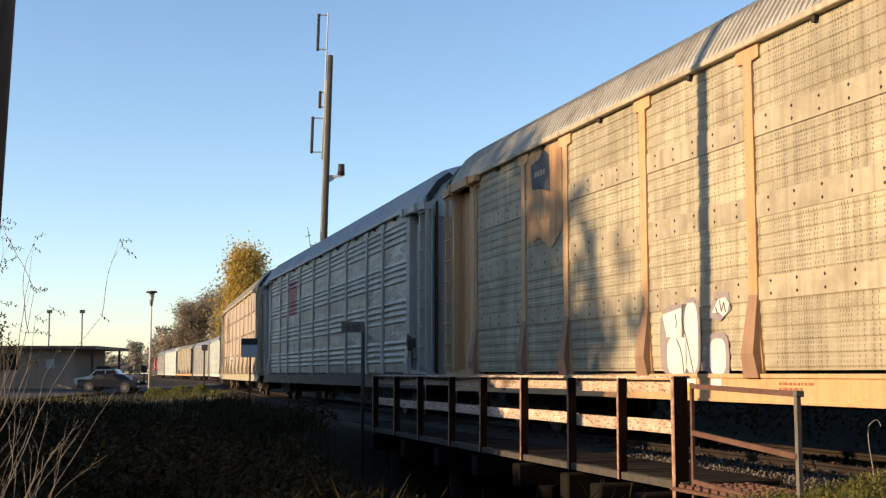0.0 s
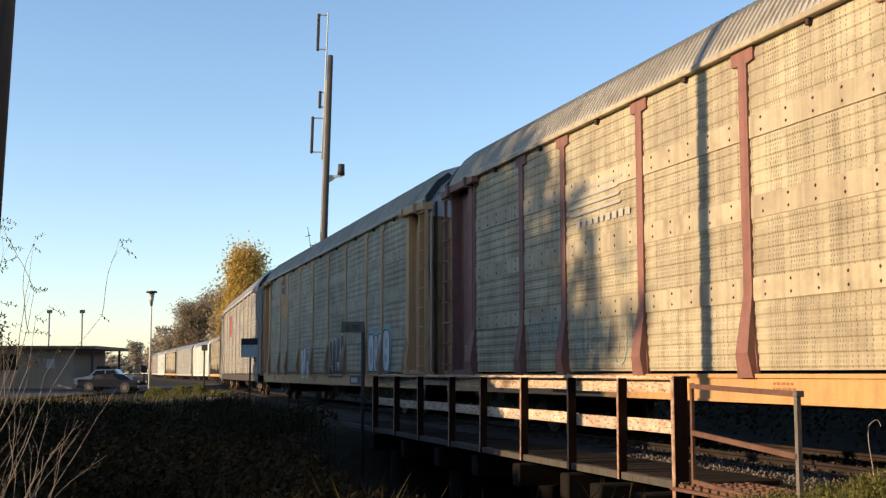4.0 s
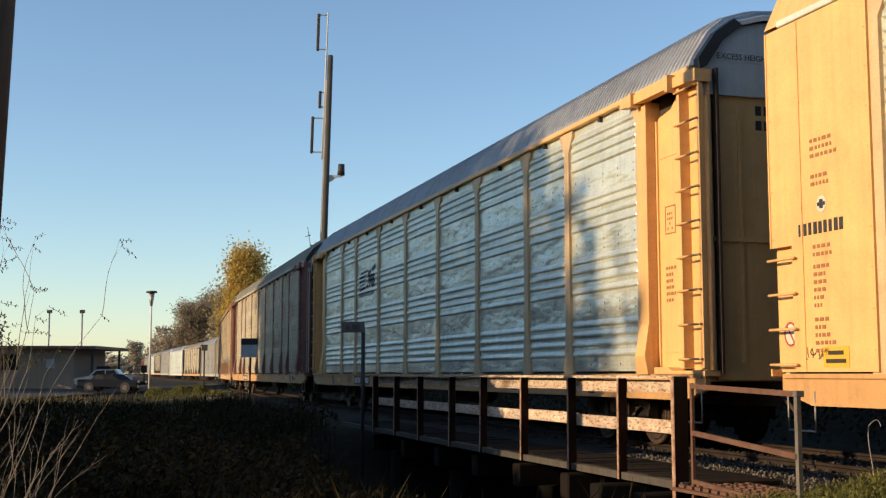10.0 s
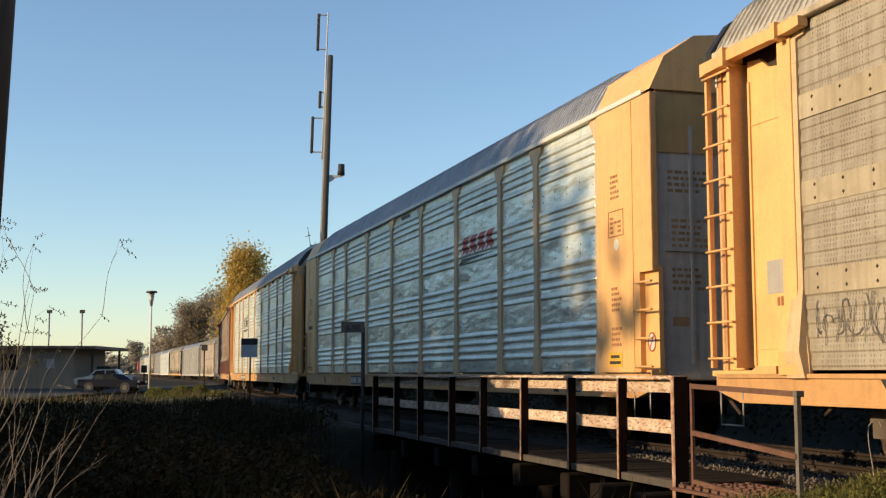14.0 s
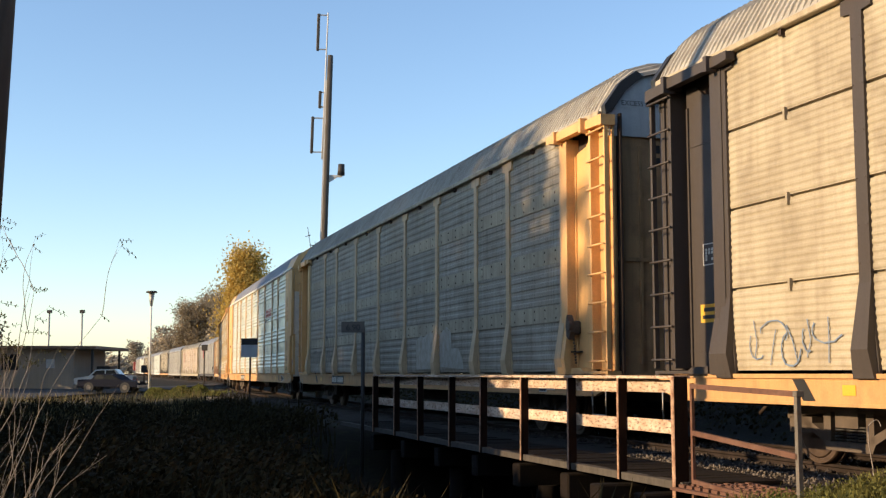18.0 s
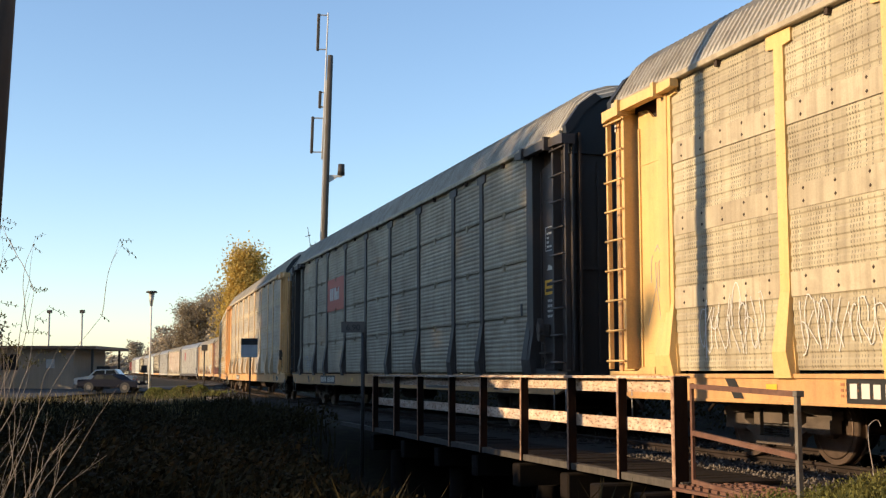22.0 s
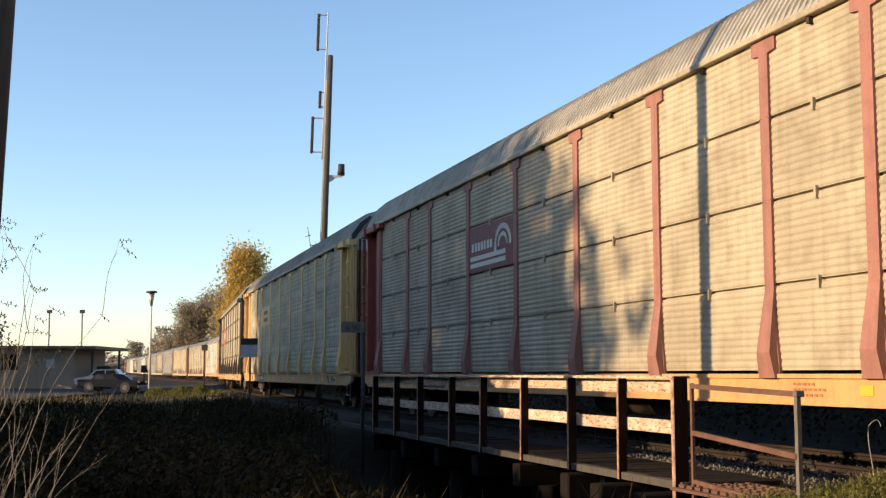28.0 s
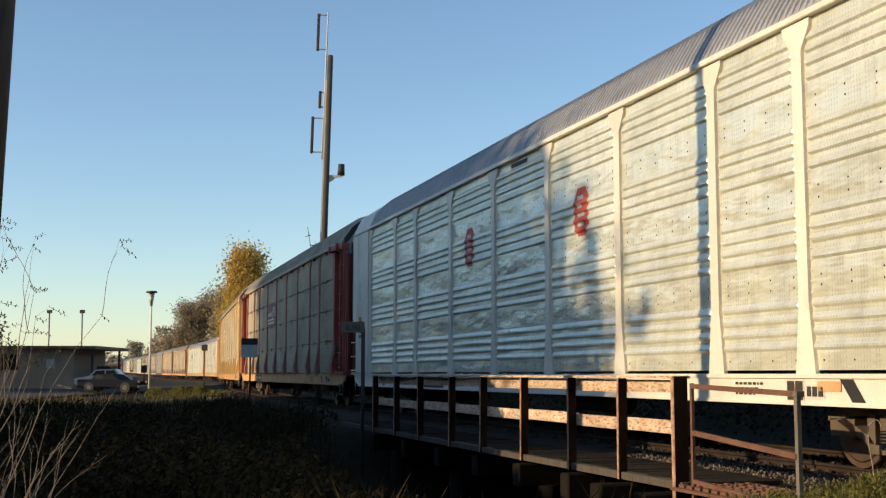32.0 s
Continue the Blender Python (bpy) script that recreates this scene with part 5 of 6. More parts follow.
def thicket(name, label, places, leaf_m, count, size, seed, hgt, cat="shrubs", stalk=False):
    """Scrub as one mass of leaf sprays: places gives (x, y, radius)."""
    r = random.Random(seed)
    verts, faces = [], []
    for _ in range(count):
        x, y, rad = places[r.randrange(len(places))]
        a, q = r.uniform(0, 6.283), math.sqrt(r.random()) * rad
        px, py = x + math.cos(a) * q, y + math.sin(a) * q
        top = hgt * (0.35 + 0.65 * max(0, 1 - (q / rad) ** 2)) * (0.75 + 0.5 * noise.noise((px * 0.4, py * 0.4, 3)))
        c = Vector((px, py, ground_z(px, py) + top * (r.random() ** 0.6)))
        u = Vector((r.gauss(0, 1), r.gauss(0, 1), r.gauss(0, 1))).normalized()
        w = u.orthogonal().normalized()
        v = u.cross(w)
        k = size * r.uniform(0.5, 1.3)
        b = len(verts)
        verts += [tuple(c + w * k), tuple(c + v * k * 0.55), tuple(c - w * k), tuple(c - v * k * 0.55 + u * k * 0.15)]
        faces.append((b, b + 1, b + 2, b + 3))
    me = bpy.data.meshes.new(name)
    me.from_pydata(verts, [], faces)
    me.materials.append(leaf_m)
    return tagged(hang(name, me), label, cat, kind="stuff")


r0 = random.Random(77)
thicket("scrub", "brown and olive scrub along the far side of the track", [(along(s, 7 + r0.uniform(0, 9)).x, along(s, 8).y, 5.0) for s in range(95, 420, 6)], M_LEAF_BROWN, 16000, 0.42, 31, 5.0)
thicket("scrub", "tall brown thicket behind the wagons", [(-44 - 0.62 * i + r0.uniform(-3, 3), 238 + 5.2 * i, 7.0) for i in range(26)], M_LEAF_BROWN, 16000, 0.6, 32, 12.0)
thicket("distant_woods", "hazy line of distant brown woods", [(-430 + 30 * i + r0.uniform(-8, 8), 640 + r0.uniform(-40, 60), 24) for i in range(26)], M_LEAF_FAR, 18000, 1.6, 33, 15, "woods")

# scrub added on that bank so the gap under the wagons stays dark
thicket("far_bank_scrub", "dark low scrub on the bank beyond the rails", [(along(q, 7.2).x, along(q, 7.2).y, 2.6) for q in np.arange(-14, 96, 2.0)], M_WEED, 60000, 0.055, 36, 1.8)

# unseen wood added behind the viewer to cut sky light on near faces
wood = []
for i in range(30):
    wood.append((-13 + 2.0 * i, -10 - 4 * (i % 3) + 0.006 * (2.0 * i - 13) ** 2, 4.6))
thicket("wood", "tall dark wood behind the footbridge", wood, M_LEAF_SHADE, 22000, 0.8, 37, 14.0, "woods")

# second unseen wood, added to keep sky light off the far bank
wood = [(along(q, 10 + 3 * (q % 3)).x, along(q, 10 + 3 * (q % 3)).y, 3.0) for q in range(-40, 17)]
thicket("wood", "dark wood on the bank beyond the rails", wood, M_LEAF_SHADE, 14000, 0.7, 38, 13.0, "woods")

# unseen trees shading train and ditch; the last five added to shade the yard
SW = Vector((to_sun.x, to_sun.y, 0)).normalized()
SU = Vector((SW.y, -SW.x, 0))
SHADE = ((20.7, 36.0, 19.5, 4.1, 1), (24.5, 40.0, 25.0, 5.2, 2), (30.0, 36.0, 26.0, 5.5, 3), (35.5, 40.0, 26.0, 5.5, 4), (41.0, 36.0, 26.0, 5.5, 5), (46.5, 40.0, 26.0, 5.5, 6), (51.8, 37.0, 26.0, 4.6, 7),
         (95.0, 13.0, 15.0, 4.2, 9), (102.0, 14.0, 15.5, 4.4, 10), (109.0, 14.0, 15.0, 4.4, 11), (116.0, 13.0, 15.0, 4.2, 12), (124.0, 13.0, 14.0, 4.2, 13))
for u, w, h, spread, k in SHADE:
    q = SU * u + SW * w
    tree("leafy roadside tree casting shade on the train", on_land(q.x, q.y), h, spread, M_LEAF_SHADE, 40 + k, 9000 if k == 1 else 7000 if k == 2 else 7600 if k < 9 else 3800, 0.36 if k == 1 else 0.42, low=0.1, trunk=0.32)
# hedge added out of view: blocks the sun from bank, ditch and railing
hed = []
for i in range(56):
    u = 17.5 + i * 0.7
    q = SU * u + SW * (5.2 + 0.6 * math.sin(i * 1.7))
    hed.append((q.x, q.y, 1.8))
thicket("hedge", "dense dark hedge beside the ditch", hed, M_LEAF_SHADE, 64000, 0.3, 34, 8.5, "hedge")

# lower hedge, also added out of view, keeps sun off the near weeds
low = []
for i in range(9):
    q = SU * (11.2 + i * 0.7) + SW * (5.4 + 0.5 * math.sin(i * 2.1))
    low.append((q.x, q.y, 1.5))
thicket("low_hedge", "low dark hedge beside the ditch", low, M_LEAF_SHADE, 11000, 0.24, 39, 5.0, "hedge")

# ---- weeds and grass ----
def meadow(name, label, spots, mat_m, seed, hgt, wid, cat="grass"):
    """Curved blades in tufts."""
    r = random.Random(seed)
    verts, faces = [], []
    for x, y, k in spots(r):
        z = ground_z(x, y) - 0.03
        a = r.uniform(0, 6.283)
        h = hgt * r.uniform(0.4, 1.2) * k
        lean = h * r.uniform(0.1, 0.7)
        w = wid * r.uniform(0.6, 1.3)
        d = Vector((math.cos(a), math.sin(a), 0))
        s_ = Vector((-d.y, d.x, 0)) * w
        p0 = Vector((x, y, z))
        p1 = p0 + d * lean * 0.35 + Vector((0, 0, h * 0.65))
        p2 = p0 + d * lean + Vector((0, 0, h))
        b = len(verts)
        verts += [tuple(p0 - s_), tuple(p0 + s_), tuple(p1 + s_ * 0.7), tuple(p1 - s_ * 0.7), tuple(p2)]
        faces += [(b, b + 1, b + 2, b + 3), (b + 3, b + 2, b + 4)]
    me = bpy.data.meshes.new(name)
    me.from_pydata(verts, [], faces)
    me.materials.append(mat_m)
    return tagged(hang(name, me), label, cat, kind="stuff")


def bank(r):
    out = []
    while len(out) < 9000:
        y = r.uniform(12, 50)
        x = r.uniform(-0.45 * y - 1, 3)
        if x < along(max(y - 1, 0)).x - 2.05:
            out.append((x, y, 1))
    return out


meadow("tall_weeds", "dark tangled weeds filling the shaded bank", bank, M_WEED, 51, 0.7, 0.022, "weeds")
r1 = random.Random(8)
brush = []
while len(brush) < 230:
    y = r1.uniform(13, 46)
    x = r1.uniform(-0.45 * y, 1)
    if x < along(max(y - 1, 0)).x - 2.6:
        brush.append((x, y, r1.uniform(0.6, 1.5)))
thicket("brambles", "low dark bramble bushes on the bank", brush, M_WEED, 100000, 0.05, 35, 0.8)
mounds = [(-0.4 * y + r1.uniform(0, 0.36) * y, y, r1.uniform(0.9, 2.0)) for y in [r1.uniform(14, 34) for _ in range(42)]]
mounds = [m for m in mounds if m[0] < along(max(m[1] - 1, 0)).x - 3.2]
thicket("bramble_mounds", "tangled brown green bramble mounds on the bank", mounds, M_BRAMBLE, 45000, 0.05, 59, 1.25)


def verge(r):
    out = []
    for _ in range(16000):
        x, y = r.uniform(2.2, 6.6), r.uniform(7.4, 11.6)
        a = along(y - 1.5)
        if -3.6 < x - a.x < -1.35 + 0.35 * noise.noise((x * 1.5, y * 1.5, 0)):
            out.append((x, y, 0.6 + 0.5 * noise.noise((x * 2, y * 2, 5))))
    return out


meadow("verge_grass", "sunlit green and yellow grass at the track side", verge, M_GRASS, 52, 0.26, 0.009)
meadow("track_tufts", "thin dry grass tufts between the rails", lambda r: [(c.x, c.y, 1) for c in (along(s + r.gauss(0, 0.2), o + r.gauss(0, 0.14)) for s, o in [(r.uniform(2, 24), r.choice((-0.9, -1.1, 0.2))) for _ in range(60)] for _ in range(22))], M_GRASS, 53, 0.24, 0.006)
thicket("lamp_bush", "sunlit yellow green bush at the foot of the lamp post", [(-16.2 + dx, 72.0 + dy, k) for dx, dy, k in ((-1.5, 1, 0.6), (-0.9, 0, 0.9), (-0.2, 1, 0.9), (0.5, -1, 0.8), (1.1, 1, 0.7))], M_GRASS, 12000, 0.075, 54, 0.85)
meadow("lamp_grass", "short yellowing grass round the lamp post", lambda r: [(r.gauss(-15.2, 1.0), r.uniform(68, 78), r.uniform(0.4, 1)) for _ in range(2200)], M_GRASS, 58, 0.35, 0.03)
meadow("yard_weeds", "pale dry weeds at the edge of the yard", lambda r: [(r.uniform(-0.39, -0.2) * y, y, r.choice((0.5, 1, 1.6))) for y in [r.uniform(32, 60) for _ in range(9000)]], M_DRYGRASS, 55, 0.4, 0.014)

def broad(r):
    out = []
    while len(out) < 260:
        x, y = r.uniform(2.3, 4.6), r.uniform(8.2, 10.8)
        if x - along(y - 1.5).x < -1.3:
            out.append((x, y, r.uniform(0.1, 0.22)))
    return out


thicket("verge_plants", "small leafy green and yellow plants in the verge", broad(random.Random(4)), M_VERGE, 9000, 0.016, 57, 0.26, "weeds")

stalk = empty("tall_weed", pose(4.05, 11.3, -0.25), "thin dry weed stalk beside the rails", "weed")
bm = bmesh.new()
p = Vector((0, 0, 0))
for j in range(8):
    q = p + Vector((0.012 * math.sin(j), 0.01, 0.1))
    add_tube(bm, p, q, 0.006, 0.005, 5, cap=False)
    p = q
for j in range(6):
    q = p + Vector((0.03 - 0.004 * j, 0, 0.035 - 0.014 * j))
    add_tube(bm, p, q, 0.005, 0.004, 5, cap=False)
    p = q
part("stem", bm, M_TWIG, stalk)

# the bare shrub by the viewer
shrub = empty("bare_shrub", pose(-2.62, 7.0, -0.65), "bare pale stemmed shrub with a few dry leaves", "shrub")
r2 = random.Random(21)
dry = []


def twig(bm, p, d, length, k, depth):
    """A bending shoot that forks as it thins."""
    n = 7 if depth else 10
    for j in range(n):
        d = (d + Vector((r2.uniform(-0.16, 0.16), r2.uniform(-0.16, 0.16), r2.uniform(-0.1, 0.12)))).normalized()
        q = p + d * (length / n)
        add_tube(bm, p, q, k * (1 - j / n * 0.75), k * (1 - (j + 1) / n * 0.75), 5, cap=False)
        if depth < 2 and j > 1 and r2.random() < (0.5 if depth == 0 else 0.35):
            e = (d + Vector((r2.uniform(-0.7, 0.7), r2.uniform(-0.6, 0.6), r2.uniform(-0.1, 0.5)))).normalized()
            twig(bm, q, e, length * r2.uniform(0.2, 0.42), k * 0.5, depth + 1)
        p = q
    dry.append((p, depth))


for i in range(52):
    bm = bmesh.new()
    x = r2.uniform(-0.45, 0.05)
    lean = Vector((r2.uniform(-0.1, 0.22), r2.uniform(-0.15, 0.15), 1.0)) if i % 4 else Vector((r2.uniform(0.25, 0.55), r2.uniform(-0.2, 0.2), 1.0))
    h = (r2.uniform(1.3, 2.4) if x < -0.2 else r2.uniform(0.8, 1.4)) if i % 4 else r2.uniform(0.45, 0.85)
    twig(bm, Vector((x, r2.uniform(-0.3, 0.3), 0)), lean.normalized(), h, r2.uniform(0.0035, 0.0065), 0)
    part("stem", bm, M_TWIG, shrub)
bm = bmesh.new()
for e, depth in dry:
    n = r2.randrange(4, 9) if e.z > 1.75 else r2.randrange(0, 2)
    drift = Vector((r2.uniform(0.3, 1), r2.uniform(-0.3, 0.3), r2.uniform(-0.5, 0.2))).normalized()
    if n:
        add_tube(bm, e, e + drift * 0.014 * n, 0.0016, 0.001, 3, cap=False)
    for j in range(n):
        c = e + drift * 0.014 * j + Vector((r2.uniform(-0.008, 0.008), r2.uniform(-0.01, 0.01), 0))
        k = r2.uniform(0.012, 0.024)
        u = Vector((r2.uniform(-0.3, 0.6), r2.uniform(-0.5, 0.5), -1.0 if j % 2 else 0.6)).normalized()
        w = u.orthogonal() * 0.32
        bm.faces.new([bm.verts.new(p) for p in (c, c + (u + w) * k * 0.5, c + u * k, c + (u - w) * k * 0.5)])
tagged(part("dry_leaves", bm, M_LEAF_OLIVE, shrub), kind="stuff")


# ---- paint, marks and stickers on the wagons ----
SILLX, BAYX, SOLIDX = -1.506, -1.343, -1.538


def number_board(wagon, y_front, width, rng, colour=M_INK_W, ground=M_BLACK):
    """A dark patch on the sill with pale bars in place of its number."""
    wagon.plate("number_patch", [rect(y_front - width, y_front, 0.738, 0.995)], ground, "dark patch with pale bars", SILLX)
    wagon.plate("number_bars", bars(y_front - 0.06, 0.79, width * 0.4, 0.16, 4, rng) + bars(y_front - width * 0.5, 0.79, width * 0.46, 0.16, 6, rng), colour, "", SILLX - 0.004)


def placard(wagon, y, rng):
    wagon.plate("data_placard_blocks", [rect(y - 0.34, y, 0.74, 0.99), rect(y - 0.72, y - 0.38, 0.78, 0.93)], M_INK_W, "white bordered data placard", SILLX)
    wagon.plate("placard_fields", [rect(y - 0.16, y - 0.02, 0.81, 0.97), rect(y - 0.32, y - 0.18, 0.81, 0.97), rect(y - 0.32, y - 0.02, 0.755, 0.795),
                                   rect(y - 0.48, y - 0.4, 0.8, 0.91), rect(y - 0.59, y - 0.5, 0.8, 0.91), rect(y - 0.7, y - 0.61, 0.8, 0.91)], M_INK_K, "", SILLX - 0.004)


def sill_dressing(wagon, rng, ink=M_INK_RUST):
    """Small stencils, reflectors and brackets along the sill."""
    for y in (9.4, 3.1, -2.4, -8.7):
        wagon.plate("reflector", [rect(y - 0.22, y, 0.82, 0.93)], M_STICKER, "yellow reflector strip", SILLX)
    for y in (8.0, 0.9, -7.5):
        wagon.plate("sill_stencil", text_lines(y, 0.92, 0.6, 3, 0.06, rng), ink, "small faded stencil", SILLX)
    for y in (10.3, -9.6):
        wagon.plate("jacking_bracket", [[(y, 0.99), (y - 0.22, 0.99), (y - 0.42, 0.75), (y - 0.2, 0.75)]], M_BLACK, "dark bracket opening", SILLX)


def text_block(wagon, y, z, w, rows, rng, ink, x=BAYX):
    wagon.plate("stencil_lines", text_lines(y, z, w, rows, 0.09, rng), ink, "small stencilled lines", x)


def sticker(wagon, y0, y1, z0, z1, x=BAYX):
    wagon.plate("yellow_sticker", [rect(y0, y1, z0, z1)], M_STICKER, "yellow sticker", x)
    h = (z1 - z0) / 5
    wagon.plate("sticker_bars", [rect(y0 + 0.05, y1 - 0.05, z0 + h, z0 + 2 * h), rect(y0 + 0.09, y1 - 0.09, z0 + 3 * h, z0 + 4 * h)], M_INK_K, "", x - 0.004)


def outlined_box(wagon, y0, y1, z0, z1, ink, rng, x=BAYX):
    t = 0.016
    o = [rect(y0, y1, z0, z0 + t), rect(y0, y1, z1 - t, z1), rect(y0, y0 + t, z0 + t, z1 - t), rect(y1 - t, y1, z0 + t, z1 - t)]
    rows = 4
    for k in range(rows):
        z = z0 + 0.06 + (z1 - z0 - 0.12) * k / rows
        o += [rect(y1 - 0.06 - (j + 1) * (y1 - y0 - 0.12) / 3 + 0.03, y1 - 0.06 - j * (y1 - y0 - 0.12) / 3, z, z + 0.035) for j in range(3) if rng.random() < 0.7]
    wagon.plate("data_box", o, ink, "outlined data box", x)


def scribble(wagon, y0, y1, z0, z1, n, ink, rng, w=0.025, name="spray_scrawl", label="loose spray painted scrawl", x=FACE):
    out = []
    for i in range(n):
        cy = y1 - (y1 - y0) * (i + 0.5) / n
        h = (z1 - z0) / 2
        a = rng.uniform(0, 360)
        out += stroke(loop(cy, (z0 + z1) / 2 + rng.uniform(-0.4, 0.4) * h, (y1 - y0) / n * rng.uniform(0.3, 0.9), h * rng.uniform(0.3, 0.9), a, a + rng.uniform(90, 260), 10, 0.06, rng), w * rng.uniform(0.5, 0.9))
        out += stroke([(cy + rng.uniform(-0.3, 0.3) * h, z1 - rng.uniform(0, 0.5) * h), (cy + rng.uniform(-0.2, 0.2) * h, (z0 + z1) / 2), (cy + rng.uniform(-0.5, 0.5) * h, z0 + rng.uniform(0, 0.4) * h)], w * 0.6)
    tagged(wagon.plate(name, out, ink, label, x), kind="stuff")


def blob(y, z, ry, rz, n=14):
    """A tall rounded letter form."""
    return [(y + ry * math.copysign(abs(math.cos(a)) ** 0.6, math.cos(a)), z + rz * math.copysign(abs(math.sin(a)) ** 0.6, math.sin(a))) for a in [2 * math.pi * i / n for i in range(n)]]


rg = random.Random(99)
for wg in (W1, W2, W3, W4, W5, W6, W7, W8):
    sill_dressing(wg, rg)
sill_dressing(W9, rg, M_INK_K)
for wg, y in ((W1, -10.9), (W2, -10.4), (W3, -6.25), (W4, -10.6), (W5, -10.6), (W6, -10.3), (W7, -10.35), (W8, -10.5), (W9, -8.6)):
    placard(wg, y, rg)
for wg, y, w in ((W2, 7.5, 1.9), (W3, 7.02, 1.9), (W4, 6.1, 1.85), (W6, 7.9, 2.4), (W7, 7.9, 1.9), (W9, 6.2, 1.5), (W8, 7.6, 1.8), (W5, 7.5, 1.8)):
    number_board(wg, y, w, rg)
number_board(W6, -5.0, 2.0, rg, ground=M_BOARD)
W6.plate("reflector", [rect(-4.9, -4.4, 0.76, 0.97)], M_ORANGE, "orange square on the sill", SILLX)
W1.plate("sill_patch", [rect(-6.5, -5.05, 0.738, 0.995)], M_BOARD, "dark patch with pale bars", SILLX)
W1.plate("sill_bars", bars(-5.3, 0.8, 0.85, 0.14, 3, rg), M_INK_W, "pale bars on the sill", SILLX - 0.004)

# first wagon: torn poster panel and three pieces of graffiti
W1.plate("torn_poster", [[(8.78, 3.4), (8.78, 5.0), (7.2, 5.02), (7.2, 3.5), (7.7, 3.2), (8.2, 3.45)]], M_ENDRUST, "faded torn brown poster board", FACE - 0.002)
W1.plate("poster_emblem", [[(8.55, 4.35), (8.6, 4.8), (8.2, 4.86), (8.0, 5.0), (7.75, 4.86), (7.7, 4.2), (8.1, 4.3)]], M_SPRAY_K, "dark torn emblem", FACE - 0.006)
W1.plate("poster_bars", bars(8.4, 4.55, 0.5, 0.1, 4, rg) + bars(8.2, 3.75, 0.4, 0.4, 3, rg, 0.5), M_BAND_A, "torn pale scraps", FACE - 0.01)
W1.plate("spray_halo_fields", [blob(3.33, 1.5, 0.5, 0.5), blob(2.95, 1.55, 0.26, 0.52), blob(2.28, 1.26, 0.28, 0.32), [(2.52, 1.78), (2.3, 2.1), (2.0, 2.08), (1.95, 1.85), (2.2, 1.72)]], M_HALO, "thin purple grey spray halo", FACE - 0.001)
W1.plate("spray_letters", [[(3.73, 1.87), (3.19, 1.94), (3.2, 1.56), (3.62, 1.55)], blob(3.34, 1.3, 0.28, 0.26), blob(2.94, 1.53, 0.18, 0.47), blob(2.28, 1.27, 0.2, 0.23),
                           [(2.4, 1.83), (2.24, 1.99), (2.08, 2.02), (1.98, 1.93), (2.02, 1.82), (2.12, 1.77), (2.22, 1.83)]], M_SPRAY, "white block spray letters", FACE - 0.005)
W1.plate("spray_letters", [rect(3.1, 3.5, 0.9, 0.99), rect(2.8, 3.05, 0.9, 0.99), rect(2.16, 2.42, 0.88, 0.99)], M_SPRAY, "white spray on the sill", SILLX)
for o in ([(3.36, 1.86), (3.33, 1.75), (3.35, 1.68)], [(3.16, 1.98), (3.18, 1.75), (3.08, 1.55), (2.98, 1.3), (2.9, 1.08)], [(3.34, 1.52), (3.24, 1.4), (3.18, 1.25), (3.16, 1.08)], [(2.3, 1.9), (2.26, 1.82)], [(2.2, 1.98), (2.16, 1.84), (2.1, 1.95), (2.06, 1.83)]):
    W1.plate("spray_outline", stroke(o, 0.018), M_SPRAY_K, "dark spray line", FACE - 0.009)
tag = [(-1.98, 1.62, 0.24, 0.52), (-2.55, 1.63, 0.23, 0.52), (-3.22, 1.66, 0.25, 0.56), (-3.8, 1.78, 0.28, 0.5)]
W1.plate("spray_fill_fields", [blob(*b) for b in tag] + [rect(-4.05, -1.7, 1.1, 1.55)], M_SPRAY_K, "black spray fill")
W1.plate("spray_fill_fields", [rect(-4.05, -1.7, 0.93, 0.995)], M_SPRAY_K, "black spray fill on the sill", SILLX)
OUT = [[(y + a, 1.14)] + loop(y, z + b * 0.45, a, b * 0.55, 0, 180, 8) + [(y - a, 1.14)] for y, z, a, b in tag[:3]]
OUT += [[(-3.5, 1.5)] + loop(-3.8, 2.0, 0.28, 0.28, 0, 180, 8) + [(-4.1, 1.5)], [(-3.36, 1.14)] + loop(-3.54, 1.6, 0.18, 0.2, 0, 180, 8) + [(-3.75, 1.14)],
        [(-1.92, 1.66), (-1.92, 1.3), (-2.15, 1.26), (-2.28, 1.14)], [(-3.82, 1.9), (-3.86, 1.7), (-3.92, 1.5), (-3.84, 1.45)], [(-4.1, 1.85), (-4.0, 1.5), (-4.02, 1.2), (-4.1, 1.1), (-3.95, 1.08)], [(-4.18, 1.8), (-4.12, 1.5), (-4.1, 1.25)]]
for o in OUT:
    W1.plate("spray_outline", stroke(o, 0.035), M_INK_W, "white spray outline", FACE - 0.006)
W1.plate("spray_letters", [[(-3.0, 1.42), (-3.3, 1.42), (-3.26, 1.14), (-3.2, 1.14)]], M_INK_W, "white wedge", FACE - 0.006)
tag = [(-7.75, 1.62, 0.36, 0.52), (-8.35, 1.6, 0.26, 0.5), (-8.8, 1.55, 0.22, 0.58), (-9.5, 1.66, 0.4, 0.55)]
W1.plate("spray_halo_fields", [blob(y - 0.04, z + 0.05, a + 0.09, b + 0.1) for y, z, a, b in tag], M_INK_BLUE, "pale blue spray halo")
W1.plate("spray_letters", [blob(*b) for b in tag], M_SPRAY, "white puffy spray letters", FACE - 0.005)
W1.plate("spray_counter_fields", [blob(-7.75, 1.55, 0.1, 0.25), blob(-8.35, 1.85, 0.07, 0.13), blob(-8.35, 1.35, 0.05, 0.2), blob(-8.82, 1.5, 0.07, 0.18), blob(-9.5, 1.85, 0.09, 0.13), blob(-9.5, 1.45, 0.1, 0.1)], M_GREY, "dark counters of the letters", FACE - 0.01)
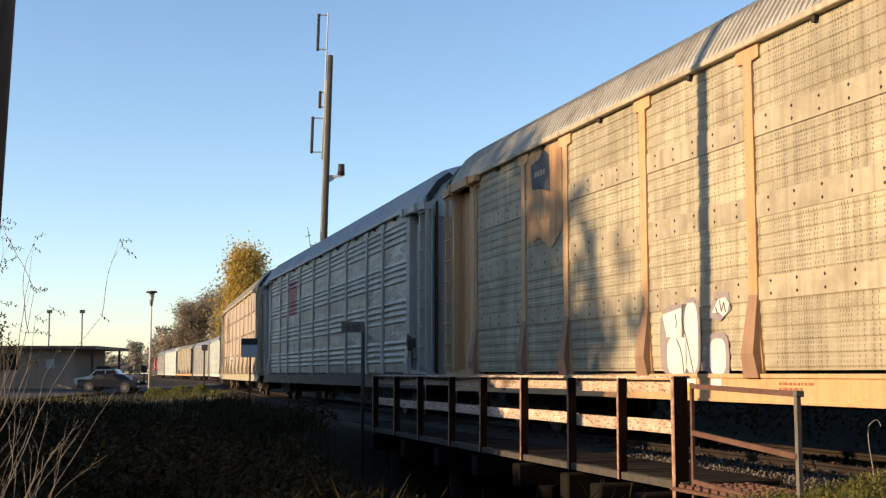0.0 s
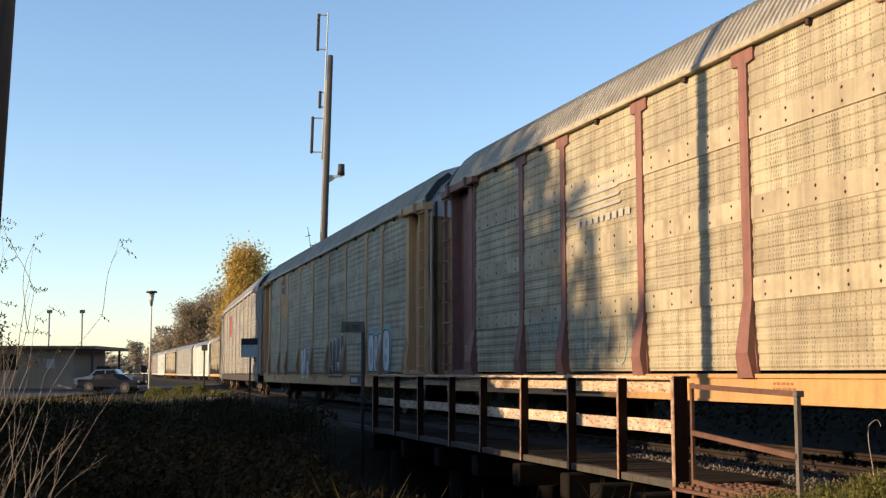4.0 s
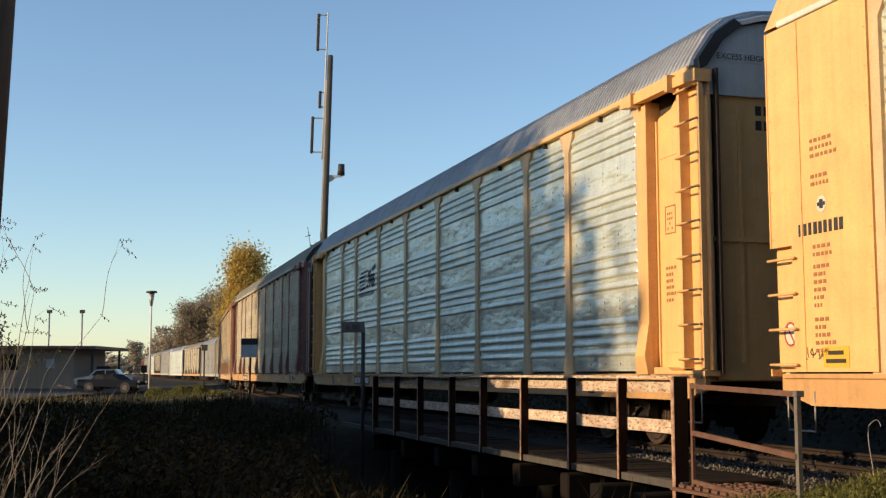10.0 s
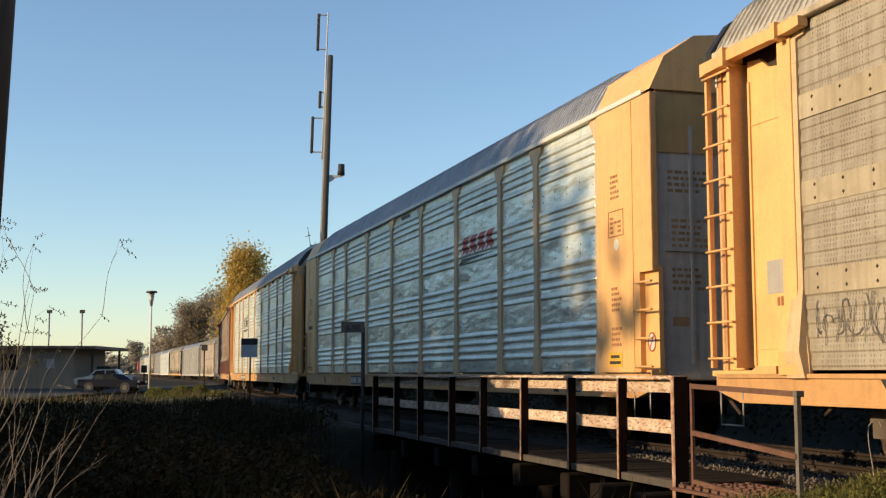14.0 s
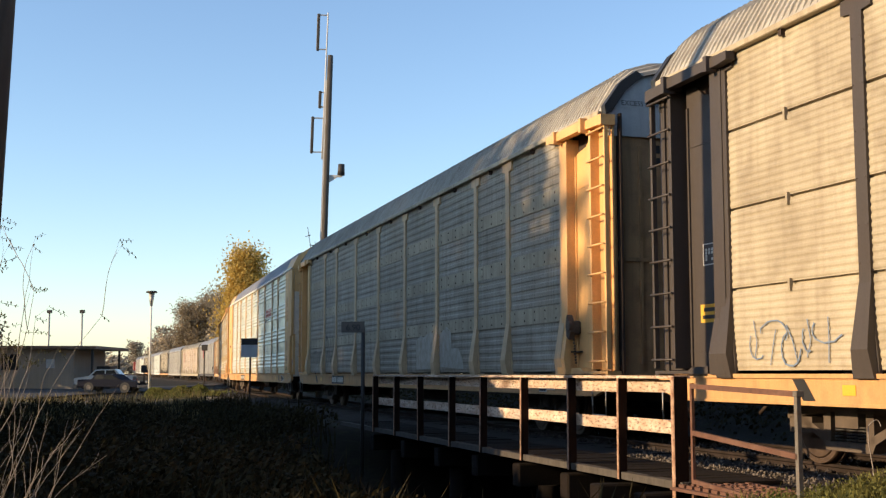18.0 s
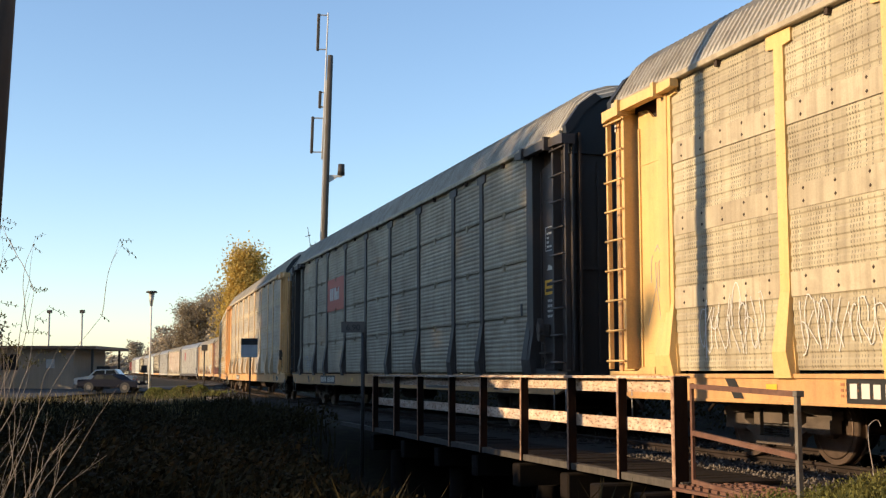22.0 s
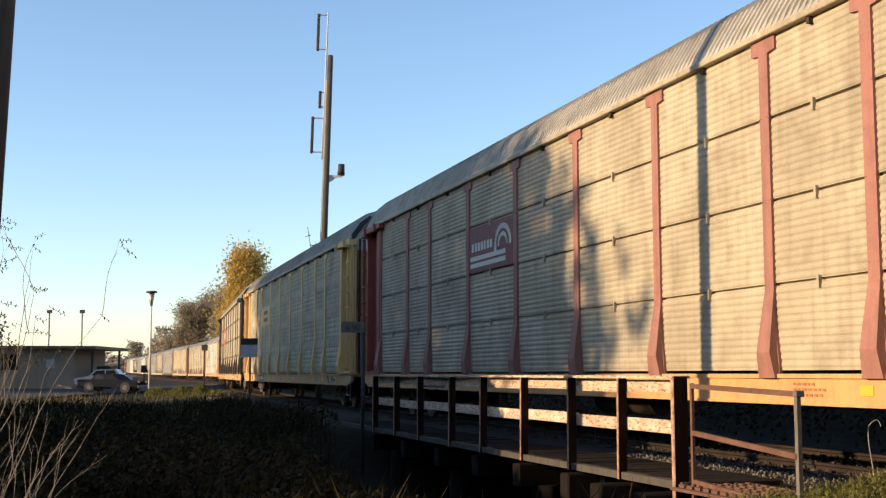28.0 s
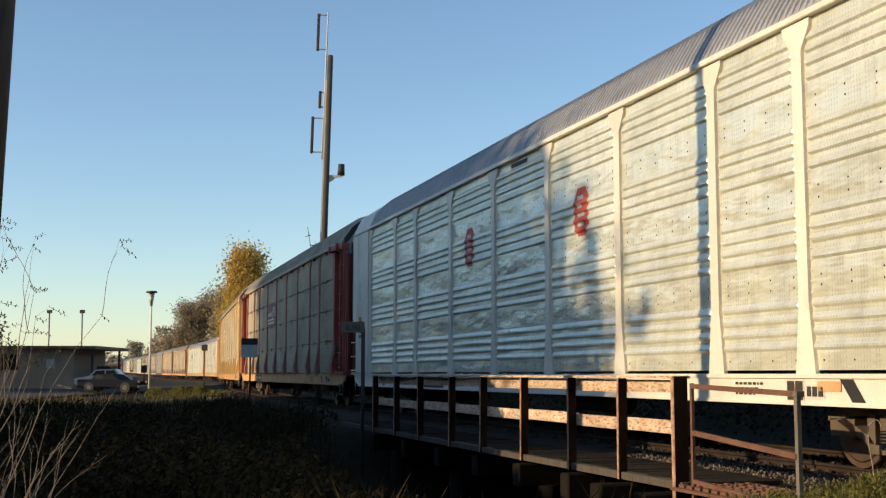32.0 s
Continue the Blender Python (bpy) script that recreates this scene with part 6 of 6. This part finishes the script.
for b in tag:
    W1.plate("spray_outline", stroke(blob(*b, n=22) + blob(*b, n=22)[:1], 0.035), M_SPRAY_K, "dark spray outline", FACE - 0.014)
W1.plate("bay_mark", [rect(-12.5, -12.15, 2.0, 2.3)], M_YELLOW, "yellow square on the door", BAYX)
scribble(W1, -12.4, -12.1, 1.5, 1.8, 2, M_INK_W, rg, 0.015, x=BAYX)

# second wagon
scribble(W2, 7.15, 8.7, 1.35, 2.15, 8, M_INK_BLUE, rg, 0.02)
scribble(W2, 4.4, 6.8, 1.25, 2.1, 6, M_INK_BLUE, rg, 0.025)
W2.plate("emblem_stripes", [[(y, z), (y - 1.9, z + 0.02), (y - 1.95, z + 0.07), (y - 0.05, z + 0.06)] for y, z in ((6.8, 3.62), (6.85, 3.75), (6.9, 3.88), (6.75, 4.0))], M_GREY, "faded dark stripes of an emblem")
W2.plate("emblem_bars", bars(6.5, 3.42, 2.0, 0.12, 9, rg), M_GREY, "faded dark bars")
W2.plate("chalk_bars", bars(-4.6, 2.15, 1.8, 0.3, 5, rg, 0.6), M_RED, "faded red bars")
outlined_box(W2, -12.5, -12.15, 3.05, 3.5, M_INK_W, rg)
text_block(W2, -12.2, 2.6, 0.3, 1, rg, M_INK_W)
text_block(W2, -12.2, 2.0, 0.3, 5, rg, M_INK_W)
text_block(W2, 12.6, 1.6, 0.4, 2, rg, M_INK_W)
for y in (-12.55, 12.1):
    W2.plate("reflector", [rect(y, y + 0.42, 1.43, 1.52)], M_STICKER, "yellow strip on the door", BAYX)

# third wagon: dark striped emblem
W3.plate("emblem_stripes", [[(6.62 - k * 0.02, 3.42 + 0.12 * k), (6.0 - 0.1 * k, 3.46 + 0.12 * k), (5.95 - 0.1 * k, 3.52 + 0.12 * k), (6.58 - k * 0.02, 3.49 + 0.12 * k)] for k in range(5)], M_INK_K, "dark slanted stripes")
W3.plate("emblem_block", [[(5.6, 3.95), (5.25, 3.97), (5.05, 3.6), (5.35, 3.5)], [(5.72, 3.5), (5.5, 3.7), (5.45, 3.5)], [(5.2, 4.0), (4.7, 4.12), (4.68, 3.98), (5.05, 3.9)], [(5.15, 3.85), (4.75, 3.82), (4.72, 3.5), (5.1, 3.45)]], M_INK_K, "dark emblem blocks")
W3.plate("emblem_bars", bars(6.75, 3.26, 1.95, 0.11, 14, rg), M_INK_K, "dark bars under the emblem")
scribble(W3, 5.6, 6.4, 1.4, 1.95, 3, M_INK_BLUE, rg, 0.025)
scribble(W3, -2.6, -1.7, 1.4, 2.1, 3, M_INK_BLUE, rg, 0.03)
outlined_box(W3, -12.45, -12.15, 3.0, 3.4, M_INK_RUST, rg)
text_block(W3, -12.15, 2.5, 0.28, 6, rg, M_INK_RUST)

# fourth wagon: closed ends with stencils, slanted red emblem
for k in range(4):
    y = -4.62 - k * 0.52
    W4.plate("emblem_block", [[(y, 3.52), (y - 0.08, 3.92), (y - 0.5, 3.92), (y - 0.48, 3.84), (y - 0.3, 3.76), (y - 0.46, 3.7), (y - 0.42, 3.52), (y - 0.2, 3.6)]], M_INK_R, "slanted red emblem block")
W4.plate("emblem_wedge", [[(-4.5, 3.36), (-4.52, 3.48), (-6.7, 3.47), (-5.2, 3.4)]], M_INK_K, "black wedge under the emblem")
W4.plate("eave_slot", [rect(-0.35, 0.5, 4.94, 5.02)], M_INK_K, "dark slot under the eave")
W4.plate("number_bars", bars(13.0, 2.58, 0.82, 0.14, 9, rg), M_INK_K, "dark bars on the end bay", SOLIDX)
for z, n, w in ((3.6, 3, 0.5), (3.2, 2, 0.35), (2.42, 2, 0.4), (2.2, 6, 0.26), (1.62, 5, 0.3)):
    W4.plate("stencil_lines", text_lines(12.75, z, w, n, 0.085, rg), M_INK_RUST, "small brown stencilled lines", SOLIDX)
W4.plate("roundel", [loop(12.57, 2.9, 0.085, 0.09)[:-1]], M_INK_W, "white roundel", SOLIDX)
W4.plate("roundel_cross", [rect(12.54, 12.6, 2.85, 2.95), rect(12.5, 12.535, 2.88, 2.92), rect(12.605, 12.64, 2.88, 2.92)], M_INK_K, "", SOLIDX - 0.004)
W4.plate("warning_disc", [loop(13.33, 1.5, 0.12, 0.14)[:-1]], M_INK_W, "white warning disc", -1.453)
W4.plate("warning_ring", stroke(loop(13.33, 1.5, 0.11, 0.13, n=20), 0.022) + stroke([(13.4, 1.6), (13.26, 1.4)], 0.022), M_INK_R, "", -1.457)
sticker(W4, 12.18, 12.62, 1.12, 1.34, SOLIDX)
scribble(W4, 12.55, 12.95, 1.2, 1.35, 4, M_INK_K, rg, 0.015, x=SOLIDX)
outlined_box(W4, -12.64, -12.12, 3.1, 3.5, M_INK_RUST, rg, SOLIDX)
W4.plate("roundel", [loop(-12.4, 2.98, 0.085, 0.09)[:-1]], M_INK_W, "white roundel", SOLIDX)
sticker(W4, -12.54, -12.07, 1.15, 1.37, SOLIDX)
W4.plate("warning_disc", [loop(-13.34, 1.5, 0.12, 0.14)[:-1]], M_INK_W, "white warning disc", -1.453)
W4.plate("warning_ring", stroke(loop(-13.34, 1.5, 0.11, 0.13, n=20), 0.022) + stroke([(-13.41, 1.6), (-13.27, 1.4)], 0.022), M_INK_R, "", -1.457)
for z, n in ((4.0, 5), (2.3, 5), (1.7, 4)):
    W4.plate("stencil_lines", text_lines(-12.2, z, 0.3, n, 0.08, rg), M_INK_RUST, "small brown stencilled lines", SOLIDX)

for x, z, w, n in ((-1.25, 3.9, 0.7, 4), (-1.2, 3.2, 0.6, 5), (-1.2, 2.5, 0.5, 4)):
    bm = bmesh.new()
    for k in range(n):
        x0 = x
        while x0 < x + w * rg.uniform(0.7, 1.0):
            d = rg.uniform(0.05, 0.12)
            add_box(bm, x0, x0 + d, -13.504, -13.501, z - 0.09 * k, z - 0.09 * k + 0.045)
            x0 += d + 0.03
    tagged(part("end_stencil", bm, M_ENDRUST, W4.root, "small brown stencilled lines"), kind="stuff")
part("end_plate", box(-1.2, -0.95, -13.51, -13.5, 1.72, 1.85), M_ENDRUST, W4.root, "brown builder's plate")

# fifth wagon: posters and scrawls
W5.plate("paint_patch", [rect(12.02, 12.5, 2.0, 2.4)], M_GREY, "grey painted over patch", BAYX)
W5.plate("number_bars", bars(12.3, 1.85, 0.3, 0.11, 4, rg), M_INK_RUST, "brown bars", BAYX - 0.003)
scribble(W5, 9.4, 11.4, 1.35, 1.85, 13, M_BOARD, rg, 0.016)
scribble(W5, 7.4, 8.7, 1.2, 2.4, 4, M_INK_K, rg, 0.04)
W5.plate("pasted_sheet", [[(-2.5, 1.15), (-2.45, 1.85), (-2.9, 1.95), (-3.1, 1.9), (-3.7, 2.02), (-3.95, 1.98), (-4.1, 1.15)],
                          [(-4.5, 1.2), (-4.5, 1.95), (-5.0, 2.08), (-5.3, 1.95), (-5.35, 1.6), (-5.8, 1.6), (-6.1, 1.4), (-6.2, 1.15)]], M_FADED, "white rolled paint patches")
scribble(W5, 1.8, 3.6, 1.2, 1.9, 5, M_GREY, rg, 0.025)

# sixth wagon: red emblem board, white marks on dark doors
W6.plate("emblem_board", [rect(4.36, 6.95, 3.06, 4.1)], M_INK_R, "red emblem board", FACE - 0.002)
W6.plate("emblem_bars", [[(y, 3.4), (y, 3.4 + h), (y - w, 3.4 + h), (y - w, 3.4)] for y, w, h in ((6.5, 0.24, 0.4), (6.2, 0.24, 0.4), (5.82, 0.26, 0.4), (5.52, 0.2, 0.26), (5.28, 0.08, 0.36), (5.16, 0.08, 0.4))], M_INK_W, "white bars on the emblem board", FACE - 0.006)
outlined_box(W6, 12.12, 12.46, 2.47, 2.76, M_INK_W, rg)
sticker(W6, 12.0, 12.55, 1.72, 1.96)
scribble(W6, 9.5, 11.2, 1.15, 1.7, 5, mat("blue_spray_paint", (0.16, 0.22, 0.32), 0.6, 0, (0.22, 0.26, 0.3), 4, 0.6, 60, 0.0), rg, 0.025)
outlined_box(W6, -12.62, -12.12, 3.2, 3.63, M_INK_W, rg)
sticker(W6, -12.62, -12.08, 2.43, 2.69)
W6.plate("white_emblem", [[(-12.2, 2.86), (-12.5, 2.86), (-12.4, 2.92), (-12.25, 2.96)]], M_INK_W, "small white emblem", BAYX)
text_block(W6, -12.2, 2.3, 0.35, 4, rg, M_INK_W)
W6.plate("hatch_hole", [rect(-11.3, -11.2, 2.1, 2.32)], M_INK_K, "dark hole in the sheet")

# seventh wagon: yellow emblem board with a dark looping band
W7.plate("emblem_board", [rect(4.36, 6.94, 3.2, 4.05)], M_LEMON, "yellow emblem board", FACE - 0.003)
W7.plate("emblem_bars", [rect(5.1, 6.3, 3.72, 3.88), rect(5.1, 6.3, 3.4, 3.56)], M_BOARD, "faded dark bars of an emblem", FACE - 0.008)
scribble(W7, 9.45, 10.9, 1.25, 2.1, 11, M_SPRAY, rg, 0.017)
scribble(W7, 7.3, 8.75, 1.25, 1.9, 11, M_SPRAY, rg, 0.017)
scribble(W7, 4.5, 6.7, 1.3, 1.9, 4, M_GREY, rg, 0.025)
scribble(W7, 12.1, 12.5, 1.7, 2.9, 3, M_GREY, rg, 0.02, x=BAYX)
outlined_box(W7, -12.5, -12.15, 3.15, 3.5, M_ORANGE, rg)
text_block(W7, -12.2, 2.5, 0.3, 5, rg, M_ORANGE)
W7.plate("dent_hole", [loop(-9.9, 2.0, 0.05, 0.06, n=8)[:-1]], M_INK_K, "small dark hole")

# eighth wagon: maroon emblem board
W8.plate("emblem_board", [rect(1.5, 4.13, 3.12, 4.05)], mat("maroon_board", (0.2, 0.045, 0.045), 0.55, 0, (0.08, 0.03, 0.03), 3, 0.5, 40, 0.05), "maroon emblem board", FACE - 0.002)
W8.plate("emblem_arc", stroke(loop(2.1, 3.55, 0.42, 0.36, 0, 180, 12), 0.1) + stroke(loop(2.1, 3.55, 0.24, 0.2, 0, 180, 10), 0.08)
         + [rect(1.95, 4.05, 3.36, 3.45), rect(1.95, 4.05, 3.22, 3.31), rect(2.46, 2.58, 3.45, 3.56)], M_INK_W, "white arch and stripes", FACE - 0.006)
W8.plate("emblem_bars", bars(3.95, 3.55, 1.3, 0.18, 7, rg), M_INK_W, "white bars on the emblem board", FACE - 0.006)
for y in (12.3, -12.35):
    sticker(W8, y - 0.25, y + 0.2, 2.3, 2.5)
outlined_box(W8, -12.55, -12.12, 3.2, 3.6, M_INK_W, rg)
text_block(W8, -12.2, 2.1, 0.3, 5, rg, M_INK_W)
W8.plate("white_emblem", [[(-12.2, 2.9), (-12.5, 2.88), (-12.4, 2.98), (-12.25, 3.02)]], M_INK_W, "small white emblem", BAYX)

# ninth wagon: two red shields, orange reflectors
for y, z, k in ((2.95, 3.69, 1.0), (-2.82, 3.69, 1.0)):
    o = [(y - 0.2, z + 0.4), (y + 0.2, z + 0.4), (y + 0.36, z + 0.22), (y + 0.33, z), (y + 0.36, z - 0.22), (y + 0.18, z - 0.4), (y - 0.18, z - 0.4), (y - 0.36, z - 0.22), (y - 0.33, z), (y - 0.36, z + 0.22)]
    W9.plate("emblem_border", [[(y + (a - y) * 0.92, z + (b - z) * 1.08) for a, b in o]], M_WHITE, "white border of a shield emblem", FACE)
    W9.plate("emblem_shield", [[(y + (a - y) * 0.8, b) for a, b in o]], M_INK_R, "faded red shield emblem", FACE - 0.004)
    W9.plate("emblem_bars", [rect(y - w, y + 0.16, z + dz, z + dz + 0.07) for w, dz in ((0.08, 0.2), (0.02, 0.06), (0.12, -0.08), (0.1, -0.24))], M_INK_W, "white bars on the shield", FACE - 0.008)
W9.plate("eave_slot", [rect(-0.4, 0.45, 4.94, 5.02)], M_INK_K, "dark slot under the eave")
for y in (6.9, 0.2, -9.2):
    W9.plate("reflector", [rect(y - 0.42, y, 0.86, 0.97)], M_ORANGE, "orange reflector strip", SILLX - 0.004)
W9.plate("number_bars", bars(12.75, 2.2, 0.24, 0.1, 3, rg) + bars(12.78, 2.06, 0.3, 0.1, 4, rg), M_INK_K, "dark bars on the end bay", SOLIDX)
sticker(W9, 12.42, 12.84, 2.48, 2.68, SOLIDX)
text_block(W9, 12.75, 3.6, 0.2, 6, rg, M_GREY, SOLIDX)
W9.plate("warning_disc", stroke(loop(13.3, 1.9, 0.1, 0.11, n=18), 0.02), M_INK_R, "red warning ring", -1.453)

# far wagons
W0.plate("emblem_board", [rect(5.0, 6.8, 3.3, 4.6)], M_CRIMSON, "faded red emblem")
WA.plate("emblem_blocks", [rect(8.2, 8.7, 4.2, 4.6), rect(8.2, 8.7, 3.6, 4.0), rect(8.2, 8.7, 3.0, 3.4)], M_CRIMSON, "faded red blocks")
scribble(WA, 3.0, 6.0, 1.2, 2.2, 5, M_SPRAY, rg, 0.12)
scribble(W0, 4.0, 6.5, 1.3, 1.9, 4, M_GREY, rg, 0.03)

# hand brakes hung in the end bays
for wg, y in ((W6, -12.25), (W8, -12.25), (W0, -11.9), (W5, -12.0)):
    hang("brake_gear", shared("brake_gear", make_brake_gear, M_BOGIE), wg.root, "rusty brake gear with chain", pose(0.14, y, 0.55) @ Matrix.Diagonal((1, 0.62, 0.65, 1)))


def words(body, size, parent, m, material, label):
    cu = bpy.data.curves.new("lettering", "FONT")
    cu.body, cu.size, cu.align_x, cu.extrude, cu.resolution_u = body, size, "CENTER", 0.002, 2
    o = new("lettering", cu)
    me = bpy.data.meshes.new_from_object(o.evaluated_get(bpy.context.evaluated_depsgraph_get()))
    bpy.data.objects.remove(o)
    bpy.data.curves.remove(cu)
    me.materials.append(material)
    return hang("lettering", me, parent, label, m)


for wg in (W1, W3, W5, W7):
    part("word_patch", box(-1.22, -0.12, -13.437, -13.433, 5.2, 5.34), M_LIGHTGREY, wg.root, "white patch with stencilled words")
    words("EXCESS HEIGHT CAR", 0.115, wg.root, pose(-0.67, -13.44, 5.23, 90, 0, 0), M_INK_K, "dark stencilled words")
    for z in (4.5, 4.3):
        for i in range(4):
            part("number_bar", box(-0.62 + i * 0.13, -0.53 + i * 0.13, -13.388, -13.384, z, z + 0.13), M_INK_K, wg.root)

# ---- the engine at the head of the train ----
loco = empty("locomotive", Matrix(), "dark red and black freight locomotive at the train's head", "locomotive")
part("frame", box(-1.5, 1.5, -10.5, 10.5, 1.1, 1.5, 0.04), M_BLACK, loco)
part("long_hood", box(-0.95, 0.95, -9.0, 5.0, 1.5, 4.3, 0.12), M_CRIMSON, loco)
cabp = part("cab", box(-1.5, 1.5, 5.0, 7.6, 1.5, 4.6, 0.15), M_CRIMSON, loco)
part("window", box(-1.52, 1.52, 5.5, 7.0, 3.3, 4.1), M_GLASS, cabp)
part("nose", box(-1.1, 1.1, 7.6, 9.6, 1.5, 3.3, 0.2), M_CRIMSON, loco)
part("radiator", box(-1.3, 1.3, -8.8, -5.5, 3.4, 4.5, 0.1), M_BLACK, loco)
part("fuel_tank", box(-1.3, 1.3, -3, 3, 0.35, 1.1, 0.1), M_BLACK, loco)
for y in (-7, 7):
    part("bogie", box(-1.2, 1.2, y - 2.2, y + 2.2, 0.4, 1.0, 0.06), M_STEEL, loco)
    for dy in (-1.6, 0, 1.6):
        part("wheelset", tube((-0.8, y + dy, 0.5), (0.8, y + dy, 0.5), 0.5, n=18), M_WHEEL, loco)
for sx in (-1, 1):
    part("handrail", tube((1.45 * sx, -9, 2.5), (1.45 * sx, 5, 2.5), 0.03, n=6), M_WHITE, loco)


class Engine:
    root, wheels = loco, []


couple(Engine, -8 - 25.6 / PITCH)


def make_motions_rows():
    return [0.5 * i for i in range(int(SECONDS * 2) + 1)]


def motions():
    for wagon, k in TRAIN:
        walk(wagon.root, [(t, ride(run(t) - PITCH * (k - 2))) for t in make_motions_rows()])
    # the wheels roll without slipping
    steps = [i / 15.0 for i in range(int(SECONDS * 15) + 1)]
    for wagon, k in TRAIN:
        if k < 0.5:
            continue
        for w, y in wagon.wheels:
            walk(w, [(t, pose(0, y, 0.42, -math.degrees((run(t) - run(0)) / 0.42) % 360)) for t in steps])


motions()
